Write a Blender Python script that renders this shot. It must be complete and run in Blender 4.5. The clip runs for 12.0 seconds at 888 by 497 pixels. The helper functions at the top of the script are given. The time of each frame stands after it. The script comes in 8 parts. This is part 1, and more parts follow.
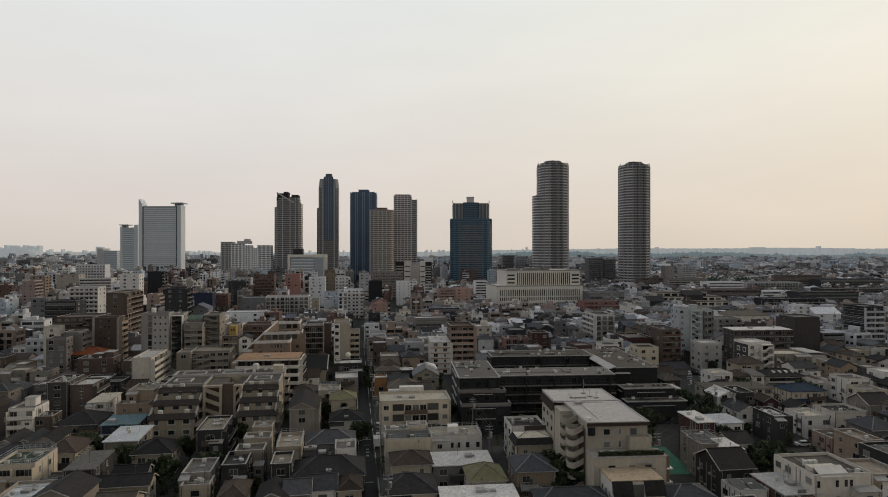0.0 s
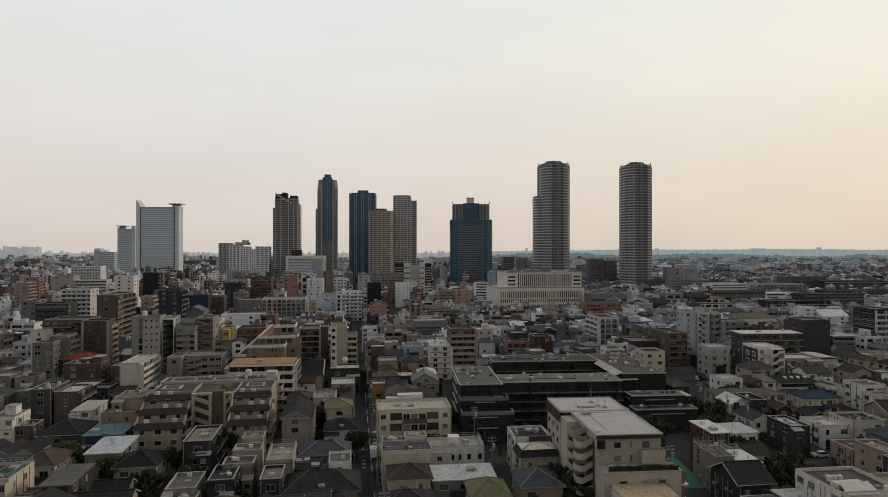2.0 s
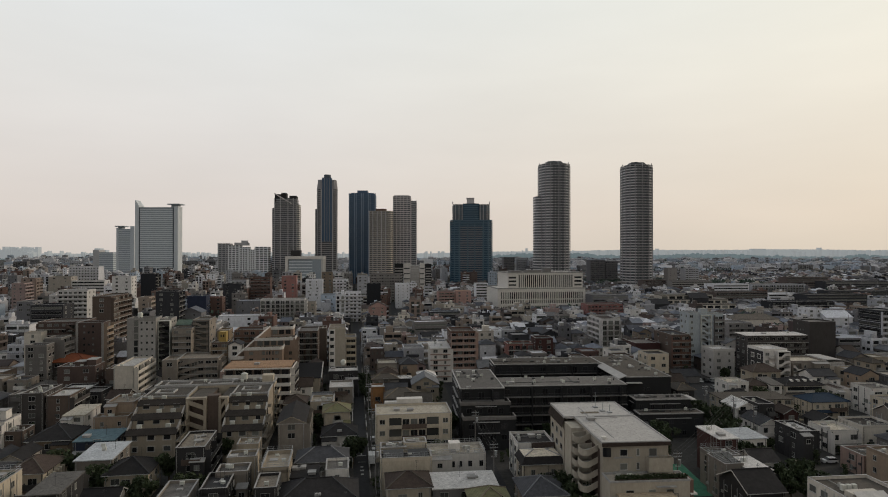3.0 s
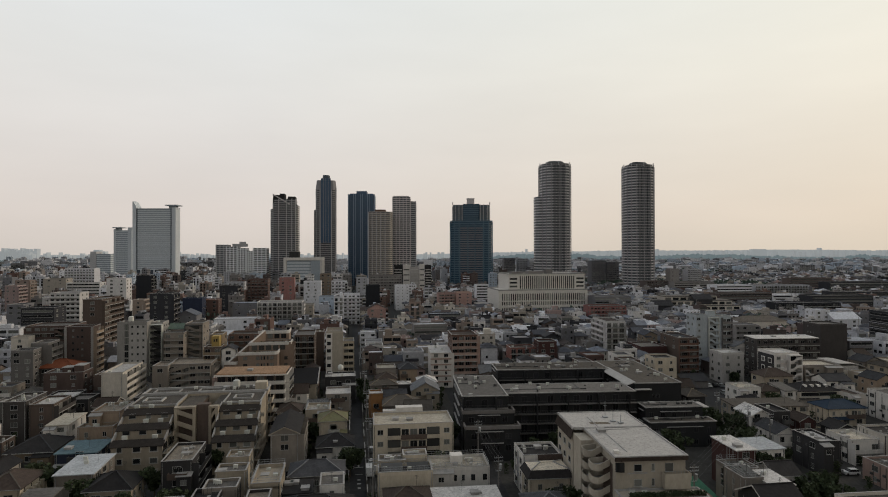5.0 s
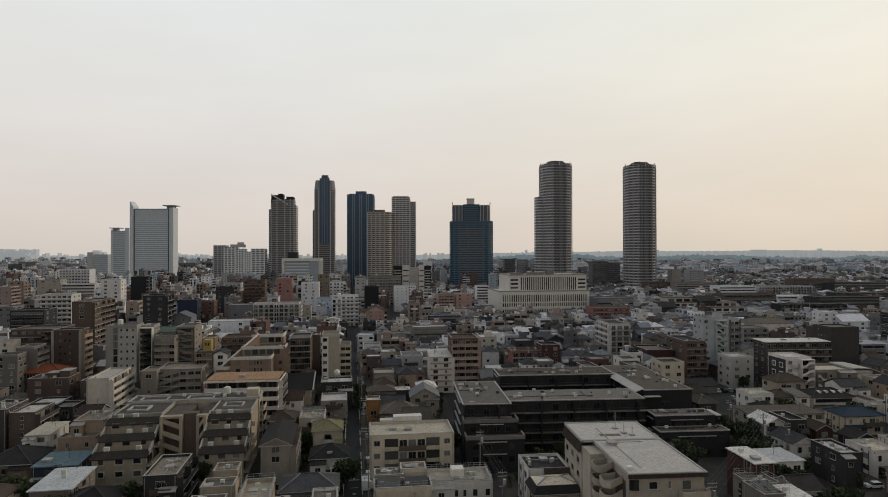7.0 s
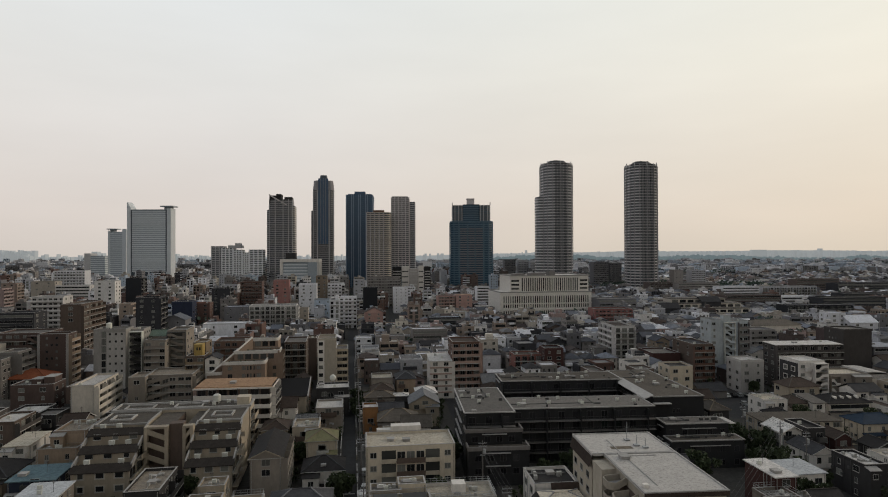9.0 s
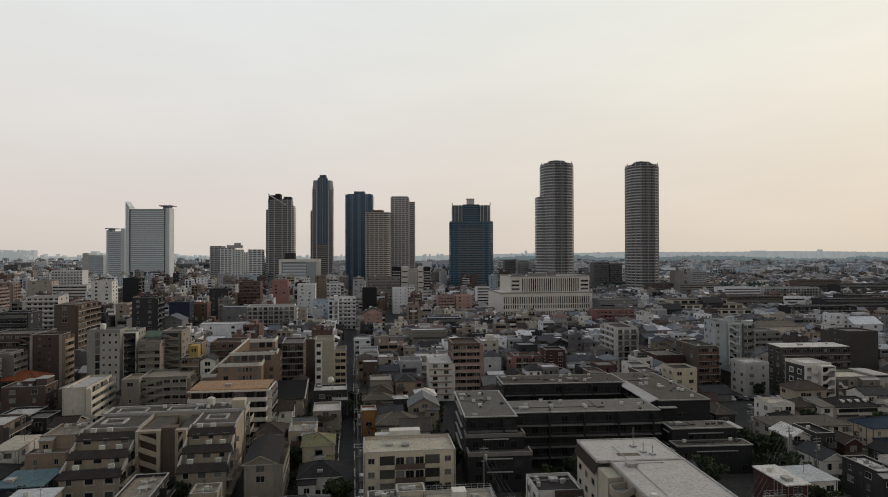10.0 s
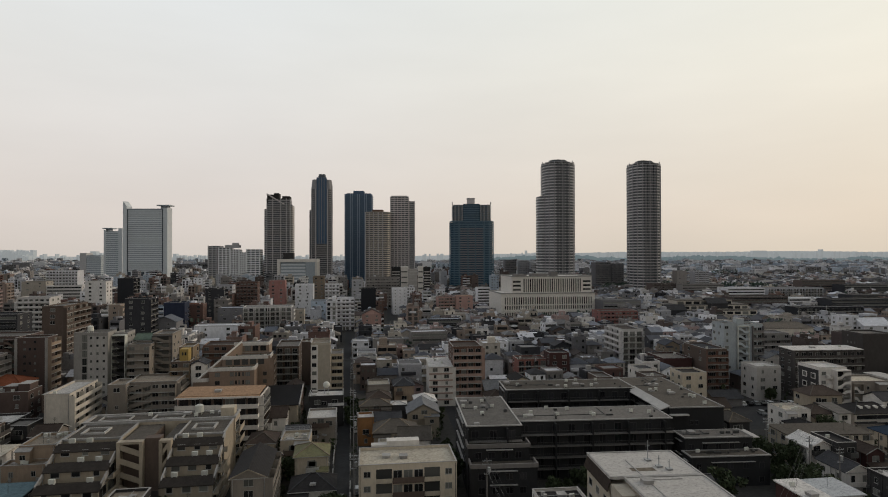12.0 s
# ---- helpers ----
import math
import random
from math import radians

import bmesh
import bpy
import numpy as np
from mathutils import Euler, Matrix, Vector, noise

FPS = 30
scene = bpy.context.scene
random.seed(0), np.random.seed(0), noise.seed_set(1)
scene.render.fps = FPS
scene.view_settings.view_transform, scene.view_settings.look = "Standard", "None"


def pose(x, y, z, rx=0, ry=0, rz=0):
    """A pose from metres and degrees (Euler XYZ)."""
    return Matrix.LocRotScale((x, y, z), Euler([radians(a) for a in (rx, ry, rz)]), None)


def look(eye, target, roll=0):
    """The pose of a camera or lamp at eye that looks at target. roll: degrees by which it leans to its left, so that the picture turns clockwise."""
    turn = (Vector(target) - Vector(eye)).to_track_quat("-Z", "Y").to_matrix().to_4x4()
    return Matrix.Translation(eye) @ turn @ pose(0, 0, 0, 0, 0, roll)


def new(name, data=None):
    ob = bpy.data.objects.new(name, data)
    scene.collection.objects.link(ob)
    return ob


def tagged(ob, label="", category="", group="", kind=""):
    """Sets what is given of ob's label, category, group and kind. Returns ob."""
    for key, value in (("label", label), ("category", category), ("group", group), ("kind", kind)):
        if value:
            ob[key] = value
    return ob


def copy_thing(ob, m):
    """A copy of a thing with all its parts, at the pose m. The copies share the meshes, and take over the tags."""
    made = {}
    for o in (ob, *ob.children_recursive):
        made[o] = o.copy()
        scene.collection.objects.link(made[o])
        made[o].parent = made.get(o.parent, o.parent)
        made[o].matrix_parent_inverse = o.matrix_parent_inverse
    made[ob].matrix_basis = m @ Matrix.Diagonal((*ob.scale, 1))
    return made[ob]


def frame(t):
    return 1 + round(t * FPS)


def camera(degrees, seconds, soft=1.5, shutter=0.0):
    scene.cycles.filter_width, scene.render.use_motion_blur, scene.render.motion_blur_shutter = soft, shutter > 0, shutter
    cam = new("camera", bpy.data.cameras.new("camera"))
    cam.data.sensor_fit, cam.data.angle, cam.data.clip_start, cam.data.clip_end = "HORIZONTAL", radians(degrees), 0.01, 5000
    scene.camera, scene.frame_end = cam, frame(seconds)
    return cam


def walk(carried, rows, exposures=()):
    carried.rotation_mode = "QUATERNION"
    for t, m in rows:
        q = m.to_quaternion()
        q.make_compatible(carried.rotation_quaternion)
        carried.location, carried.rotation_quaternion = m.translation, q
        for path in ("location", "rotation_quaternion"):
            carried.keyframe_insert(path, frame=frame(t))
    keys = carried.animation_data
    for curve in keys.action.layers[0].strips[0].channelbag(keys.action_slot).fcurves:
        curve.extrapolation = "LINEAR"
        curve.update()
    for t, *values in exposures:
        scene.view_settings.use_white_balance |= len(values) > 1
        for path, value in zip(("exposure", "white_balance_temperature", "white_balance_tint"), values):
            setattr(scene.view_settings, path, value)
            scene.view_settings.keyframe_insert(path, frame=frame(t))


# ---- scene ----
cam = camera(73.0, 12.0, soft=1.0)
PATH = [
    (0, (1.648, -4.052, 54.17), (1.553, -2.054, 54.175), -0.0),
    (0.5, (1.593, -2.115, 54.133), (1.498, -0.117, 54.139), -0.0),
    (1, (1.446, -0.265, 54.143), (1.351, 1.733, 54.15), -0.0),
    (1.5, (1.313, 1.7, 54.172), (1.218, 3.698, 54.18), -0.0),
    (2, (1.163, 3.618, 54.205), (1.069, 5.616, 54.214), -0.0),
    (2.5, (1.03, 5.511, 54.343), (0.936, 7.509, 54.352), -0.1),
    (3, (0.905, 7.452, 54.378), (0.811, 9.449, 54.388), -0.0),
    (5, (0.255, 15.015, 54.481), (0.162, 17.012, 54.494), -0.1),
    (5.5, (0.184, 16.979, 54.474), (0.092, 18.977, 54.488), -0.1),
    (6, (0.11, 18.921, 54.521), (0.017, 20.918, 54.535), -0.1),
    (6.5, (-0.028, 20.867, 54.564), (-0.121, 22.865, 54.579), -0.1),
    (7, (-0.223, 22.774, 54.56), (-0.315, 24.771, 54.575), -0.1),
    (9, (-0.661, 30.531, 54.567), (-0.752, 32.529, 54.584), -0.2),
    (9.5, (-0.822, 32.477, 54.513), (-0.914, 34.475, 54.53), -0.2),
    (10, (-1.002, 34.388, 54.464), (-1.092, 36.386, 54.482), -0.1),
    (10.5, (-1.102, 36.349, 54.425), (-1.192, 38.347, 54.442), -0.1),
    (11, (-1.225, 38.241, 54.464), (-1.315, 40.238, 54.482), -0.1),
    (11.5, (-1.372, 40.236, 54.516), (-1.462, 42.234, 54.533), -0.2),
    (12, (-1.463, 42.248, 54.397), (-1.553, 44.246, 54.415), -0.1),
]
walk(cam, [(t, look(eye, target, roll)) for t, eye, target, roll in PATH])

# ---- world, sun ----
world = bpy.data.worlds.new("evening_sky")
scene.world = world
world.use_nodes = True
wn, wl = world.node_tree.nodes, world.node_tree.links
wn.clear()


SUN_TURN, SUN_RISE = 62, 17  # degrees right of north, degrees over the horizon
sky = wn.new("ShaderNodeTexSky")
sky.sky_type = "NISHITA"
sky.sun_disc = False
sky.sun_elevation, sky.sun_rotation = radians(SUN_RISE), radians(SUN_TURN)
sky.air_density, sky.dust_density = 1.2, 4.0
coord = wn.new("ShaderNodeTexCoord")
split = wn.new("ShaderNodeSeparateXYZ")
wl.new(coord.outputs["Generated"], split.inputs[0])
# cloud deck: warm and pale at the horizon, cool grey higher up
lift = wn.new("ShaderNodeValToRGB")
lift.color_ramp.elements[0].position, lift.color_ramp.elements[0].color = 0.0, (0.725, 0.645, 0.575, 1)
lift.color_ramp.elements[1].position, lift.color_ramp.elements[1].color = 1.0, (0.42, 0.46, 0.51, 1)
for at, c in ((0.06, (0.785, 0.70, 0.635, 1)), (0.16, (0.815, 0.76, 0.71, 1)), (0.28, (0.865, 0.845, 0.805, 1)), (0.42, (0.86, 0.88, 0.87, 1)), (0.66, (0.60, 0.63, 0.66, 1))):
    lift.color_ramp.elements.new(at).color = c
wl.new(split.outputs["Z"], lift.inputs[0])
# warmer towards the hidden sun
side = wn.new("ShaderNodeMapRange")
side.inputs["From Min"].default_value, side.inputs["From Max"].default_value = -0.35, 0.85
wl.new(split.outputs["X"], side.inputs["Value"])
warm = wn.new("ShaderNodeMix")
warm.data_type = "RGBA"
warm.inputs["A"].default_value, warm.inputs["B"].default_value = (0.948, 0.965, 0.985, 1), (1.052, 1.018, 0.90, 1)
wl.new(side.outputs[0], warm.inputs["Factor"])
tone = wn.new("ShaderNodeMix")
tone.data_type, tone.blend_type = "RGBA", "MULTIPLY"
tone.inputs["Factor"].default_value = 1
wl.new(lift.outputs[0], tone.inputs["A"])
wl.new(warm.outputs["Result"], tone.inputs["B"])
# the sky opposite the sunset is already dim
dusk = wn.new("ShaderNodeMapRange")
dusk.interpolation_type = "SMOOTHSTEP"
dusk.inputs["From Min"].default_value, dusk.inputs["From Max"].default_value = -0.8, 0.62
dusk.inputs["To Min"].default_value, dusk.inputs["To Max"].default_value = 0.66, 1.0
wl.new(split.outputs["Y"], dusk.inputs["Value"])
# soft streaks in the cloud
stretch = wn.new("ShaderNodeMapping")
stretch.inputs["Scale"].default_value = (1.6, 1.6, 7)
wl.new(coord.outputs["Generated"], stretch.inputs[0])
puff = wn.new("ShaderNodeTexNoise")
puff.inputs["Scale"].default_value, puff.inputs["Detail"].default_value = 1.7, 6
wl.new(stretch.outputs[0], puff.inputs["Vector"])
thin = wn.new("ShaderNodeMapRange")
thin.inputs["From Min"].default_value, thin.inputs["From Max"].default_value = 0.3, 0.7
thin.inputs["To Min"].default_value, thin.inputs["To Max"].default_value = 0.97, 1.03
wl.new(puff.outputs[0], thin.inputs["Value"])
cloud = wn.new("ShaderNodeVectorMath")
cloud.operation = "SCALE"
wl.new(tone.outputs["Result"], cloud.inputs[0])
shade = wn.new("ShaderNodeMath")
shade.operation = "MULTIPLY"
wl.new(thin.outputs[0], shade.inputs[0])
wl.new(dusk.outputs[0], shade.inputs[1])
wl.new(shade.outputs[0], cloud.inputs["Scale"])
deck = wn.new("ShaderNodeBackground")
wl.new(cloud.outputs[0], deck.inputs["Color"])
deck.inputs["Strength"].default_value = 1.015
clear = wn.new("ShaderNodeBackground")
wl.new(sky.outputs[0], clear.inputs["Color"])
clear.inputs["Strength"].default_value = 0.05
cover = wn.new("ShaderNodeMixShader")
cover.inputs[0].default_value = 0.93
wl.new(clear.outputs[0], cover.inputs[1])
wl.new(deck.outputs[0], cover.inputs[2])
wout = wn.new("ShaderNodeOutputWorld")
wl.new(cover.outputs[0], wout.inputs[0])

sun = new("sun", bpy.data.lights.new("sun", "SUN"))
sun.data.energy, sun.data.angle, sun.data.color = 1.05, radians(14), (1, 0.85, 0.68)
a, e = radians(SUN_TURN), radians(SUN_RISE)
sun.matrix_world = look((100 * math.sin(a) * math.cos(e), 100 * math.cos(a) * math.cos(e), 100 * math.sin(e)), (0, 0, 0))


# ---- materials ----
def surface(name, colour, rough=0.8, grain=1.2, stain=0.22, vary=0.16, bump=0.15, streak=False, island=False, metal=0.0, rows=0.0, spec=0.22, speckle=0.0):
    """A weathered matt surface: stains over metres, grain over centimetres, each object a little lighter or darker."""
    m = bpy.data.materials.new(name)
    m.use_nodes = True
    n, l = m.node_tree.nodes, m.node_tree.links
    b = n["Principled BSDF"]
    b.inputs["Roughness"].default_value = rough
    b.inputs["Metallic"].default_value = metal
    b.inputs["Specular IOR Level"].default_value = spec
    tc = n.new("ShaderNodeTexCoord")
    mp = n.new("ShaderNodeMapping")
    mp.inputs["Scale"].default_value = (1, 1, 0.45 if streak else 1)
    l.new(tc.outputs["Object"], mp.inputs[0])
    big, small = n.new("ShaderNodeTexNoise"), n.new("ShaderNodeTexNoise")
    big.inputs["Scale"].default_value, big.inputs["Detail"].default_value = 0.45, 5
    small.inputs["Scale"].default_value, small.inputs["Detail"].default_value = grain * 3, 4
    info, geo = n.new("ShaderNodeObjectInfo"), n.new("ShaderNodeNewGeometry")
    l.new(mp.outputs[0], big.inputs["Vector"])
    l.new(mp.outputs[0], small.inputs["Vector"])
    off = n.new("ShaderNodeVectorMath")
    off.operation = "ADD"
    l.new(mp.outputs[0], off.inputs[0])
    l.new(info.outputs["Location"], off.inputs[1])
    l.new(off.outputs[0], big.inputs["Vector"])

    def math_node(op, a, b2):
        k = n.new("ShaderNodeMath")
        k.operation = op
        for i, v in enumerate((a, b2)):
            if isinstance(v, (int, float)):
                k.inputs[i].default_value = v
            else:
                l.new(v, k.inputs[i])
        return k.outputs[0]
    if rows:
        wave = n.new("ShaderNodeTexWave")
        wave.wave_type, wave.bands_direction = "BANDS", "Z"
        wave.inputs["Scale"].default_value, wave.inputs["Distortion"].default_value = rows, 0.6
        l.new(tc.outputs["Object"], wave.inputs["Vector"])
    rnd = geo.outputs["Random Per Island"] if island else info.outputs["Random"]
    v = math_node("MULTIPLY_ADD", big.outputs[0], stain * 3)
    v.node.inputs[2].default_value = 1 - stain * 1.5
    g = math_node("MULTIPLY_ADD", small.outputs[0], 0.32 if streak else 0.6)
    g.node.inputs[2].default_value = 0.84 if streak else 0.7
    mid = n.new("ShaderNodeTexNoise")
    mid.inputs["Scale"].default_value, mid.inputs["Detail"].default_value = 1.3, 3
    l.new(off.outputs[0], mid.inputs["Vector"])
    blot = math_node("MULTIPLY_ADD", mid.outputs[0], stain * 3.2)
    blot.node.inputs[2].default_value = 1 - stain * 1.6
    g = math_node("MULTIPLY", g, blot)
    if rows:
        lines = math_node("MULTIPLY_ADD", wave.outputs["Fac"], 0.24)
        lines.node.inputs[2].default_value = 0.88
        g = math_node("MULTIPLY", g, lines)
    if speckle:
        fleck, cut = n.new("ShaderNodeTexNoise"), n.new("ShaderNodeMapRange")
        fleck.inputs["Scale"].default_value, fleck.inputs["Detail"].default_value, fleck.inputs["Roughness"].default_value = 1.9, 8, 0.75
        cut.inputs["From Min"].default_value, cut.inputs["From Max"].default_value = 0.36, 0.50
        cut.inputs["To Min"].default_value, cut.inputs["To Max"].default_value = 1 - speckle, 1.0
        l.new(off.outputs[0], fleck.inputs["Vector"])
        l.new(fleck.outputs[0], cut.inputs["Value"])
        g = math_node("MULTIPLY", g, cut.outputs[0])
    r = math_node("MULTIPLY_ADD", rnd, 2 * vary)
    r.node.inputs[2].default_value = 1 - vary
    v = math_node("MULTIPLY", math_node("MULTIPLY", v, g), r)
    sc = n.new("ShaderNodeVectorMath")
    sc.operation = "SCALE"
    sc.inputs[0].default_value = colour
    l.new(v, sc.inputs["Scale"])
    l.new(sc.outputs[0], b.inputs["Base Color"])
    if bump:
        bp = n.new("ShaderNodeBump")
        bp.inputs["Strength"].default_value, bp.inputs["Distance"].default_value = bump, 0.05
        l.new(small.outputs[0], bp.inputs["Height"])
        l.new(bp.outputs[0], b.inputs["Normal"])
    return m


WALLS = dict(
    cream=(0.42, 0.38, 0.31), ivory=(0.455, 0.432, 0.39), white=(0.54, 0.53, 0.51), beige=(0.295, 0.262, 0.21), tan=(0.24, 0.19, 0.145),
    greige=(0.195, 0.178, 0.158), grey=(0.14, 0.136, 0.134), pale=(0.355, 0.352, 0.345), skyblue=(0.34, 0.385, 0.415), charcoal=(0.032, 0.032, 0.034), black=(0.018, 0.019, 0.021),
    navy=(0.024, 0.03, 0.05), brown=(0.088, 0.068, 0.058), maroonbrown=(0.074, 0.054, 0.049), maroon=(0.05, 0.025, 0.024), brick=(0.11, 0.066, 0.052),
    terracotta=(0.135, 0.088, 0.07), peach=(0.205, 0.155, 0.122), salmon=(0.30, 0.15, 0.125), pink=(0.27, 0.20, 0.175), ochre=(0.17, 0.135, 0.095),
    yellow=(0.30, 0.22, 0.075), orange=(0.22, 0.115, 0.05), ash=(0.265, 0.262, 0.255), sand=(0.335, 0.31, 0.262), redbrick=(0.18, 0.082, 0.07), rose=(0.30, 0.19, 0.155), dusk=(0.056, 0.052, 0.051))
ROOFS = dict(
    dark=(0.026, 0.025, 0.026), slate=(0.048, 0.050, 0.056), grey=(0.122, 0.118, 0.113), beige=(0.205, 0.181, 0.15), white=(0.46, 0.458, 0.452),
    cream=(0.38, 0.355, 0.30), ivory=(0.42, 0.39, 0.33), bluegrey=(0.38, 0.41, 0.44), blue=(0.085, 0.135, 0.16), brown=(0.05, 0.039, 0.034),
    olive=(0.12, 0.12, 0.07), green=(0.06, 0.085, 0.065), tan=(0.14, 0.12, 0.095), peach=(0.33, 0.215, 0.135), orange=(0.23, 0.08, 0.042),
    terracotta=(0.18, 0.085, 0.055), salmon=(0.26, 0.14, 0.12), umber=(0.075, 0.068, 0.06), peach_grey=(0.33, 0.27, 0.195), navyblue=(0.022, 0.036, 0.058), steel=(0.125, 0.133, 0.145), coal=(0.013, 0.013, 0.015), mint=(0.15, 0.205, 0.17), bright=(0.56, 0.51, 0.42))
WORDS = dict(
    cream="cream rendered", ivory="off-white rendered", white="white rendered", beige="beige", tan="tan", greige="grey-beige concrete", grey="grey",
    pale="pale grey tiled", skyblue="pale blue tiled", charcoal="charcoal", black="black panelled", navy="dark navy", brown="brown tiled", maroonbrown="dark brown tiled",
    maroon="dark red", brick="reddish-brown tiled", terracotta="terracotta", peach="peach tiled", salmon="salmon", pink="pinkish beige",
    ochre="ochre", yellow="yellow", orange="orange", ash="light grey concrete", sand="sand-coloured rendered", redbrick="red brick", rose="rose-pink tiled", dusk="dark grey-brown tiled")
RWORDS = dict(dark="dark", slate="slate-grey", grey="grey", beige="beige", white="whitish", cream="cream", ivory="off-white", bluegrey="pale blue-grey",
              blue="blue", brown="brown", olive="olive-green", green="grey-green", tan="tan", peach="peach", orange="orange", terracotta="terracotta", salmon="salmon", umber="dark umber", peach_grey="tan", navyblue="dark blue", steel="blue-grey metal", coal="near-black", mint="pale green", bright="bright cream")


def warm_tint(c):
    return c[0] * 1.03, c[1] * 0.99, c[2] * 0.965


# a little paler and bluer: distance haze put into the paint
def haze_tint(c):
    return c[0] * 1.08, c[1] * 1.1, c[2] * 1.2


WALL = {k: surface("wall_" + k, warm_tint(c), 0.82, 1.0, 0.12, 0.14, 0.15, streak=True) for k, c in WALLS.items()}
ROOF = {k: surface("roof_" + k, warm_tint(c), 0.85, 0.9, 0.2, 0.2, 0.25, spec=0.12, speckle=0.4) for k, c in ROOFS.items()}
TILED = {k: surface("tiles_" + k, warm_tint(c), 0.8, 0.9, 0.22, 0.3, 0.2, rows=2.4, spec=0.1) for k, c in ROOFS.items()}
# mid and far sets repeat the near colours with haze mixed in
WALL_MID = {k: surface("mid_wall_" + k, haze_tint(c), 0.84, 0.8, 0.14, 0.16, 0, streak=True) for k, c in WALLS.items()}
ROOF_MID = {k: surface("mid_roof_" + k, haze_tint(c), 0.85, 0.8, 0.2, 0.2, 0, spec=0.12, speckle=0.35) for k, c in ROOFS.items()}
WALL_FAR = {k: surface("far_wall_" + k, haze_tint(WALLS[k]), 0.85, 0.6, 0.12, 0.25, 0, island=True) for k in
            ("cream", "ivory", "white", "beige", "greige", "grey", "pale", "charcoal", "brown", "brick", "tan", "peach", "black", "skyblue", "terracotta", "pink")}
ROOF_FAR = {k: surface("far_roof_" + k, haze_tint(ROOFS[k]), 0.8, 0.6, 0.2, 0.3, 0, island=True) for k in ("dark", "slate", "grey", "white", "brown", "tan", "cream", "green", "blue", "steel", "bluegrey")}
TILED["umber_dark"] = surface("tiles_umber_dark", (0.036, 0.031, 0.028), 0.85, 0.9, 0.22, 0.1, 0.2, rows=2.4, spec=0.1)
OLD_SHEET = surface("old_roof_sheet", (0.41, 0.388, 0.368), 0.75, 1.5, 0.12, 0.05, 0.4, speckle=0.45)
COPING = surface("coping", (0.275, 0.266, 0.257), 0.7, 2, 0.2, 0.15)
TRIM = surface("trim_paint", (0.30, 0.295, 0.28), 0.6, 2, 0.15, 0.2)
METAL = surface("galvanised", (0.33, 0.34, 0.35), 0.45, 3, 0.15, 0.2, metal=0.6)
DARKMETAL = surface("dark_metal", (0.05, 0.05, 0.05), 0.5, 3, 0.15, 0.2)
ASPHALT = surface("asphalt", (0.028, 0.028, 0.03), 0.9, 2.0, 0.25, 0.0, 0.1)
GROUND = surface("yard_ground", (0.042, 0.040, 0.037), 0.95, 0.4, 0.3, 0.0, 0.1)
SANDY = surface("sandy_ground", (0.21, 0.18, 0.125), 0.95, 1.0, 0.2, 0.0, 0.1)
LINE = surface("road_paint", (0.30, 0.30, 0.285), 0.8, 3, 0.25, 0.05)
COURT = surface("court_green", (0.05, 0.16, 0.10), 0.9, 1, 0.2, 0.05)
LEAF = surface("leaves", (0.034, 0.046, 0.021), 0.75, 2, 0.3, 0.3, 0, island=True)
# distant crowns: haze mixed into a lighter, bluer leaf green
LEAF_FAR = surface("hazed_leaves", (0.06, 0.085, 0.07), 0.9, 0.2, 0.3, 0.2, 0, island=True)
BARK = surface("bark", (0.09, 0.065, 0.045), 0.9, 3)
TANK = surface("tank_plastic", (0.5, 0.5, 0.46), 0.5, 2, 0.1, 0.1)


def glass(name, lo, hi, rough=0.12):
    """Window glass over dim rooms and drawn curtains: each pane its own depth of shade."""
    m = bpy.data.materials.new(name)
    m.use_nodes = True
    n, l = m.node_tree.nodes, m.node_tree.links
    b = n["Principled BSDF"]
    info, geo = n.new("ShaderNodeObjectInfo"), n.new("ShaderNodeNewGeometry")
    add = n.new("ShaderNodeMath")
    add.operation = "ADD"
    l.new(info.outputs["Random"], add.inputs[0])
    l.new(geo.outputs["Random Per Island"], add.inputs[1])
    fr = n.new("ShaderNodeMath")
    fr.operation = "FRACT"
    l.new(add.outputs[0], fr.inputs[0])
    ramp = n.new("ShaderNodeValToRGB")
    ramp.color_ramp.elements[0].color, ramp.color_ramp.elements[0].position = (*lo, 1), 0.4
    ramp.color_ramp.elements[1].color, ramp.color_ramp.elements[1].position = (*hi, 1), 1.0
    l.new(fr.outputs[0], ramp.inputs[0])
    l.new(ramp.outputs[0], b.inputs["Base Color"])
    b.inputs["Roughness"].default_value = rough
    b.inputs["Specular IOR Level"].default_value = 0.35
    return m


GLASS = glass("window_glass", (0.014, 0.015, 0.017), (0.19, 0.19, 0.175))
DIM_GLASS = glass("dim_glass", (0.009, 0.009, 0.011), (0.035, 0.035, 0.04))
# tower glass raised in tone for the haze in front of it
TOWER_GLASS = glass("tower_glass", (0.062, 0.068, 0.075), (0.12, 0.126, 0.133), 0.25)
NAVY_GLASS = glass("navy_glass", (0.042, 0.082, 0.145), (0.06, 0.105, 0.175), 0.25)
STRIP_GLASS = glass("strip_glass", (0.05, 0.064, 0.082), (0.07, 0.085, 0.105), 0.25)
TEAL_GLASS = glass("teal_glass", (0.02, 0.052, 0.082), (0.03, 0.068, 0.105), 0.2)


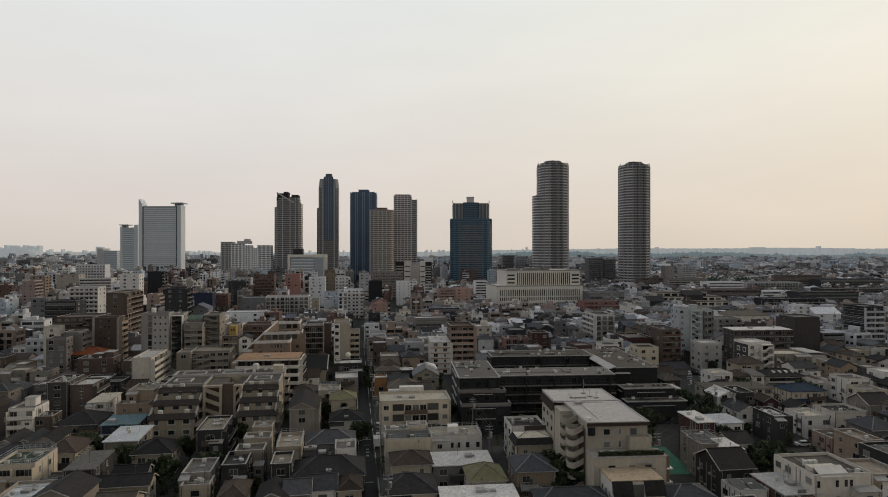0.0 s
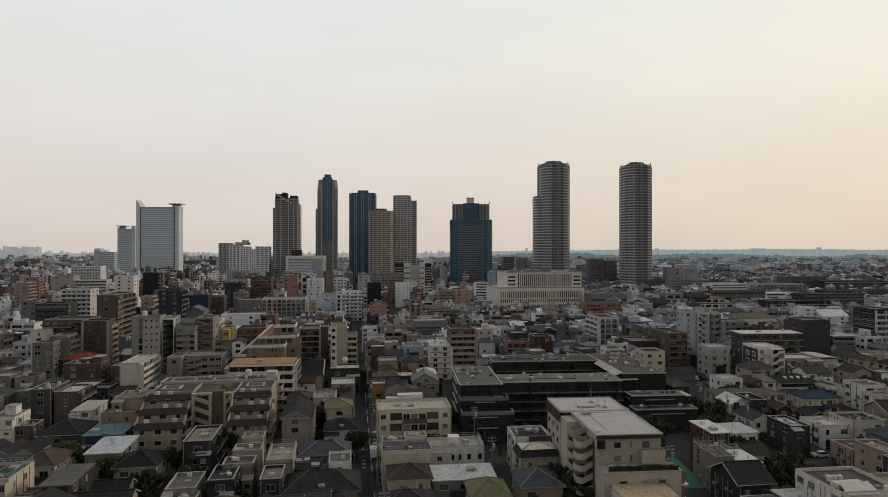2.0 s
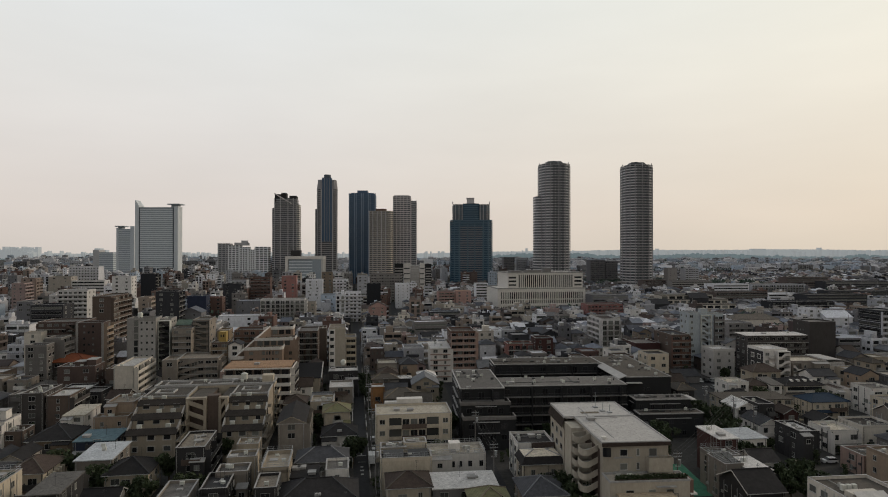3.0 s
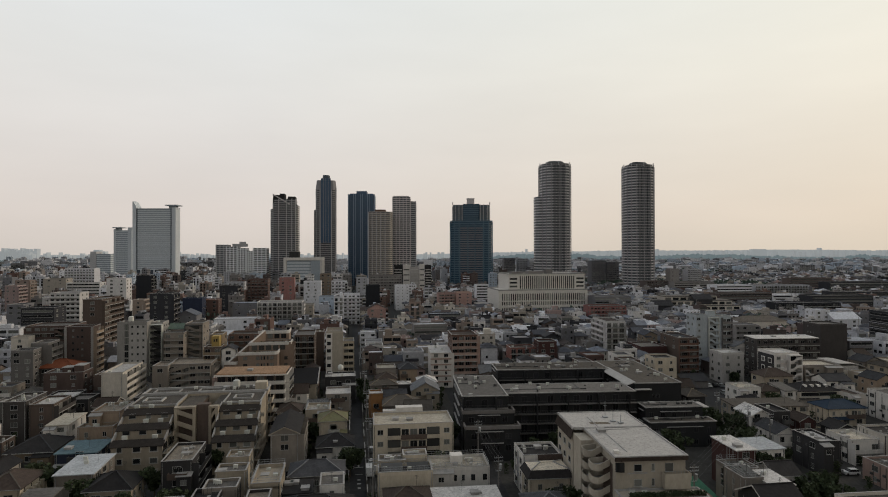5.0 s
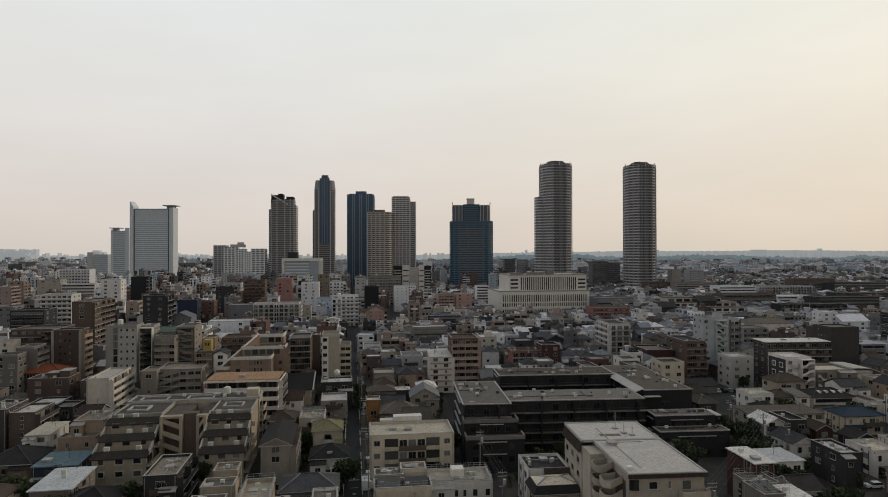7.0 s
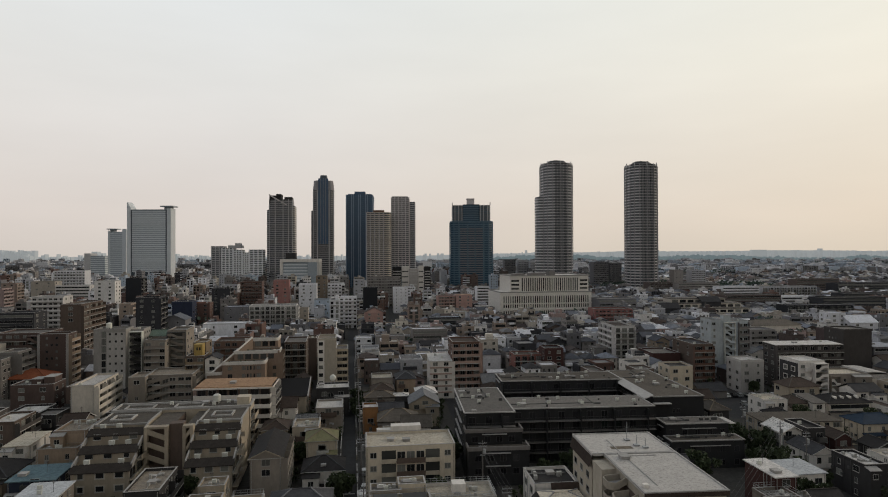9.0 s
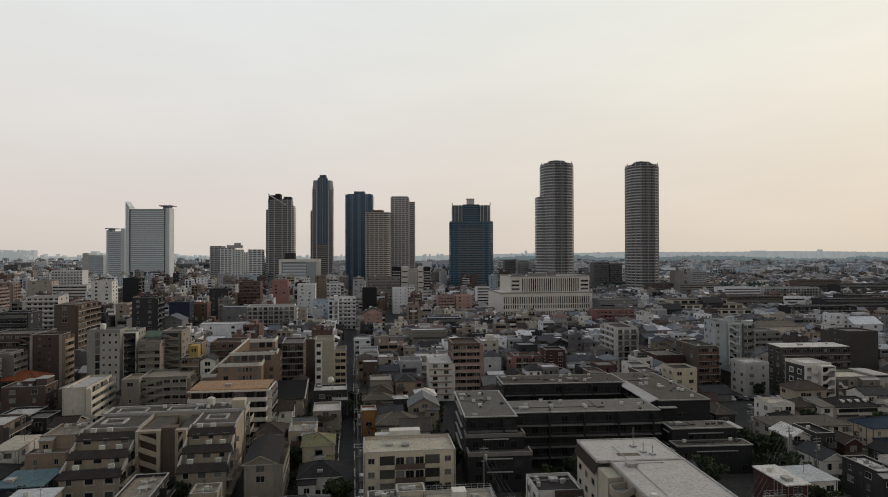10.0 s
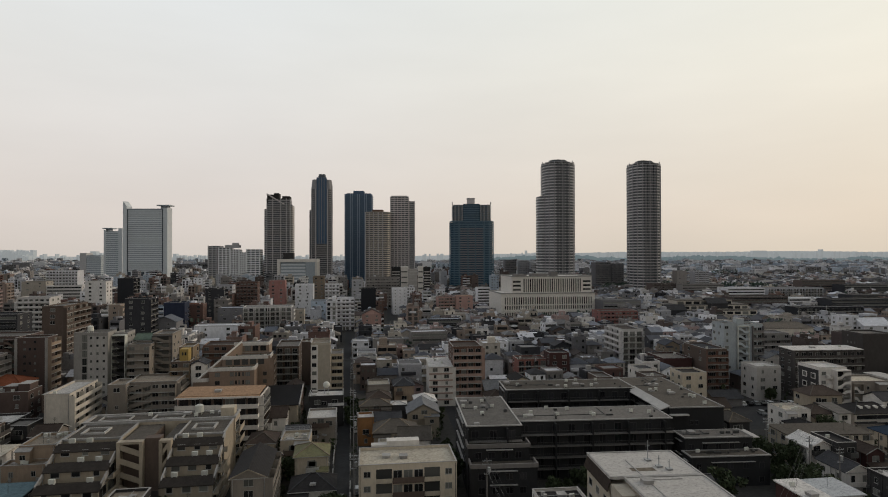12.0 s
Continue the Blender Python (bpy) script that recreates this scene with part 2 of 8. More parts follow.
# ---- mesh helpers ----
class Mesh:
    def __init__(self):
        self.v, self.f, self.m = [], [], []

    def quad(self, *p, m=0):
        k = len(self.v)
        self.v += p
        self.f.append(tuple(range(k, k + len(p))))
        self.m.append(m)

    def box(self, x0, x1, y0, y1, z0, z1, m=0):
        k = len(self.v)
        self.v += [(x, y, z) for z in (z0, z1) for x, y in ((x0, y0), (x1, y0), (x1, y1), (x0, y1))]
        self.f += [tuple(k + i for i in q) for q in ((3, 2, 1, 0), (4, 5, 6, 7), (0, 1, 5, 4), (1, 2, 6, 5), (2, 3, 7, 6), (3, 0, 4, 7))]
        self.m += [m] * 6

    def prism(self, ring, z0, z1, m=0, top=None):
        """An upright prism over a ring of (x, y), counter-clockwise; top: another ring for its upper end."""
        k, n = len(self.v), len(ring)
        self.v += [(*p, z0) for p in ring] + [(*p, z1) for p in (top or ring)]
        self.f += [tuple(range(k + n - 1, k - 1, -1)), tuple(range(k + n, k + 2 * n))]
        self.f += [(k + i, k + (i + 1) % n, k + n + (i + 1) % n, k + n + i) for i in range(n)]
        self.m += [m] * (n + 2)

    def slab(self, a, b, c, d, t, m=0):
        """A sloping slab of thickness t under the corners a b c d (counter-clockwise from above)."""
        k = len(self.v)
        self.v += [(p[0], p[1], p[2] - t) for p in (a, b, c, d)] + [a, b, c, d]
        self.f += [tuple(k + i for i in q) for q in ((3, 2, 1, 0), (4, 5, 6, 7), (0, 1, 5, 4), (1, 2, 6, 5), (2, 3, 7, 6), (3, 0, 4, 7))]
        self.m += [m] * 6

    def bar(self, a, b, r, m=0):
        """A square bar of half width r from point a to point b."""
        a, b = Vector(a), Vector(b)
        u = (b - a).cross(Vector((0, 0, 1))).normalized() * r
        v = u.cross(b - a).normalized() * r
        k = len(self.v)
        self.v += [tuple(p + i + j) for p in (a, b) for i, j in ((-u, -v), (u, -v), (u, v), (-u, v))]
        self.f += [tuple(k + i for i in q) for q in ((3, 2, 1, 0), (4, 5, 6, 7), (0, 1, 5, 4), (1, 2, 6, 5), (2, 3, 7, 6), (3, 0, 4, 7))]
        self.m += [m] * 6

    def ramp(self, points, high, y0, y1, m=0):
        """An upright band along points (x, z), high metres tall, from y0 to y1."""
        k, n = len(self.v), len(points)
        for x, z in points:
            self.v += [(x, y0, z), (x, y1, z), (x, y1, z + high), (x, y0, z + high)]
        for i in range(n - 1):
            a, b = k + 4 * i, k + 4 * i + 4
            self.f += [(a + 1, b + 1, b, a), (a + 2, b + 2, b + 1, a + 1), (a + 3, b + 3, b + 2, a + 2), (a, b, b + 3, a + 3)]
        self.f += [(k, k + 3, k + 2, k + 1), tuple(k + 4 * n - 4 + i for i in range(4))]
        self.m += [m] * (4 * n - 2)

    def ring(self, x0, x1, y0, y1, z0, z1, t, m=0):
        k = len(self.v)
        outer, inner = ((x0, y0), (x1, y0), (x1, y1), (x0, y1)), ((x0 + t, y0 + t), (x1 - t, y0 + t), (x1 - t, y1 - t), (x0 + t, y1 - t))
        self.v += [(*p, z) for z in (z0, z1) for loop in (outer, inner) for p in loop]
        for i in range(4):
            j = (i + 1) % 4
            self.f += [(k + i, k + j, k + 8 + j, k + 8 + i), (k + 4 + j, k + 4 + i, k + 12 + i, k + 12 + j), (k + 8 + i, k + 8 + j, k + 12 + j, k + 12 + i), (k + j, k + i, k + 4 + i, k + 4 + j)]
        self.m += [m] * 16

    def data(self, name, *mats):
        me = bpy.data.meshes.new(name)
        me.from_pydata(self.v, [], self.f)
        for mat in mats:
            me.materials.append(mat)
        if len(mats) > 1:
            me.polygons.foreach_set("material_index", self.m)
        return me


def part(name, mesh, mat, parent, label="", at=None):
    """Links a Mesh (or ready mesh data) as one part under a thing or a part."""
    ob = new(name, mesh if isinstance(mesh, bpy.types.Mesh) else mesh.data(name, *(mat if isinstance(mat, tuple) else (mat,))))
    ob.parent = parent
    if at is not None:
        ob.matrix_basis = at
    if label:
        ob["label"] = label
    return ob


def thing(name, m, label, category, group="", kind=""):
    ob = new(name)
    ob.matrix_basis = m
    return tagged(ob, label, category, group, kind)


SHARED = {}


def shared(key, make):
    if key not in SHARED:
        SHARED[key] = make()
    return SHARED[key]


def window_frame(w, h):
    def make():
        q = Mesh()
        outer, inner = ((0, 0), (w, 0), (w, h), (0, h)), ((0.07, 0.07), (w - 0.07, 0.07), (w - 0.07, h - 0.07), (0.07, h - 0.07))
        q.v = [(a, y, b) for y in (-0.07, 0.03) for loop in (outer, inner) for a, b in loop]
        for i in range(4):
            j = (i + 1) % 4
            q.f += [(i, j, 4 + j, 4 + i), (8 + j, 8 + i, 12 + i, 12 + j), (j, i, 8 + i, 8 + j), (4 + i, 4 + j, 12 + j, 12 + i)]
            q.m += [0] * 4
        q.box(-0.08, w + 0.08, -0.16, 0.0, -0.08, -0.005)
        return q.data("window_frame", TRIM)
    return shared(("frame", w, h), make)


def window_pane(w, h):
    def make():
        q = Mesh()
        q.box(0.07, w - 0.07, -0.02, 0.02, 0.07, h - 0.07)
        return q.data("pane", GLASS)
    return shared(("pane", w, h), make)


def window_shape(w, h, dark=False):
    def make():
        q = Mesh()
        xs, zs = (0, 0.06, w / 2 - 0.03, w / 2 + 0.03, w - 0.06, w), (0, 0.06, h - 0.06, h)
        q.v = [(x, -0.05, z) for z in zs for x in xs] + [(0, 0.02, 0), (w, 0.02, 0), (w, 0.02, h), (0, 0.02, h)]
        for r in range(3):
            for k in range(5):
                a = r * 6 + k
                q.f.append((a, a + 1, a + 7, a + 6))
                q.m.append(1 if r == 1 and k in (1, 3) else 0)
        q.f += [(24, 25, 5, 4, 3, 2, 1, 0), (18, 19, 20, 21, 22, 23, 26, 27), (24, 0, 6, 12, 18, 27), (25, 26, 23, 17, 11, 5)]
        q.m += [0] * 4
        if not dark:
            q.box(-0.07, w + 0.07, -0.15, 0.0, -0.08, -0.005)
        return q
    return shared(("window shape", w, h, dark), make)


def window_whole(w, h, dark=False):
    return shared(("window", w, h, dark), lambda: window_shape(w, h, dark).data("window", DARKMETAL if dark else TRIM, DIM_GLASS if dark else GLASS))


SMALL = []  # windows of the building in hand that are too small to pick apart


def join_small(root):
    """Joins the waiting small windows into one part of the building."""
    if SMALL:
        q = Mesh()
        for at, shape, dark in SMALL:
            k = len(q.v)
            q.v += [tuple(at @ Vector(v)) for v in shape.v]
            q.f += [tuple(k + i for i in p) for p in shape.f]
            q.m += [1 if m else 2 if dark else 0 for m in shape.m]
        tagged(part("glazing", q, (TRIM, GLASS, DARKMETAL), root), kind="stuff")
        SMALL.clear()


def window(parent, at, w, h, near, dark=False, small=False):
    if small:
        SMALL.append((at, window_shape(w, h, dark), dark))
    elif near:
        part("pane", window_pane(w, h), None, part("window", window_frame(w, h), None, parent, at=at))
    else:
        part("window", window_whole(w, h, dark), None, parent, at=at)


def move(x, y, z):
    return Matrix.Translation((x, y, z))


# ---- buildings ----
TAKEN = []  # footprints: centre x, y, half width, half depth, turn


def blocked(x, y, hw, hd, turn, gap=0.6):
    """Whether a footprint would meet one that stands already (separating axes)."""
    for bx, by, bw, bd, bt in TAKEN:
        dx, dy = x - bx, y - by
        if abs(dx) + abs(dy) > 90:
            continue
        apart = False
        for t in (turn, bt):
            c, s = math.cos(t), math.sin(t)
            for ux, uy in ((c, s), (-s, c)):
                reach = gap
                for hw2, hd2, t2 in ((hw, hd, turn), (bw, bd, bt)):
                    c2, s2 = math.cos(t2), math.sin(t2)
                    reach += hw2 * abs(c2 * ux + s2 * uy) + hd2 * abs(-s2 * ux + c2 * uy)
                if abs(dx * ux + dy * uy) > reach:
                    apart = True
        if not apart:
            return True
    return False


def take(x, y, w, d, turn):
    """Marks the footprint of a building whose front's middle is (x, y)."""
    t = radians(turn)
    TAKEN.append((x - math.sin(t) * d / 2, y + math.cos(t) * d / 2, w / 2, d / 2, t))


def face(root, at, width, height, floors, style, near, rng, mats, far=False, filler=False, at_y=0.0):
    """One side of a building in its own frame: x along it, y into the wall, z up."""
    fh = height / floors
    small = at_y > 200
    wall, dark = mats
    if style == "blank":
        return
    if style == "few":
        for i in range(1 if filler else 0, floors):
            window(root, at @ move(width * rng.uniform(0.08, 0.25), 0, fh * i + fh * 0.34), rng.choice((0.9, 1.6, 1.6)), 1.2, False, False, small)
            if width > 5.5 and rng.random() < 0.8:
                window(root, at @ move(width * rng.uniform(0.5, 0.7), 0, fh * i + fh * 0.34), rng.choice((0.6, 0.9, 1.6)), 1.2, False, False, small)
        return
    if style == "bands":
        for i in range(floors):
            window(root, at @ move(0.6, 0, fh * i + fh * 0.34), round(width - 1.2, 1), 1.25, False, False, small)
            if i and rng.random() < 0.3:
                q = Mesh()
                q.box(0.1, width - 0.1, -0.25, 0, 0, 0.18)
                part("ledge", q, wall, root, at=at @ move(0, 0, fh * i))
        return
    if style == "win":
        pitch = rng.choice((2.6, 3.0, 3.4))
        n = max(1, min(5 if width > 11 and not filler and at_y < 260 else 4 if near or width > 8.5 and not filler and at_y < 260 else 2 if filler or far else 3, int((width - 0.6) / (pitch + (0 if near else 0.6)))))
        step = width / n
        for i in range(floors):
            for j in range(n):
                if rng.random() < (0.5 if filler and i == 0 else 0.12):
                    continue
                w, h = (1.8, 1.35) if rng.random() < 0.65 else (0.9, 1.2)
                w = min(w, step - 0.5)
                window(root, at @ move(step * (j + 0.5) - w / 2, 0, fh * i + fh * 0.32), round(w, 1), h, near, False, small)
        return
    if style == "dots":
        n = 3
        for i in range(floors):
            for j in range(n):
                window(root, at @ move(width * (j + 0.5) / n - 0.35, 0, fh * i + 1.1), 0.7, 0.8, False, True, small)
        return
    if style == "squares":
        for i in range(floors):
            for x in ((0.3, 0.62) if i % 2 else (0.3, 0.62, 0.46)):
                window(root, at @ move(width * x - 0.4, 0, fh * i + 1.1), 0.8, 0.9, False, True, small)
        return
    if style in ("well", "well_up", "swoop"):
        # an open stair well between two fins, with swooping parapets before dark landings
        deep = 1.1 if style == "swoop" else 2.4
        q = Mesh()
        for x in (0.0, width - 0.25):
            q.box(x, x + 0.25, -deep, 0.0, 0, height)
        q.box(0.25, width - 0.25, -deep, 0.0, height - 0.3, height)
        part("stair_well", q, root.children[0].data.materials[0], root, "", at)
        drop = 0.45 * fh
        path = [(0.26 + (width - 0.52) * k / 8, drop * (0.5 + 0.5 * math.cos(math.pi * min(max((k - 1.5) / 4, 0), 1)))) for k in range(9)]
        if style == "well_up":
            path = [(x, drop - z) for x, z in path]
        q = Mesh()
        q.ramp(path, 1.0, -deep + 0.03, -deep + 0.17)
        parapet = q.data("stair_parapet", wall)
        q = Mesh()
        q.box(0.26, width - 0.26, -deep + 0.2, 0, -0.1, 0.08)
        landing = q.data("landing", TRIM)
        for i in range(1, floors):
            part("stair_parapet", parapet, None, root, "curved stair parapet", at @ move(0, 0, fh * i - 0.1))
            part("landing", landing, None, root, "", at @ move(0, 0, fh * i))
        for i in range(floors):
            window(root, at @ move(width * 0.2, 0, fh * i + 0.15), round(width * 0.6, 1), 2.0, False, True, small)
        return
    if style == "terrace":
        # deep open terraces behind broad solid parapets
        deep = 1.9
        q = Mesh()
        q.box(-0.35, width + 0.35, -deep, 0.0, -0.15, 0.1, 1)
        q.box(-0.35, width + 0.35, -deep - 0.12, -deep, -0.2, 0.95)
        for x in (-0.35, width + 0.23):
            q.box(x, x + 0.12, -deep, 0, 0.1, 0.95)
        rail_mesh = q.data("terrace_parapet", wall, TRIM)
        n = max(2, round(width / 2.9))
        for i in range(floors):
            if i:
                part("terrace_parapet", rail_mesh, None, root, "broad white terrace parapet", at @ move(0, 0, fh * i))
            for j in range(n):
                window(root, at @ move(width * j / n + 0.3, 0, fh * i + 0.15), round(width / n - 0.7, 1), 1.95, False, j % 3 != 1, small)
        for j in range(n // 2 + 1):
            q = Mesh()
            q.box(-0.07, 0.07, -deep + 0.1, -deep + 0.24, 0, height - 0.1)
            part("post", q, dark, root, "thin dark post", at @ move(min(max(width * 2 * j / n, 0.1), width - 0.1), 0, 0))
        return
    if style == "deck":
        # open galleries: pale slab edges, thin dark rails, deep glazing
        deep = 1.6
        q = Mesh()
        q.box(-0.1, width + 0.1, -deep, 0.0, 0, 0.24)
        slab_mesh = q.data("gallery_slab", TRIM)
        q = Mesh()
        for k in range(int(width / 0.4) + 1):
            q.box(0.4 * k, 0.4 * k + 0.06, -deep + 0.06, -deep + 0.1, 0.24, 1.25)
        q.box(-0.05, width + 0.05, -deep + 0.03, -deep + 0.12, 1.25, 1.32)
        rail_mesh = q.data("railing", DARKMETAL)
        n = max(2, round(width / 3.2))
        for i in range(floors):
            if i:
                part("railing", rail_mesh, None, part("gallery_slab", slab_mesh, None, root, "pale gallery slab", at @ move(0, 0, fh * i - 0.1)), "dark railing")
            for j in range(n):
                window(root, at @ move(width * j / n + 0.35, 0, fh * i + 0.2), round(width / n - 0.9, 1), 2.0, False, False, small)
        for j in range(n // 2 + 1):
            q = Mesh()
            q.box(-0.1, 0.1, -deep + 0.15, 0, 0, height - 0.1)
            part("divider", q, wall, root, at=at @ move(min(max(width * j / (n // 2), 0.1), width - 0.1), 0, 0))
        return
    if style in ("balc", "stairs"):
        deep = 1.25

        def rail():
            q = Mesh()
            q.box(0.03, width - 0.03, -deep - 0.03, 0.0, -0.06, 0.16, 1)
            if style == "balc":
                q.box(0.05, width - 0.05, -deep, -deep + 0.12, 0.16, 1.15)
                q.box(0.05, 0.17, -deep + 0.12, 0, 0.16, 1.15)
                q.box(width - 0.17, width - 0.05, -deep + 0.12, 0, 0.16, 1.15)
            else:
                k = len(q.v)
                r = fh - 0.4
                q.v += [(0.1, -deep, 0.1), (width * 0.5, -deep, r), (width * 0.5, -deep, r + 1.3), (0.1, -deep, 1.4),
                        (0.1, -deep + 0.12, 0.1), (width * 0.5, -deep + 0.12, r), (width * 0.5, -deep + 0.12, r + 1.3), (0.1, -deep + 0.12, 1.4)]
                q.f += [tuple(k + i for i in p) for p in ((0, 1, 2, 3), (7, 6, 5, 4), (0, 4, 5, 1), (1, 5, 6, 2), (2, 6, 7, 3), (3, 7, 4, 0))]
                q.m += [0] * 6
                q.box(width * 0.5, width - 0.05, -deep, -deep + 0.12, 0.16, 1.35)
            return q.data("balcony", wall, TRIM)
        rail_mesh = rail()
        bays = max(1, round(width / 5.5))
        bw = width / bays
        for i in range(1, floors):
            part("balcony", rail_mesh, None, root, at=at @ move(0, 0, fh * i))
        for i in range(floors):
            for j in range(bays):
                w = round(min(1.8, bw / 2 - 0.4), 1)
                if w < 0.5:
                    window(root, at @ move(bw * j + 0.3, 0, fh * i + 0.2), round(max(0.6, bw - 0.6), 1), 2.0, False, False, small)
                    continue
                window(root, at @ move(bw * j + 0.4, 0, fh * i + 0.2), w, 2.0, False, False, small)
                window(root, at @ move(bw * (j + 1) - 0.4 - w, 0, fh * i + 0.2), w, 2.0, False, False, small)
        for j in range(bays + 1):
            q = Mesh()
            q.box(-0.08, 0.08, -deep - 0.02, 0.0, fh * 0.0, height - 0.1)
            if j in (0, bays) or rng.random() < 0.8:
                part("divider", q, wall, root, at=at @ move(min(max(bw * j, 0.09), width - 0.09), 0, 0))
        return
    if style == "mix":
        side = width * 0.17
        for i in range(floors):
            for x in (side * 0.5 - 0.7, width - side * 0.5 - 0.7):
                window(root, at @ move(x, 0, fh * i + 1.0), 1.4, 1.2, near, False, small)
            for x0, x1 in ((side, side * 2), (width - side * 2, width - side)):
                # flush dark sheet in place of the shade inside an open loggia
                q = Mesh()
                q.box(x0 + 0.1, x1 - 0.1, -0.03, 0.02, fh * i + 0.25, fh * i + fh - 0.35)
                part("loggia", q, GLASS, root, "flush dark glass for a shaded balcony recess", at)
                q = Mesh()
                q.box(x0 + 0.1, x1 - 0.1, -0.9, -0.03, fh * i, fh * i + 0.14)
                q.box(x0 + 0.1, x1 - 0.1, -0.9, -0.8, fh * i + 0.14, fh * i + 0.9)
                part("balcony", q, wall, root, "", at)
            q = Mesh()
            q.box(side * 2, width - side * 2, -1.25, 0, fh * i, fh * i + 0.15)
            q.box(side * 2, width - side * 2, -1.25, -1.15, fh * i + 0.15, fh * i + 1.15)
            part("balcony", q, WALL["brown"], root, "brown slatted balcony parapet", at)
            n = max(2, int((width - 4 * side) / 1.9))
            for j in range(n):
                window(root, at @ move(side * 2 + (width - 4 * side) / n * j + 0.15, 0, fh * i + 0.25), round((width - 4 * side) / n - 0.3, 1), 2.0, near, False, small)


def pitched(form, w, d, h, rng):
    """Roof mesh, upper wall mesh (gables) for a pitched roof over w x d with eaves at h; the front is y = 0."""
    roof, gable = Mesh(), None
    o, t = 0.45, 0.16
    x0, x1, y0, y1 = -w / 2 - o, w / 2 + o, -o, d + o
    if form == "hip" or form == "mansard":
        half = min(x1 - x0, y1 - y0) / 2
        if form == "mansard":
            a = 0.9
            roof.prism([(x0, y0), (x1, y0), (x1, y1), (x0, y1)], h - t, h + 1.5, 1, [(x0 + a, y0 + a), (x1 - a, y0 + a), (x1 - a, y1 - a), (x0 + a, y1 - a)])
            x0, x1, y0, y1, h, half = x0 + a, x1 - a, y0 + a, y1 - a, h + 1.5, half - a
        rise = half * rng.uniform(0.42, 0.52) * (0.5 if form == "mansard" else 1)
        roof.prism([(x0, y0), (x1, y0), (x1, y1), (x0, y1)], h - t, h)
        z = h + rise
        if x1 - x0 >= y1 - y0:
            a, b = (x0 + half, (y0 + y1) / 2, z), (x1 - half, (y0 + y1) / 2, z)
            roof.quad((x0, y0, h), (x1, y0, h), b, a)
            roof.quad((x1, y1, h), (x0, y1, h), a, b)
            roof.quad((x1, y0, h), (x1, y1, h), b)
            roof.quad((x0, y1, h), (x0, y0, h), a)
        else:
            a, b = ((x0 + x1) / 2, y0 + half, z), ((x0 + x1) / 2, y1 - half, z)
            roof.quad((x0, y0, h), (x1, y0, h), a)
            roof.quad((x1, y1, h), (x0, y1, h), b)
            roof.quad((x1, y0, h), (x1, y1, h), b, a)
            roof.quad((x0, y1, h), (x0, y0, h), a, b)
        # ridge and hip tiles
        first, second = ((x0, y0), (x0, y1)), ((x1, y0), (x1, y1))
        if x1 - x0 < y1 - y0:
            first, second = ((x0, y0), (x1, y0)), ((x0, y1), (x1, y1))
        for end, corners in ((a, first), (b, second)):
            for cx, cy in corners:
                roof.bar((cx, cy, h + 0.05), (end[0], end[1], z + 0.05), 0.11, 2 if form == "mansard" else 1)
        ra, rb = Vector(a), Vector(b)
        if (rb - ra).length > 0.5:
            along_x = x1 - x0 >= y1 - y0
            if along_x:
                roof.box(a[0], b[0], a[1] - 0.14, a[1] + 0.12, z - 0.05, z + 0.12)
            else:
                roof.box(a[0] - 0.12, a[0] + 0.12, a[1], b[1], z - 0.05, z + 0.12)
    elif form == "gable_x":
        rise = (y1 - y0) / 2 * rng.uniform(0.42, 0.55)
        m, z = (y0 + y1) / 2, h + rise
        roof.slab((x0, y0, h), (x1, y0, h), (x1, m, z), (x0, m, z), t)
        roof.slab((x0, m, z), (x1, m, z), (x1, y1, h), (x0, y1, h), t)
        roof.box(x0, x1, m - 0.14, m + 0.14, z - 0.04, z + 0.12)
        gable = Mesh()
        g = rise - 0.35
        for x in (-w / 2, w / 2 - 0.15):
            k = len(gable.v)
            gable.v += [(x, 0, h - 0.2), (x + 0.15, 0, h - 0.2), (x + 0.15, d, h - 0.2), (x, d, h - 0.2), (x, d / 2, h + g), (x + 0.15, d / 2, h + g)]
            gable.f += [tuple(k + i for i in q) for q in ((0, 4, 3), (1, 2, 5), (0, 1, 5, 4), (2, 3, 4, 5), (3, 2, 1, 0))]
    elif form == "gable_y":
        rise = (x1 - x0) / 2 * rng.uniform(0.42, 0.55)
        m, z = 0, h + rise
        roof.slab((x0, y1, h), (x0, y0, h), (m, y0, z), (m, y1, z), t)
        roof.slab((m, y1, z), (m, y0, z), (x1, y0, h), (x1, y1, h), t)
        roof.box(-0.14, 0.14, y0, y1, z - 0.04, z + 0.12)
        gable = Mesh()
        g = rise - 0.35
        for y in (0, d - 0.15):
            k = len(gable.v)
            gable.v += [(-w / 2, y, h - 0.2), (-w / 2, y + 0.15, h - 0.2), (w / 2, y + 0.15, h - 0.2), (w / 2, y, h - 0.2), (0, y, h + g), (0, y + 0.15, h + g)]
            gable.f += [tuple(k + i for i in q) for q in ((0, 3, 4), (2, 1, 5), (0, 4, 5, 1), (3, 2, 5, 4), (0, 1, 2, 3))]
    elif form == "shed":
        z = h + d * 0.14
        roof.slab((x0, y0, h), (x1, y0, h), (x1, y1, z), (x0, y1, z), 0.2)
        gable = Mesh()
        k = 0
        gable.v += [(-w / 2, 0, h - 0.3), (w / 2, 0, h - 0.3), (w / 2, d, h - 0.3), (-w / 2, d, h - 0.3),
                    (-w / 2, 0, h - 0.1), (w / 2, 0, h - 0.1), (w / 2, d, z - 0.25), (-w / 2, d, z - 0.25)]
        gable.f += [(3, 2, 1, 0), (0, 1, 5, 4), (1, 2, 6, 5), (2, 3, 7, 6), (3, 0, 4, 7), (4, 5, 6, 7)]
    return roof, gable


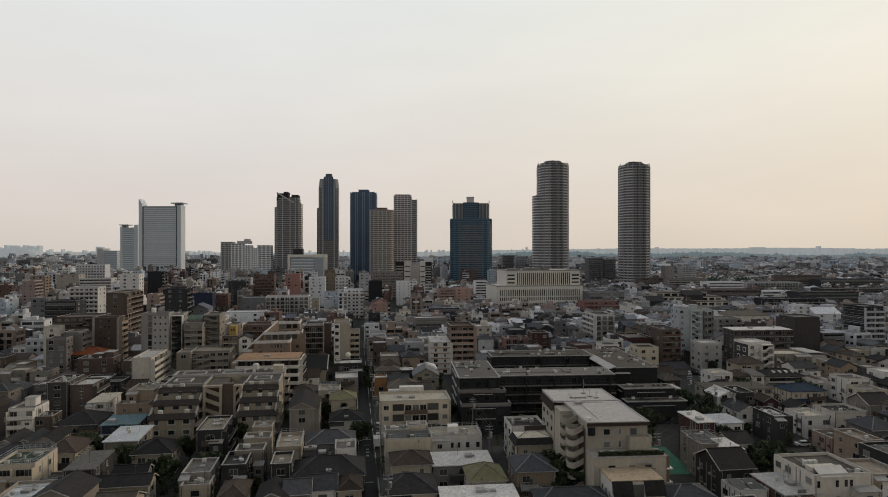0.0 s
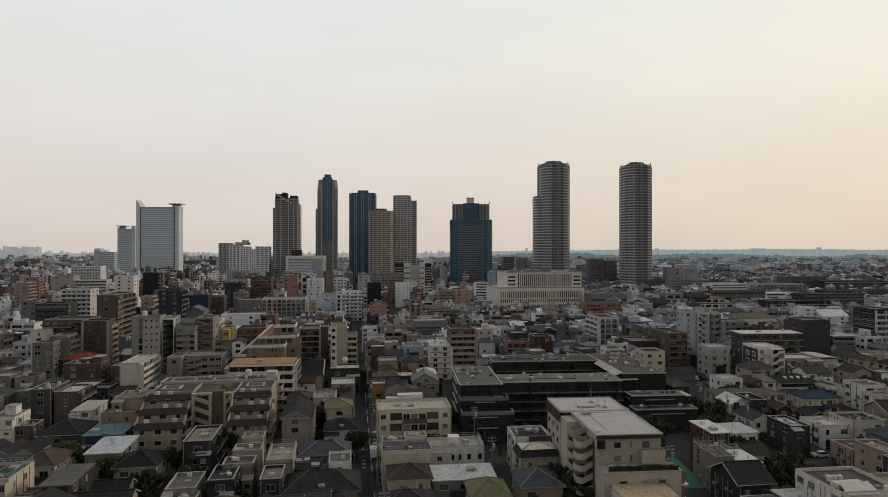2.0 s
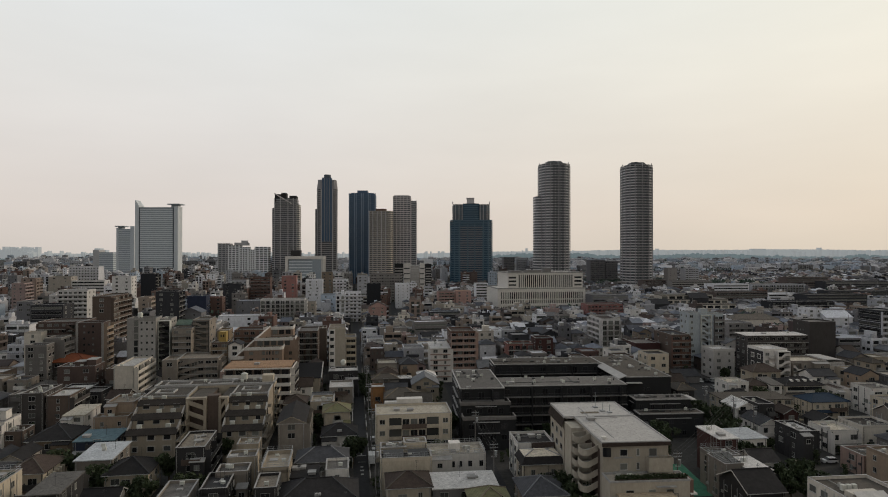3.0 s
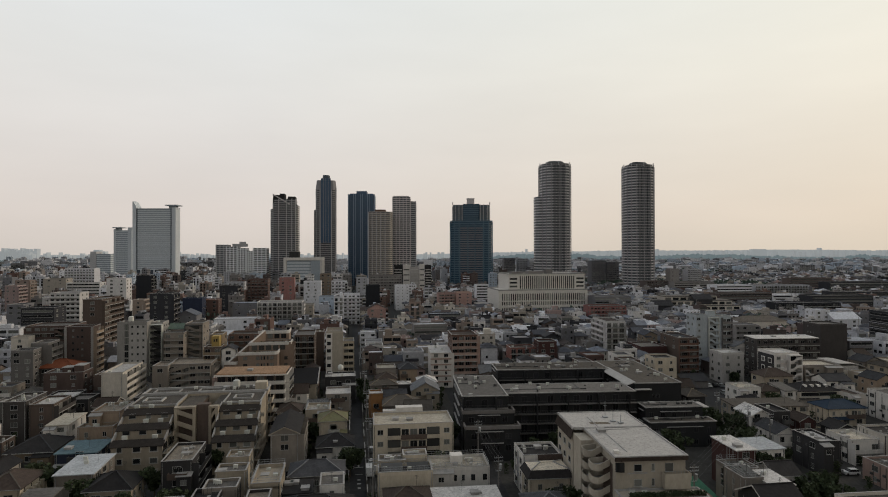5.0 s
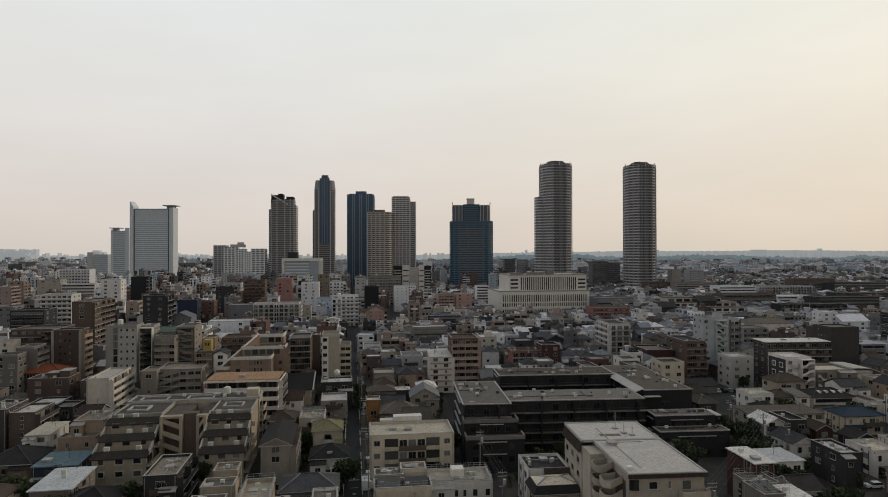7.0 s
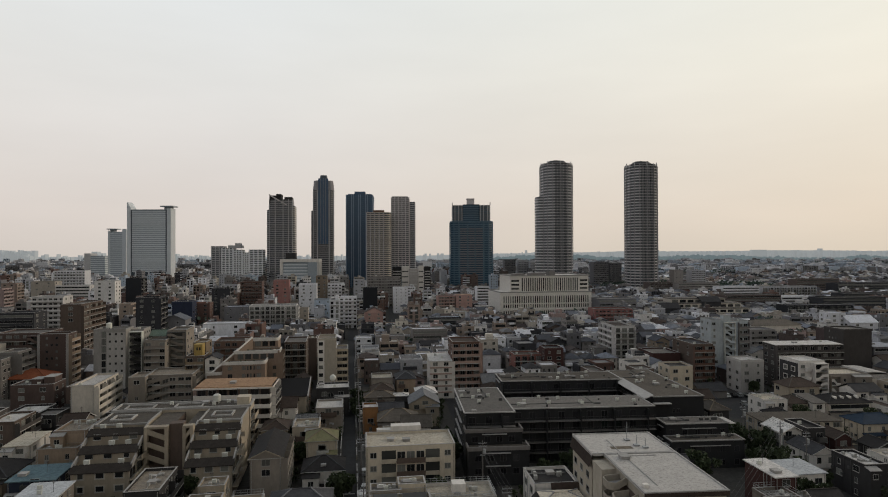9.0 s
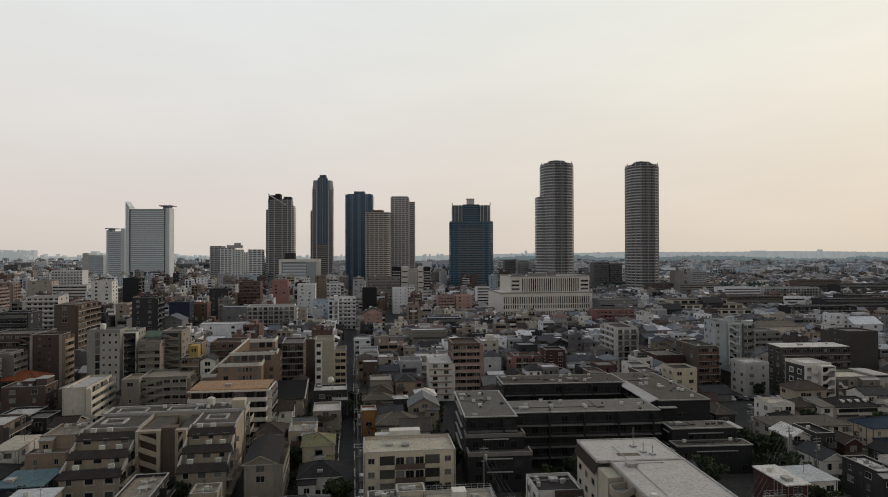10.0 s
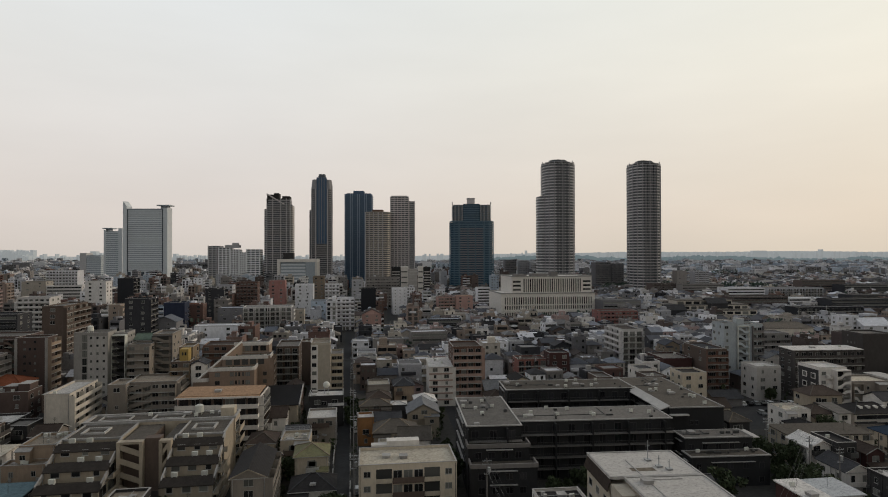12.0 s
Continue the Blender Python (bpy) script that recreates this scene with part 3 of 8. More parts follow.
def roof_unit(kind, parent, x, y, z, rng):
    """Small plant that is fixed on a flat roof."""
    q = Mesh()
    if kind == "ac":
        q.box(-0.45, 0.45, -0.2, 0.2, 0.15, 0.85)
        q.box(-0.4, -0.3, -0.2, 0.2, 0, 0.15)
        q.box(0.3, 0.4, -0.2, 0.2, 0, 0.15)
        part("air_conditioner", q, TANK, parent, at=move(x, y, z))
    elif kind == "tank":
        n = 12
        ring = [(1.0 * math.cos(i * math.tau / n), 1.0 * math.sin(i * math.tau / n)) for i in range(n)]
        q.prism(ring, 0.6, 2.2)
        q.prism(ring, 2.2, 2.5, 0, [(a * 0.4, b * 0.4) for a, b in ring])
        for sx in (-0.6, 0.6):
            for sy in (-0.6, 0.6):
                q.box(sx - 0.06, sx + 0.06, sy - 0.06, sy + 0.06, 0, 0.6)
        part("water_tank", q, TANK, parent, at=move(x, y, z))
    elif kind == "skylight":
        q.box(-0.6, 0.6, -0.5, 0.5, 0, 0.35)
        q.box(-0.5, 0.5, -0.4, 0.4, 0.35, 0.42)
        part("skylight", q, COPING, parent, at=move(x, y, z))
    elif kind == "mast":
        q.box(-0.025, 0.025, -0.025, 0.025, 0, 2.5)
        for k, r in ((1.9, 0.35), (2.15, 0.4), (2.4, 0.3)):
            q.box(-r, r, -0.02, 0.02, k, k + 0.04)
        part("antenna", q, DARKMETAL, parent, at=move(x, y, z))
    elif kind == "hatch":
        q.box(-0.8, 0.8, -0.8, 0.8, 0, 0.5)
        q.box(-0.9, 0.9, -0.9, 0.9, 0.5, 0.58)
        part("roof_hatch", q, COPING, parent, at=move(x, y, z))


def flat_roof(root, w, d, h, wall, roof, rng, extras, near=True, drop=0.55, x=0.0, y=0.0):
    """Deck, parapet with coping, and plant of a flat roof whose parapet ends at h."""
    x0, x1, y0, y1 = x - w / 2, x + w / 2, y, y + d
    q = Mesh()
    q.box(x0 + 0.2, x1 - 0.2, y0 + 0.2, y1 - 0.2, h - drop - 0.2, h - drop)
    part("roof", q, roof, root)
    q = Mesh()
    q.ring(x0, x1, y0, y1, h - drop - 0.2, h, 0.2)
    q.ring(x0 - 0.05, x1 + 0.05, y0 - 0.05, y1 + 0.05, h, h + 0.07, 0.32, 1)
    part("parapet", q, (wall, COPING), root)
    z = h - drop
    if w < 3 or d < 3:
        return
    inset = lambda: (rng.uniform(x0 + 1.2, x1 - 1.2), rng.uniform(y0 + 1.2, y1 - 1.2))
    if "pent" in extras:
        pw, pd, px, py = min(3.2, w * 0.4), min(3.0, d * 0.4), x + w * rng.uniform(-0.2, 0.2), y + d * 0.55
        q = Mesh()
        q.box(px - pw / 2, px + pw / 2, py, py + pd, z, z + 2.3)
        p = part("stair_head", q, wall, root)
        q = Mesh()
        q.box(px - pw / 2 - 0.15, px + pw / 2 + 0.15, py - 0.15, py + pd + 0.15, z + 2.3, z + 2.42)
        part("cap", q, COPING, p)
    if "solar" in extras:
        for k in range(2):
            cx = x + w * (-0.24 + 0.48 * k)
            q = Mesh()
            q.slab((cx - w * 0.2, y0 + 0.5, z + 0.2), (cx + w * 0.2, y0 + 0.5, z + 0.2), (cx + w * 0.2, y0 + d * 0.75, z + 1.2), (cx - w * 0.2, y0 + d * 0.75, z + 1.2), 0.12)
            part("solar_panel", q, DARKMETAL, root)
    for word in ("skylight", "tank"):
        if word in extras:
            roof_unit(word, root, *inset(), z, rng)
    if near and w > 4 and rng.random() < 0.13:
        q = Mesh()
        for k in range(int(w / 1.2) + 1):
            q.box(x0 + 0.1 + 1.2 * k, x0 + 0.15 + 1.2 * k, y0 + 0.1, y0 + 0.15, h + 0.07, h + 1.0)
            q.box(x0 + 0.1 + 1.2 * k, x0 + 0.15 + 1.2 * k, y1 - 0.15, y1 - 0.1, h + 0.07, h + 1.0)
        for zz in (h + 0.5, h + 0.97):
            q.ring(x0 + 0.09, x1 - 0.09, y0 + 0.09, y1 - 0.09, zz, zz + 0.05, 0.05)
        part("roof_railing", q, METAL, root)
    if near and rng.random() < 0.6:
        # pipe runs, vents and boxes
        q = Mesh()
        px, py = inset()
        q.box(x0 + 0.5, x1 - 0.5, py, py + 0.1, z + 0.1, z + 0.22)
        q.box(px, px + 0.1, py, y1 - 0.4, z + 0.1, z + 0.22)
        for k in range(4):
            px, py = inset()
            e = rng.uniform(0.12, 0.35)
            q.box(px - e, px + e, py - e, py + e, z, z + rng.uniform(0.3, 0.9))
        tagged(part("pipework", q, TRIM, root), kind="stuff")
    n = rng.choice((1, 2, 2, 3, 4)) if near else rng.choice((0, 0, 1))
    for k in range(n + ("ac" in extras) * 3):
        roof_unit(rng.choice(("ac", "ac", "ac", "skylight", "hatch", "mast")), root, *inset(), z, rng)


RIDGES = dict(dark="slate", slate="steel", brown="umber", umber="tan", olive="tan", steel="grey")  # paler ridge tiles
FORMS = dict(sheet="flat", flat="flat", hip="hipped", gable_x="gabled", gable_y="gabled", shed="sloping", mansard="mansard")
COUNT = ("", "one", "two", "three", "four", "five", "six", "seven", "eight", "nine", "ten", "eleven", "twelve")


def building(x, y, w, d, h, turn, form, wall, roof, name="house", front="win", right="win", left="win", extras="", group="", rail=""):
    """A building whose front's middle stands at (x, y), w wide, d deep, its eaves or parapet h high."""
    rng = random.Random(int(x * 7 + y * 131))
    take(x, y, w, d, turn)
    # from 300 m on, the copies that carry haze in their colour
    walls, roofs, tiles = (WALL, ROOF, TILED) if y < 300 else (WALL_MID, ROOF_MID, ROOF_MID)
    storey = 3.0 if front in ("mix", "terrace") else 2.5 if name == "apartment_building" and x < 40 and y < 300 else 2.9
    floors = max(1, round(h / storey)) if form == "flat" else max(1, round((h + 0.4) / storey))
    near = y < 190
    far = y > 225
    filler = group != ""
    near = near and not filler and y < 118
    storeys = COUNT[floors] if floors < len(COUNT) else "many"
    kindword = name.replace("_", " ")
    root = thing(name, pose(x, y, 0, 0, 0, turn), f"{storeys}-storey {WORDS[wall]} {kindword} with {RWORDS[roof]} {FORMS[form]} roof", kindword.split()[0] + " building" if name == "apartment_building" else kindword, group)
    q = Mesh()
    q.box(-w / 2, w / 2, 0, d, 0, h - (0.75 if form == "flat" else 0.18))
    part("wall", q, walls[wall], root)
    if form == "sheet":
        q = Mesh()
        q.slab((-w / 2 - 0.3, -0.4, h), (w / 2 + 0.3, -0.4, h), (w / 2 + 0.3, d + 0.3, h + 0.25), (-w / 2 - 0.3, d + 0.3, h + 0.25), 0.22)
        part("roof", q, roofs[roof], root)
        if "skylight" in extras:
            roof_unit("skylight", root, w * 0.2, d * 0.6, h + 0.1, rng)
        for k in range(rng.choice((1, 2, 3))):
            roof_unit(rng.choice(("ac", "hatch", "mast")), root, rng.uniform(-w / 3, w / 3), rng.uniform(d * 0.2, d * 0.8), h + 0.1, rng)
    elif form == "flat":
        flat_roof(root, w, d, h, walls[wall], roofs[roof], rng, extras, y < 190, 1.15 if "terrace" in extras else 0.55)
    else:
        r, g = pitched(form, w, d, h, rng)
        part("roof", r, (roofs[roof], tiles["dark"], COPING) if form == "mansard" else (tiles[roof], tiles[RIDGES.get(roof, roof)]), root)
        if g and form == "shed":
            part("gable", g, walls[wall], root)
        elif g:
            for k in (0, 1):
                q = Mesh()
                q.v, q.f = g.v[6 * k:6 * k + 6], g.f[:5]
                part("gable", q, walls[wall], root)
        if g and y < 200 and form in ("gable_x", "gable_y"):
            top = max(v[2] for v in r.v) - 0.13
            q = Mesh()
            if form == "gable_y":
                e = w / 2 + 0.45
                q.slab((-e, -0.53, h - 0.02), (0, -0.53, top), (0, -0.46, top), (-e, -0.46, h - 0.02), 0.24)
                q.slab((0, -0.53, top), (e, -0.53, h - 0.02), (e, -0.46, h - 0.02), (0, -0.46, top), 0.24)
            else:
                sx = (w / 2 + 0.46) * (1 if x < 0 else -1)
                q.slab((sx - 0.04, -0.45, h - 0.02), (sx + 0.04, -0.45, h - 0.02), (sx + 0.04, d / 2, top), (sx - 0.04, d / 2, top), 0.24)
                q.slab((sx - 0.04, d / 2, top), (sx + 0.04, d / 2, top), (sx + 0.04, d + 0.45, h - 0.02), (sx - 0.04, d + 0.45, h - 0.02), 0.24)
            part("bargeboard", q, rng.choice((TRIM, walls["white"], walls["beige"])), root, "pale bargeboards")
        if "skylight" in extras:
            roof_unit("skylight", root, 0, 1.2, h + 0.7, rng)
        if y < 190:
            q = Mesh()
            q.box(-w / 2 - 0.45, w / 2 + 0.45, -0.57, -0.46, h - 0.14, h - 0.02)
            part("gutter", q, TRIM, root)
            if rng.random() < 0.35:
                roof_unit("mast", root, w * 0.2, d * 0.5, h + min(w, d) * 0.2, rng)
    if name == "house" and w > 5 and rng.random() < 0.45:
        # a lower wing before the front
        aw, ad, ah = w * rng.uniform(0.3, 0.5), rng.uniform(1.0, 2.0), max(2.7, h - rng.choice((0.8, 2.9, 2.9)))
        ax = rng.choice((-1, 1)) * (w - aw) / 2
        q = Mesh()
        q.box(ax - aw / 2, ax + aw / 2, -ad, -0.01, 0, ah)
        annex = part("annex", q, walls[wall], root)
        q = Mesh()
        q.slab((ax - aw / 2 - 0.2, -ad - 0.25, ah + 0.02), (ax + aw / 2 + 0.2, -ad - 0.25, ah + 0.02), (ax + aw / 2 + 0.2, -0.02, ah + 0.5), (ax - aw / 2 - 0.2, -0.02, ah + 0.5), 0.14)
        part("annex_roof", q, tiles[roof] if form not in ("flat", "sheet") else COPING, annex)
        if not filler:
            window(root, move(ax - 0.6, -ad, ah - 1.9), 1.2, 1.1, False)
    # lean-to roofs, balconies and porches that break up the front of a house
    if name == "house" and front == "win" and w > 4.5:
        r = rng.random()
        if floors >= 2 and r < 0.5 and form not in ("flat", "sheet"):
            q = Mesh()
            x0, x1 = -w / 2 - 0.2, w / 2 * rng.choice((1.0, 1.0, 0.2)) + 0.2
            q.slab((x0, -1.5, 2.55), (x1, -1.5, 2.55), (x1, 0.0, 3.1), (x0, 0.0, 3.1), 0.14)
            part("lower_roof", q, tiles[roof], root)
        if floors >= 2 and rng.random() < 0.6:
            bw = w * rng.uniform(0.35, 0.7)
            bx = rng.uniform(-w / 2 + bw / 2, w / 2 - bw / 2)
            z = 2.9 * (floors - 1) if floors < 4 else 5.8
            q = Mesh()
            q.box(bx - bw / 2, bx + bw / 2, -1.3, -0.02, z - 0.2, z)
            q.box(bx - bw / 2, bx + bw / 2, -1.3, -1.18, z, z + 1.05)
            q.box(bx - bw / 2, bx - bw / 2 + 0.1, -1.18, -0.02, z, z + 1.05)
            q.box(bx + bw / 2 - 0.1, bx + bw / 2, -1.18, -0.02, z, z + 1.05)
            part("balcony", q, rng.choice((walls[wall], TRIM, DARKMETAL, walls["white"], walls["brown"])), root)
            window(root, move(bx - 0.9, 0, z + 0.05), 1.8, 1.9, False)
    if y < 215 and not filler:
        # downpipes, meter boxes and outdoor units along the walls
        q = Mesh()
        for px in (-w / 2 + 0.25, w / 2 - 0.35):
            q.box(px, px + 0.1, -0.12, -0.02, 0, h - 0.3)
        for k in range(rng.choice((2, 3, 4))):
            px, pz = rng.uniform(-w / 2 + 0.6, w / 2 - 1.2), rng.choice((0.4, 2.9, 3.1, 5.8, 2.5))
            if pz < h - 1.5:
                q.box(px, px + rng.uniform(0.3, 0.8), -0.34, -0.02, pz, pz + rng.uniform(0.3, 0.65))
        sx = w / 2 if x < 0 else -w / 2 - 0.12
        for k in range(3):
            py = rng.uniform(0.4, d - 0.6)
            q.box(sx, sx + 0.12, py, py + 0.1, 0, h - 0.4)
            pz = rng.uniform(0.5, max(1.0, h - 2.2))
            q.box(sx - 0.12, sx + 0.24, py + 0.2, py + 0.9, pz, pz + 0.55)
        tagged(part("pipework", q, rng.choice((TRIM, METAL, DARKMETAL)), root, "pipes and outdoor units"), kind="stuff")
    body = h - (0.6 if form == "flat" else 0.3)
    mats = (walls[rail or wall], DARKMETAL)
    for style, at, width in ((front, move(-w / 2, 0, 0), w), (right, move(w / 2, 0, 0) @ pose(0, 0, 0, 0, 0, 90), d), (left, move(-w / 2, d, 0) @ pose(0, 0, 0, 0, 0, -90), d)):
        if at.translation.x > 0 and x > 4 and right == "win" or at.translation.y > 0 and x < -4:
            continue  # flanks that look away from the street side stay plain
        if style == "stair":
            style = "balc"
        if style == "win" and name == "house" and not near and at.translation.x > -w / 2 + 0.01 + (9 if abs(x) < 4 else 0):
            style = "few"
        face(root, at, width, body, floors, style, near, rng, mats, far, filler, y)
    join_small(root)
    return root


# ---- ground and streets ----
def street_x(y):
    """The middle of the long street."""
    return -21.4 - 0.2 * (y - 129)


AVENUE = (-53.0, 430.0, -114.0, 880.0)  # from x, y to x, y
q = Mesh()
q.quad((-4950, -600, 0), (4950, -600, 0), (4950, 4950, 0), (-4950, 4950, 0))
tagged(new("ground", q.data("ground", GROUND)), "dark yards and lanes between the houses", "ground", kind="structure")


def ribbon(name, ax, ay, bx, by, width, mat, z, label):
    dx, dy = bx - ax, by - ay
    k = width / 2 / math.hypot(dx, dy)
    q = Mesh()
    q.quad((ax + dy * k, ay - dx * k, z), (bx + dy * k, by - dx * k, z), (bx - dy * k, by + dx * k, z), (ax - dy * k, ay + dx * k, z))
    return tagged(new(name, q.data(name, mat)), label, name.split("_")[0], kind="structure")


ribbon("road", street_x(60), 60, street_x(900), 900, 3.6, ASPHALT, 0.012, "long narrow asphalt street between the houses")
for y, w, d in ((153, 0.7, 1.0), (155.6, 0.9, 0.8), (158, 0.7, 0.8), (161.5, 1.9, 0.3), (166.3, 2.4, 0.5), (167.4, 0.4, 2.2), (172, 0.8, 0.9), (174.6, 0.8, 0.8), (177.2, 0.8, 0.9), (135, 2.0, 0.4)):
    q = Mesh()
    q.box(-w / 2, w / 2, -d / 2, d / 2, 0.0, 0.006)
    ob = tagged(new("road_marking", q.data("road_marking", LINE)), "worn white paint mark on the asphalt", "marking", kind="structure")
    ob.matrix_basis = pose(street_x(y) + 0.3, y, 0.02, 0, 0, 11.3)
ribbon("road", AVENUE[0], AVENUE[1], AVENUE[2], AVENUE[3], 7.0, ASPHALT, 0.016, "asphalt avenue between the taller blocks")
ribbon("road", 12.5, 112, -10, 260, 3.4, ASPHALT, 0.016, "narrow asphalt lane beside the dark housing block")
ribbon("road", -260, 232, 260, 342, 5.0, ASPHALT, 0.02, "narrow asphalt cross street")
q = Mesh()
q.quad((85, 232, 0.024), (103, 233.5, 0.024), (102, 252, 0.024), (115, 253.5, 0.024), (113, 268, 0.024), (96.5, 266.5, 0.024), (87, 257, 0.024))
tagged(new("pavement", q.data("pavement", ASPHALT)), "asphalt car park between the houses", "pavement", kind="structure")
TAKEN.append((94.5, 245, 9.5, 13, 0.0))
TAKEN.append((105, 261, 10, 7, 0.0))
TAKEN.append((80.5, 225.5, 5, 5, 0.0))
q = Mesh()
q.quad((102.8, 214, 0.026), (105.4, 214, 0.026), (108.6, 206, 0.026), (105.6, 206, 0.026))
tagged(new("pavement", q.data("pavement", SANDY)), "bare sandy yard between houses", "pavement", kind="structure")
TAKEN.append((64, 526, 44, 18, radians(9)))
TAKEN.append((50.8, 153, 4.5, 11, radians(2)))
q = Mesh()
q.quad((47, 143, 0.03), (55.2, 144, 0.03), (54.5, 164, 0.03), (46.3, 163, 0.03))
tagged(new("pavement", q.data("pavement", COURT)), "green hard court behind a tall wire fence", "court", kind="structure")


# ---- the large forms near the camera ----
def block(root, name, x0, x1, y0, y1, z0, z1, mat, label=""):
    q = Mesh()
    q.box(x0, x1, y0, y1, z0, z1)
    return part(name, q, mat, root, label)


def stepped_apartments(x, y, turn):
    """Two terraced wings with dark sloping eaves, an open stair core between them."""
    root = thing("apartment_building", pose(x, y, 0, 0, 0, turn), "terraced beige apartment building with dark stepped roofs and open stairs", "apartment building")
    rng = random.Random(5)
    wall, dark = WALL["beige"], TILED["umber_dark"]
    for wx0, wx1 in ((0, 11.6), (23.2, 33.0)):
        y0 = 0.0
        for k, (depth, h) in enumerate(((4.5, 8.2), (4.5, 10.9), (3.5, 13.5), (11.5, 14.4))):
            block(root, "wall", wx0, wx1, y0, y0 + depth, 0, h, wall)
            w = wx1 - wx0
            # sloping dark eaves along the terrace's front
            if k == 3:
                q = Mesh()
                q.ring(wx0 - 0.1, wx1 + 0.1, y0 - 0.1, y0 + depth, h, h + 0.4, 0.35)
                part("parapet", q, COPING, root, "pale roof kerb")
                block(root, "terrace", wx0 + 0.3, wx1 - 0.3, y0 + 0.3, y0 + depth - 0.4, h, h + 0.12, ROOF["umber"], "dark flat roof")
                break
            q = Mesh()
            q.slab((wx0 - 0.35, y0 - 0.45, h - 0.25), (wx1 + 0.35, y0 - 0.45, h - 0.25), (wx1 + 0.35, y0 + 1.5, h + 0.95), (wx0 - 0.35, y0 + 1.5, h + 0.95), 0.18)
            part("eave", q, dark, root, "dark sloping eaves")
            q = Mesh()
            q.box(wx0, wx1, y0 + 0.9, y0 + depth, h, h + 0.12)
            part("terrace", q, ROOF["umber"], root, "dark roof terrace")
            if k < 3:
                for j in ((0, 2), (1, 2), (0, 1))[k]:
                    q = Mesh()
                    q.box(-0.6, 0.6, -0.25, 0.25, 0.1, 0.95)
                    q.box(-0.45, -0.35, -0.25, 0.25, -0.63, 0.1)
                    q.box(0.35, 0.45, -0.25, 0.25, -0.63, 0.1)
                    part("air_conditioner", q, TANK, root, at=move(wx0 + w * (0.2 + 0.3 * j), y0 + 2.3, h + 0.75))
            floors = (0, 1, 2) if k == 0 else (k + 2,)
            n = 3
            for f in floors:
                for j in range(n):
                    ww = 1.7 if (j + k) % 3 else 1.2
                    wx, z = wx0 + w * (j + 0.5) / n, 2.85 * f + 0.85
                    window(root, move(wx - ww / 2, y0 - 0.05, z), ww, 1.25, True)
                    if k == 0:
                        block(root, "window_surround", wx - ww / 2 - 0.25, wx + ww / 2 + 0.25, y0 - 0.045, y0 - 0.004, z - 0.28, z + 1.5, WALL["sand"], "pale window surround")
            # pale sloping side walls that climb from terrace to terrace
            rise = (2.7, 2.6, 0.9)[k]
            for sx in (wx0 - 0.36, wx1 + 0.04):
                q = Mesh()
                q.slab((sx, y0 + 1.0, h + 0.9), (sx + 0.3, y0 + 1.0, h + 0.9), (sx + 0.3, y0 + depth, h + 0.9 + rise * 0.55), (sx, y0 + depth, h + 0.9 + rise * 0.55), 1.1)
                part("side_parapet", q, COPING, root, "pale sloping side parapet")
            # balconies on the right flank of each terrace
            at = move(wx1, y0, 0) @ pose(0, 0, 0, 0, 0, 90)
            for f in range(1, 3 + k):
                q = Mesh()
                q.box(0, depth, -1.3, 0, 0, 0.15)
                q.box(0, depth, -1.3, -1.2, 0.15, 1.15)
                part("balcony", q, WALL["beige"], root, at=at @ move(0, 0, 2.85 * f))
                window(root, at @ move(0.5, 0, 2.85 * f + 0.25), round(depth - 1.0, 1), 2.0, False)
            y0 += depth
        q = Mesh()
        q.ring(wx0 + 2, wx0 + 7, 16, 20.5, 14.52, 14.95, 0.4)
        part("roof_kerb", q, COPING, root)
    # stair core: pale frames round open flights
    for sx0, sx1, lean in ((12.2, 17.4, -1), (20.6, 23.0, 1)):
        # back wall coloured dark brown for the shade behind the flights
        block(root, "wall", sx0, sx1, 9.6, 24, 0, 13.9, WALL["brown"], "back wall in brown for the dark stair openings")
        block(root, "roof", sx0, sx1, 9.7, 24, 13.9, 14.1, ROOF["umber"], "dark roof over the stairs")
        for px in (sx0, sx1 - 0.7):
            block(root, "column", px, px + 0.7, 7.8, 9.55, 0, 14.9, wall, "pale stair column")
        block(root, "beam", sx0 + 0.72, sx1 - 0.72, 7.8, 9.55, 14.4, 14.9, wall, "pale stair roof slab")
        for f in range(5):
            z = 2.85 * f + 0.4
            za, zb = (z + 1.5, z) if lean < 0 else (z, z + 1.5)
            q = Mesh()
            q.slab((sx0 + 0.72, 7.9, za + 1.1), (sx1 - 0.72, 7.9, zb + 1.1), (sx1 - 0.72, 8.1, zb + 1.1), (sx0 + 0.72, 8.1, za + 1.1), 1.15)
            part("stair_parapet", q, wall, root, "sloping concrete stair parapet")
            q = Mesh()
            q.slab((sx0 + 0.72, 8.12, za), (sx1 - 0.72, 8.12, zb), (sx1 - 0.72, 9.5, zb), (sx0 + 0.72, 9.5, za), 0.2)
            part("flight", q, wall, root)
    block(root, "pillar", 17.45, 20.55, 9.0, 11.5, 0, 15.2, WALL["brown"], "recessed brown lift shaft")
    block(root, "roof_room", 29.6, 32.8, 26.2, 29.4, 14.8, 16.8, WALL["cream"], "cream roof stair room")
    q = Mesh()
    q.box(-0.3, 33.3, 24.02, 31, 0, 14.7)
    part("wall", q, wall, root)
    q = Mesh()
    q.box(0, 33, 24.5, 30.7, 14.7, 14.8)
    part("roof", q, ROOF["umber"], root, "dark brown flat roof")
    q = Mesh()
    q.ring(-0.5, 33.5, 24.0, 31.2, 14.7, 15.2, 0.5)
    part("parapet", q, COPING, root)
    for k in range(7):
        roof_unit(rng.choice(("ac", "hatch", "tank", "mast")), root, rng.uniform(1, 32), rng.uniform(25, 30), 14.8, rng)
    at = move(33.3, 24.1, 0) @ pose(0, 0, 0, 0, 0, 90)
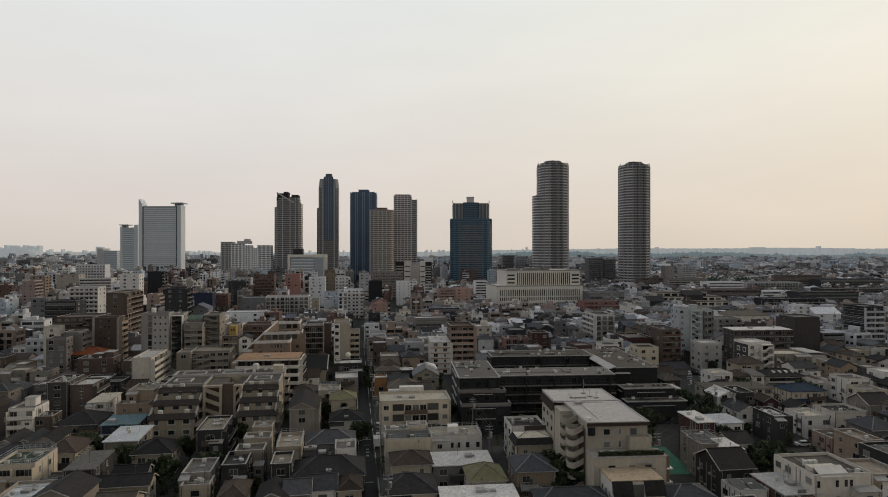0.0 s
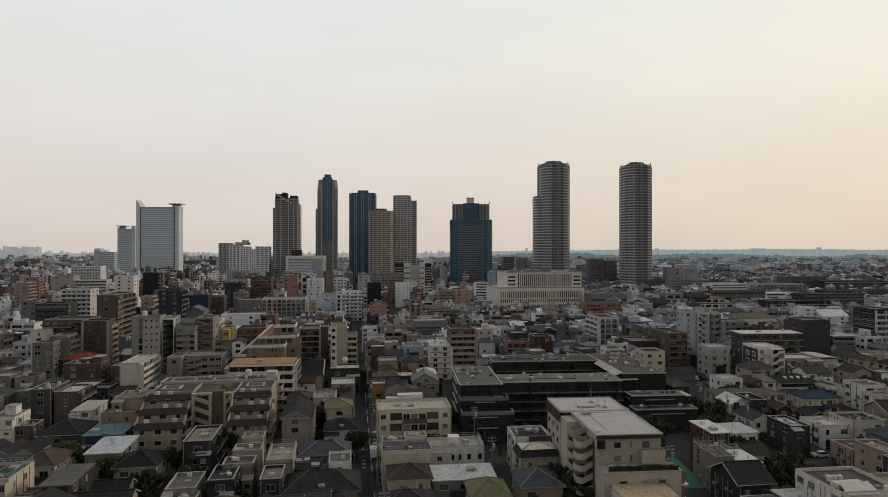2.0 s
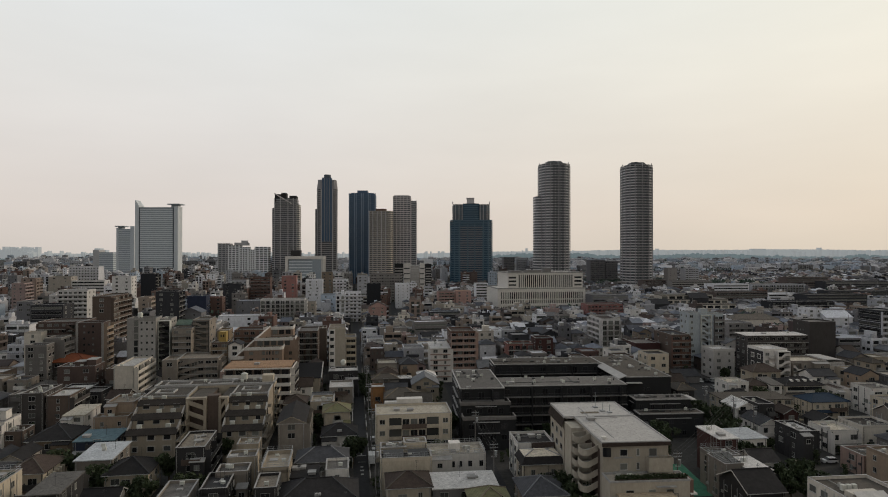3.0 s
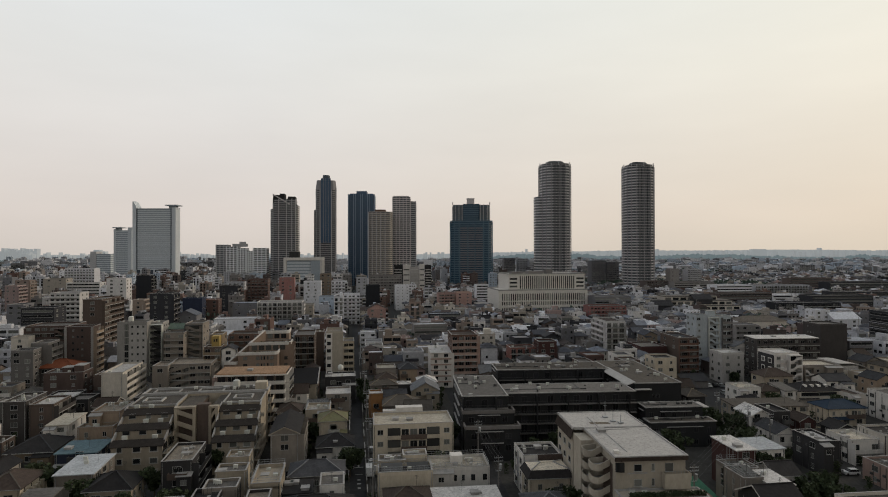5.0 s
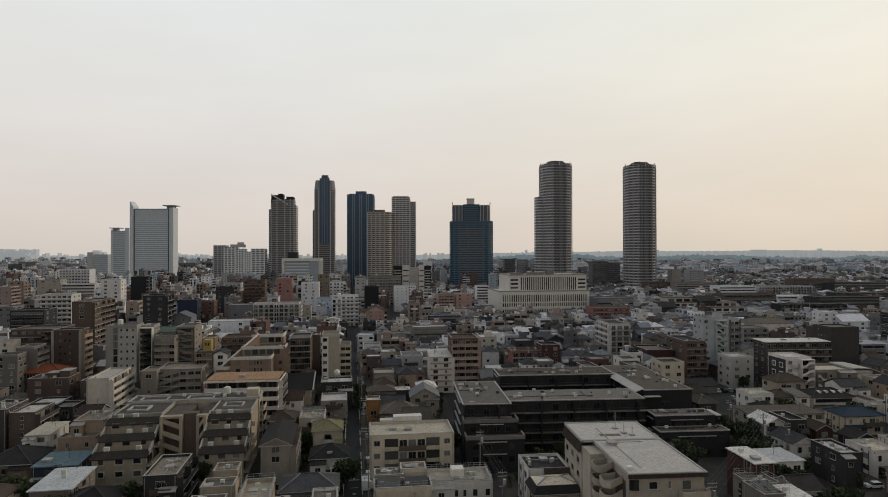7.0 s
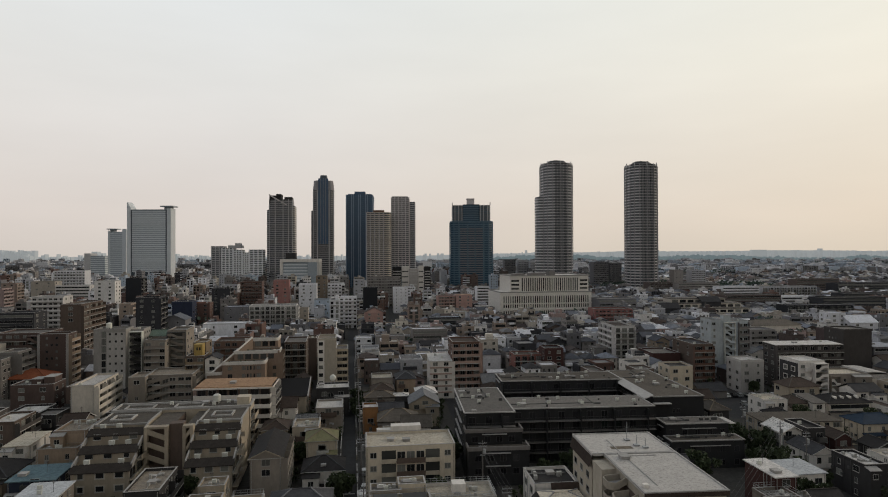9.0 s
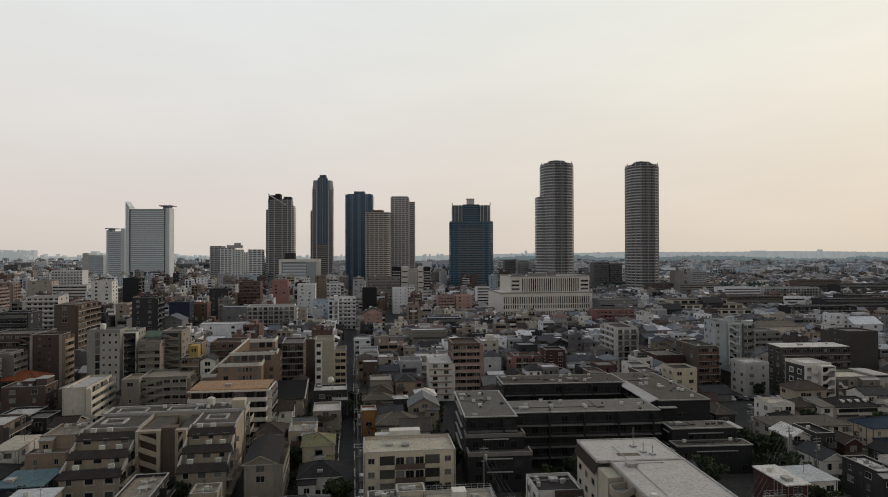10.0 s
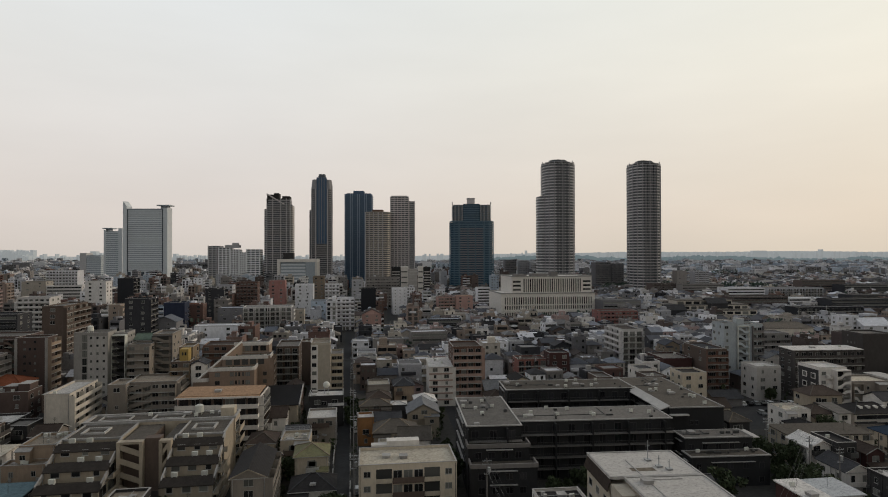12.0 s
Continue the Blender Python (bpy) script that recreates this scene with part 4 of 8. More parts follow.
    for f in range(1, 5):
        q = Mesh()
        q.box(0.2, 6.6, -1.2, 0, 0, 0.15)
        q.box(0.2, 6.6, -1.2, -1.1, 0.15, 1.15)
        part("balcony", q, WALL["beige"], root, at=at @ move(0, 0, 2.8 * f))
        window(root, at @ move(0.8, 0, 2.8 * f + 0.25), 5.2, 2.0, False)
    for fx in (2.0, 14.0):
        q = Mesh()
        q.ring(fx, fx + 7, 25.4, 29.4, 14.8, 15.15, 0.35)
        part("roof_kerb", q, COPING, root)
    c, s = math.cos(radians(turn)), math.sin(radians(turn))
    take(x + c * 16.5, y + s * 16.5, 34, 31, turn)
    return root


stepped_apartments(-86.2, 155.0, 12)


def concrete_apartments(x, y, turn):
    """Beige block with a wide pale flat roof, chevron stair balconies, a roof terrace and a low front wing."""
    root = thing("apartment_building", pose(x, y, 0, 0, 0, turn), "beige concrete apartment building with a wide weathered pale flat roof", "apartment building")
    rng = random.Random(8)
    wall = WALL["sand"]
    roof = OLD_SHEET
    block(root, "wall", 0, 13.1, 0, 30, 0, 17.0, wall)
    block(root, "wall", -2.6, -0.02, 18, 30, 0, 16.2, wall)
    q = Mesh()
    q.slab((-3.15, 30.2, 15.2), (-3.15, 17.8, 15.2), (-2.5, 17.8, 17.25), (-2.5, 30.2, 17.25), 0.2)
    part("eave", q, ROOF["brown"], root, "brown sloping eaves")
    for x0, x1, y0, y1 in ((-0.3, 13.4, -0.4, 17.9), (-2.6, 13.4, 18.0, 30.3)):
        block(root, "roof", x0, x1, y0, y1, 17.0, 17.35, roof, "weathered pale roof sheet")
        q = Mesh()
        q.ring(x0 - 0.06, x1 + 0.06, y0 - 0.06 if y0 < 0 else y0, y1 + 0.0, 17.35, 17.5, 0.3)
        part("kerb", q, COPING, root)
    block(root, "fascia", -0.32, 13.42, -0.5, -0.42, 16.6, 17.3, ROOF["brown"], "brown roof fascia")
    # seams and plant on the roof
    for px, py, pz in ((7.0, 25.5, 3.6), (7.6, 22.2, 2.0), (8.8, 20.8, 1.8)):
        q = Mesh()
        q.box(-0.05, 0.05, -0.05, 0.05, 0, pz)
        q.box(-0.5, 0.5, -0.5, 0.5, 0, 0.25)
        q.box(-0.4, 0.4, -0.03, 0.03, pz * 0.7, pz * 0.72)
        part("antenna", q, METAL, root, at=move(px, py, 17.4))
    block(root, "roof_patch", 2.2, 6.4, 20.5, 22.0, 17.352, 17.37, ROOF["tan"], "dark patched square of roof sheet")
    block(root, "vent_box", 0.4, 1.3, 1.6, 2.4, 17.36, 17.9, WALL["white"])
    block(root, "pipe", 3.0, 3.14, 2.4, 26, 17.36, 17.46, COPING)
    block(root, "pipe", 3.2, 9.0, 16.4, 16.54, 17.36, 17.46, COPING)
    roof_unit("hatch", root, 2.6, 15.4, 17.36, rng)
    # front: curved corner glazing, small windows, a recessed balcony box
    q = Mesh()
    ring = [(0.02, 0.02)] + [(1.5 - 1.52 * math.cos(i * math.pi / 12), 0.05 - 0.5 * math.sin(i * math.pi / 12)) for i in range(7)] + [(1.5, 0.02)]
    q.prism(ring, 14.6, 16.3)
    part("corner_window", q, GLASS, root, "dark curved corner window")
    for z in (11.9, 14.6):
        for wx, ww, wh in ((3.4, 1.5, 1.3), (6.7, 0.6, 1.4)):
            window(root, move(wx, 0, z), ww, wh, True)
        block(root, "frame_panel", 2.2, 5.9, -0.09, -0.02, z - 0.45, z - 0.2, COPING)
    window(root, move(9.2, 0, 14.4), 1.6, 1.6, True)
    window(root, move(10.6, 0, 11.7), 1.3, 1.2, True)
    q = Mesh()
    q.box(8.6, 13.5, -1.5, -0.02, 13.3, 13.6)
    q.box(8.6, 13.5, -1.5, -1.38, 13.6, 14.5)
    q.box(8.6, 8.72, -1.38, -0.02, 13.6, 14.5)
    q.box(13.38, 13.5, -1.38, 2.2, 13.6, 14.5)
    q.box(8.62, 13.4, -1.36, -0.03, 11.7, 13.3)
    part("balcony", q, wall, root, "projecting beige balcony box")
    q = Mesh()
    q.box(8.7, 13.4, -1.46, -1.42, 14.95, 15.0)
    for k in range(9):
        q.box(8.75 + 0.57 * k, 8.79 + 0.57 * k, -1.46, -1.42, 14.5, 14.95)
    part("railing", q, METAL, root)
    # roof terrace over the lower storeys
    block(root, "wall", -0.2, 15.2, -4.6, -0.02, 0, 11.2, wall)
    q = Mesh()
    q.ring(-0.3, 15.3, -4.7, -0.1, 11.2, 11.55, 0.25)
    part("parapet", q, COPING, root)
    for k in range(7):
        q = Mesh()
        for i in range(150):
            p = Vector((rng.uniform(-0.95, 0.95), rng.uniform(-0.35, 0.35), rng.uniform(0.3, 1.0)))
            a, b = Vector((rng.gauss(0, 1), rng.gauss(0, 1), rng.gauss(0, 1))).normalized() * 0.22, Vector((rng.gauss(0, 1), rng.gauss(0, 1), rng.gauss(0, 1))).normalized() * 0.22
            q.quad(tuple(p - a), tuple(p - b), tuple(p + a), tuple(p + b))
        pl = block(root, "planter", 1.0 + k * 2, 2.8 + k * 2, -4.3, -3.6, 11.2, 11.65, WALL["brown"])
        part("leaves", q, LEAF, pl, at=move(1.9 + k * 2, -3.95, 11.3))
    for z in (6.2, 8.7):
        for wx, ww in ((2.8, 1.6), (7.2, 1.4), (10.6, 1.5)):
            window(root, move(wx, -4.6, z), ww, 1.1, True)
    block(root, "hood", 8.6, 12.4, -5.3, -4.62, 10.3, 10.45, COPING)
    q = Mesh()
    q.box(10.0, 12.6, -5.5, -4.62, 8.2, 8.35)
    for k in range(11):
        q.box(10.03 + 0.25 * k, 10.07 + 0.25 * k, -5.48, -5.44, 8.35, 9.2)
    q.box(10.0, 12.6, -5.5, -5.42, 9.2, 9.26)
    part("balcony", q, DARKMETAL, root, "small dark railed balcony")
    for k in range(2):
        roof_unit("ac", root, 2.2 + 2.2 * k, -2.4, 11.2, rng)
    # low front wing with its tan roof, dark sloping window bays and a recessed middle
    block(root, "wall", 1.2, 11.4, -11.4, -4.62, 0, 9.0, WALL["white"])
    block(root, "roof", 1.0, 11.6, -11.6, -4.64, 9.0, 9.3, ROOF["peach_grey"], "tan flat roof of the low wing")
    for wx, ww in ((1.2, 3.8), (7.6, 3.8)):
        q = Mesh()
        q.slab((wx - 0.15, -12.7, 6.7), (wx + ww + 0.15, -12.7, 6.7), (wx + ww + 0.15, -11.62, 9.2), (wx - 0.15, -11.62, 9.2), 0.2)
        part("bay_roof", q, ROOF["dark"], root, "dark sloping bay roof")
        block(root, "bay", wx, wx + ww, -12.4, -11.42, 0, 6.6, WALL["white"])
        window(root, move(wx + 0.9, -12.4, 4.4), 2.0, 1.7, True)
    # no loggia is cut: dark glass stands for its shade
    block(root, "opening", 5.1, 7.5, -11.46, -11.42, 3.4, 8.4, GLASS, "dark glass sheet for a shaded loggia")
    block(root, "balcony", 5.02, 7.58, -12.2, -11.47, 3.3, 4.3, DARKMETAL)
    at = move(1.2, -4.7, 0) @ pose(0, 0, 0, 0, 0, -90)
    for k in range(3):
        window(root, at @ move(0.9 + 2.1 * k, 0, 5.6), 0.6, 1.0, True)
    # brick pier and white-edged corner on the other flank
    block(root, "pier", 15.22, 15.9, -4.6, -1.2, 0, 11.4, WALL["terracotta"], "reddish-brown tiled pier")
    for f in range(1, 4):
        block(root, "ledge", 15.24, 16.5, -4.9, -0.6, 2.9 * f, 2.9 * f + 0.25, WALL["white"], "white balcony edge")
    # lift shaft and stair balconies on the left flank
    block(root, "shaft", -2.6, -0.02, 12.5, 17.5, 0, 16.5, wall, "plain beige shaft")
    for f in range(1, 7):
        z = 2.42 * f
        for k, (yc, dz) in enumerate(((9.0, 0.4), (4.6, -0.7))):
            q = Mesh()
            turns = [radians(15 * i) for i in range(7)]
            ring = [(-0.02, yc + 1.9, 0.2)] + [(-2.0 - 1.3 * math.sin(i), yc + 0.6 + 1.3 * math.cos(i), 0) for i in turns] + [(-2.0 - 1.3 * math.cos(i), yc - 0.6 - 1.3 * math.sin(i), 0) for i in turns] + [(-0.02, yc - 1.9, 1.0)]
            inner = [(-0.02, yc + 1.75, 0.2)] + [(-2.0 - 1.15 * math.sin(i), yc + 0.6 + 1.15 * math.cos(i), 0) for i in turns] + [(-2.0 - 1.15 * math.cos(i), yc - 0.6 - 1.15 * math.sin(i), 0) for i in turns] + [(-0.02, yc - 1.75, 1.0)]
            base = z + dz
            n = len(ring)
            q.v = [(px, py, base + pz + up) for loop, up in ((ring, 0), (ring, 1.25), (inner, 1.25), (inner, 0)) for px, py, pz in loop]
            q.f = [(n * j + i, n * j + i + 1, n * (j + 1) % (4 * n) + i + 1, n * (j + 1) % (4 * n) + i) for j in range(4) for i in range(n - 1)]
            q.f += [(0, n, 2 * n, 3 * n), (4 * n - 1, 3 * n - 1, 2 * n - 1, n - 1)]
            q.m = [0] * len(q.f)
            if 0.3 < base < 15.2:
                parapet = part("stair_balcony", q, wall, root, "rounded beige stair balcony")
                q = Mesh()
                q.slab((-3.1, yc - 0.9, base + 0.2), (-2.0, yc - 1.7, base + 0.2), (-2.0, yc + 1.7, base + 0.2), (-3.1, yc + 0.9, base + 0.2), 0.2)
                q.slab((-2.0, yc - 1.7, base + 0.2), (-0.05, yc - 1.7, base + 1.2), (-0.05, yc, base + 1.2), (-2.0, yc, base + 0.2), 0.2)
                q.slab((-2.0, yc + 0.1, base + 0.2), (-0.05, yc + 0.1, base + 0.4), (-0.05, yc + 1.7, base + 0.4), (-2.0, yc + 1.7, base + 0.2), 0.2)
                part("landing", q, COPING, parapet)
    # thin brown sheet on the flank, darkening it as a shaded recess would
    block(root, "opening", -0.06, -0.03, 1.5, 12, 0.3, 15.5, WALL["brown"], "brown sheet for the dark recess behind the stairs")
    # left flank windows further back
    at = move(-2.6, 30, 0) @ pose(0, 0, 0, 0, 0, -90)
    for f in range(5):
        for k in range(3):
            window(root, at @ move(1.2 + 3.8 * k, 0, 2.85 * f + 0.9), 1.7, 1.3, True)
    c, s = math.cos(radians(turn)), math.sin(radians(turn))
    take(x + c * 5 + s * 10, y + s * 5 - c * 10, 20, 41, turn)
    return root


concrete_apartments(26.2, 125.4, 7)


def dark_complex(x, y, turn):
    """Black housing block of long wings with stepped terraces, pale roof edges and deck access."""
    root = thing("apartment_building", pose(x, y, 0, 0, 0, turn), "black low-rise housing complex of long wings with grey flat roofs", "apartment building")
    rng = random.Random(12)
    wall = WALL["black"]

    def wing(x0, x1, y0, y1, h, front, right=None, left=None, roof="grey"):
        block(root, "wall", x0, x1, y0, y1, 0, h - 0.4, wall)
        block(root, "roof", x0 + 0.3, x1 - 0.3, y0 + 0.3, y1 - 0.3, h - 0.4, h - 0.1, ROOF[roof], "grey weathered flat roof")
        q = Mesh()
        q.ring(x0 - 0.2, x1 + 0.2, y0 - 0.2, y1 + 0.2, h - 0.25, h, 0.4)
        part("coping", q, COPING, root, "pale metal roof edge")
        for k in range(int((x1 - x0) * (y1 - y0) / 40)):
            roof_unit(rng.choice(("ac", "hatch", "skylight", "ac", "ac")), root, rng.uniform(x0 + 1, x1 - 1), rng.uniform(y0 + 1, y1 - 1), h - 0.1, rng)
        q = Mesh()
        yy, xx = y0 + (y1 - y0) * rng.uniform(0.3, 0.7), x0 + (x1 - x0) * rng.uniform(0.3, 0.7)
        q.box(x0 + 0.8, xx, yy, yy + 0.12, h - 0.08, h + 0.06)
        q.box(xx, xx + 0.12, yy, y1 - 0.8, h - 0.08, h + 0.06)
        for k in range(7):
            px, py, e = rng.uniform(x0 + 1, x1 - 2), rng.uniform(y0 + 1, y1 - 1.5), rng.uniform(0.15, 0.5)
            q.box(px, px + e * rng.uniform(1, 4), py, py + e, h - 0.1, h + rng.uniform(0.15, 0.6))
        tagged(part("pipework", q, DARKMETAL, root), kind="stuff")
        floors = max(1, round(h / 3))
        fh = (h - 0.6) / floors
        for style, at, width in ((front, move(x0, y0, 0), x1 - x0), (right, move(x1, y0, 0) @ pose(0, 0, 0, 0, 0, 90), y1 - y0), (left, move(x0, y1, 0) @ pose(0, 0, 0, 0, 0, -90), y1 - y0)):
            if style == "deck":
                for f in range(1, floors):
                    q = Mesh()
                    q.box(0, width, -1.5, 0, 0, 0.12)
                    part("deck", q, WALL["grey"], root, "thin pale gallery slab", at @ move(0, 0, fh * f))
                    q = Mesh()
                    for i in range(int(width / 0.5) + 1):
                        q.box(i * 0.5, i * 0.5 + 0.05, -1.48, -1.43, 0.14, 1.1)
                    q.box(0, width, -1.5, -1.42, 1.1, 1.16)
                    part("railing", q, DARKMETAL, root, "", at @ move(0, 0, fh * f))
                n = max(2, int(width / 3.6))
                for f in range(floors):
                    for j in range(n):
                        window(root, at @ move(width / n * (j + 0.25), 0, fh * f + 0.3), 1.7, 2.0, False, True)
                for j in range(int(width / 9) + 1):
                    q = Mesh()
                    q.box(-0.15, 0.15, -1.55, 0, 0, h - 0.5)
                    part("fin", q, wall, root, "", at @ move(min(width - 0.2, j * 9 + 0.2), 0, 0))
            elif style == "win":
                n = max(1, int(width / 3.2))
                for f in range(floors):
                    for j in range(n):
                        window(root, at @ move(width / n * (j + 0.3), 0, fh * f + 0.8), 1.3, 1.4, False, True)
                    if f:
                        q = Mesh()
                        q.box(width * 0.25, width * 0.8, -0.5, 0, 0, 0.12)
                        part("canopy", q, COPING, root, "thin pale window canopy", at @ move(0, 0, fh * f + 2.4))

    wing(0, 12.6, 0, 27, 15.2, "deck", None, "win", "grey")
    # two terraces that step down towards the lane
    for y0, y1, x0, x1, h in ((-4.1, -0.05, -0.2, 13.6, 12.2), (-8.2, -4.15, 0, 14.4, 9.2)):
        block(root, "wall", x0, x1, y0, y1, 0, h - 0.9, wall)
        block(root, "terrace", x0 + 0.2, x1 - 0.2, y0 + 0.2, y1, h - 0.9, h - 0.8, ROOF["umber"], "dark roof terrace")
        q = Mesh()
        q.box(x0 - 0.2, x1 + 0.2, y0 - 0.15, y0 + 0.2, h - 0.9, h)
        q.box(x0 - 0.2, x0 + 0.15, y0 + 0.2, y1, h - 0.9, h)
        q.box(x1 - 0.15, x1 + 0.2, y0 + 0.2, y1, h - 0.9, h)
        part("coping", q, WALL["grey"], root, "grey terrace parapet")
        for f in range(3 if h < 10 else 1):
            z = h - 3.4 - 3 * f if h < 10 else h - 3.2
            if z < 0:
                continue
            for j in range(4):
                window(root, move(x0 + 1.5 + 3 * j, y0, z), 1.5, 1.4, False, True)
            block(root, "canopy", x0 + 4, x0 + 10, y0 - 0.6, y0 - 0.01, z + 1.9, z + 2.02, COPING, "thin pale window canopy")
    wing(12.9, 51.3, 6.5, 18.2, 14.2, "deck")
    wing(15.5, 53.5, 35.5, 47.5, 15.2, "deck", None, "win", "umber")
    wing(53.9, 68.2, 12.9, 50, 15.0, None, None, "deck", "umber")
    for z in (5.2, 10.4):
        for x0 in (59.2, 60.5):
            window(root, move(x0, 12.9, z), 0.9, 1.1, False, True)
    q = Mesh()
    q.slab((51.6, 13.5, 14.3), (54.2, 13.5, 15.2), (54.2, 37, 15.2), (51.6, 37, 14.3), 0.2)
    part("canopy", q, WALL["pale"], root, "long pale sloping canopy along the court")
    block(root, "canopy", 53.6, 58.4, 11.4, 12.85, 13.1, 13.3, WALL["pale"], "pale canopy over a corner balcony")
    block(root, "canopy", 70.0, 71.8, 3.2, 9.4, 9.7, 9.9, WALL["pale"], "pale roof edge canopy")
    wing(53, 69.8, 3.2, 9.2, 10.2, "win", None, "win", "grey")
    wing(52.3, 71.4, -1.4, 3.1, 7.2, "win", "win", "win", "umber")
    c, s = math.cos(radians(turn)), math.sin(radians(turn))
    take(x + c * 35.5 + s * 9, y + s * 35.5 - c * 9, 73, 59, turn)
    return root


dark_complex(-2.5, 179.5, 7)


# ---- towers and the other tall buildings ----
ROUND_BAND = surface("balcony_band", (0.50, 0.49, 0.495), 0.8, 0.6, 0.12, 0.08, 0)
# CONCRETE to PALEGRID are lightened and greyed, haze included in the colour
CONCRETE = surface("tower_concrete", (0.375, 0.37, 0.375), 0.8, 0.6, 0.12, 0.08, 0)
BROWNGREY = surface("tower_brown", (0.25, 0.243, 0.252), 0.8, 0.6, 0.12, 0.08, 0)
GOLDBEIGE = surface("tower_gold", (0.43, 0.385, 0.34), 0.7, 0.6, 0.12, 0.08, 0)
PALEGRID = surface("tower_pale", (0.47, 0.44, 0.44), 0.8, 0.6, 0.12, 0.08, 0)
PALE_CONCRETE = surface("pale_concrete", (0.59, 0.56, 0.525), 0.8, 0.6, 0.12, 0.05, 0)
FLATS_WHITE = surface("flats_white", (0.62, 0.63, 0.645), 0.8, 0.6, 0.1, 0.05, 0)
OFFICE = surface("office_panel", (0.52, 0.55, 0.58), 0.6, 0.4, 0.08, 0.05, 0)
OFFICE_DARK = surface("office_glass_band", (0.27, 0.305, 0.335), 0.4, 0.4, 0.08, 0.05, 0)
TEALGREY = surface("teal_grey_spandrel", (0.15, 0.165, 0.19), 0.6, 0.4, 0.1, 0.08, 0)
TEALBAND = surface("teal_spandrel", (0.075, 0.135, 0.185), 0.5, 0.4, 0.1, 0.08, 0)
NAVYLINE = surface("navy_mullion", (0.20, 0.26, 0.34), 0.5, 0.4, 0.1, 0.08, 0)


def superring(rx, ry, n, power):
    out = []
    for i in range(n):
        a = i * math.tau / n
        c, s = math.cos(a), math.sin(a)
        out.append((math.copysign(abs(c) ** (2 / power), c) * rx, math.copysign(abs(s) ** (2 / power), s) * ry))
    return out


def scaled(ring, k):
    return [(a * k, b * k) for a, b in ring]


def rect(w, d, cut=0.0):
    x, y = w / 2, d / 2
    if not cut:
        return [(-x, -y), (x, -y), (x, y), (-x, y)]
    return [(-x + cut, -y), (x - cut, -y), (x, -y + cut), (x, y - cut), (x - cut, y), (-x + cut, y), (-x, y - cut), (-x, -y + cut)]


def shaft(root, ring, z0, z1, floors, core, band, share=0.42, at=None, piers=(), pier_mat=None, pier=0.7):
    """A tower body: glazed core, one spandrel band a floor, and upright piers at the given places of the plan."""
    at = at or Matrix()
    q = Mesh()
    q.prism(scaled(ring, 0.965), z0, z1)
    part("core", q, core, root, "dark glazing", at)
    fh = (z1 - z0) / floors
    q = Mesh()
    q.prism(ring, 0, fh * share)
    me = q.data("floor_band", band)
    for i in range(floors):
        part("floor_band", me, None, root, at=at @ move(0, 0, z0 + fh * i))
    for px, py in piers:
        q = Mesh()
        q.box(px - pier / 2, px + pier / 2, py - pier / 2, py + pier / 2, z0, z1 + 0.4)
        part("pier", q, pier_mat or band, root, at=at)


def tower_root(x, y, label, turn=0.0, size=1.0, rise=1.0):
    return thing("tower", pose(x, y, 0, 0, 0, turn) @ Matrix.Diagonal((size, size, rise, 1)), label, "tower", "towers on the skyline")


def round_tower(x, y, r, h, label, wing=False):
    root = tower_root(x, y + r, label, 8)
    ring = superring(r, r, 32, 2.6)
    floors = 45
    shaft(root, ring, 0, h - 6, floors, TOWER_GLASS, ROUND_BAND, 0.36, piers=[scaled(ring, 1.0)[i] for i in range(0, 32, 2)], pier_mat=BROWNGREY, pier=0.9)
    # the recessed middle of the front: darker bands between glazed strips
    for x0, x1 in ((-7.6, -4.4), (-3.4, -0.2), (0.8, 4.0), (5.0, 8.2)):
        q = Mesh()
        q.box(x0, x1, -r - 0.5, -r * 0.9, 0, h - 5.6)
        part("glazed_strip", q, TOWER_GLASS, root, "dark glazed vertical strip")
    q = Mesh()
    for x0, x1 in ((-7.6, -4.4), (-3.4, -0.2), (0.8, 4.0), (5.0, 8.2)):
        q.box(x0 - 0.05, x1 + 0.05, -r - 0.8, -r * 0.9, 0, 1.15)
    me = q.data("strip_band", BROWNGREY)
    for i in range(floors):
        part("strip_band", me, None, root, at=move(0, 0, (h - 6) / floors * i))
    # the top drum with its rail
    q = Mesh()
    q.prism(scaled(ring, 0.9), h - 6, h - 3.2)
    q.prism(scaled(ring, 0.78), h - 3.2, h - 0.6, 0, scaled(ring, 0.62))
    q.prism(scaled(ring, 0.6), h - 0.6, h + 1.6, 0, scaled(ring, 0.5))
    part("drum", q, DARKMETAL, root, "dark roof drum")
    q = Mesh()
    q.prism(scaled(ring, 1.01), h - 6, h - 5)
    part("cornice", q, CONCRETE, root)
    for i in range(0, 32, 2):
        px, py = ring[i]
        q = Mesh()
        q.box(px * 0.98 - 0.4, px * 0.98 + 0.4, py * 0.98 - 0.4, py * 0.98 + 0.4, h - 5, h - (2.6 if i % 4 else 0.6))
        part("crown_post", q, CONCRETE, root)
    q = Mesh()
    for a, b in zip(ring, ring[1:] + ring[:1]):
        q.prism([scaled([a], 0.99)[0], scaled([b], 0.99)[0], scaled([b], 0.97)[0], scaled([a], 0.97)[0]], h - 3.4, h - 2.8)
    part("crown_rail", q, BROWNGREY, root)
    for k in range(5):
        q = Mesh()
        q.box(-1.2, 1.2, -1.5, 1.5, h + 1.5, h + 2.1 + (k % 3) * 0.6)
        part("roof_plant", q, DARKMETAL, root, at=move(-8 + 4 * k, -4 + 2 * (k % 3), 0))
    if wing:
        shaft(root, superring(9, 12, 20, 3), 0, h - 49, 34, TOWER_GLASS, ROUND_BAND, 0.36, move(-r + 1.5, 2, 0))
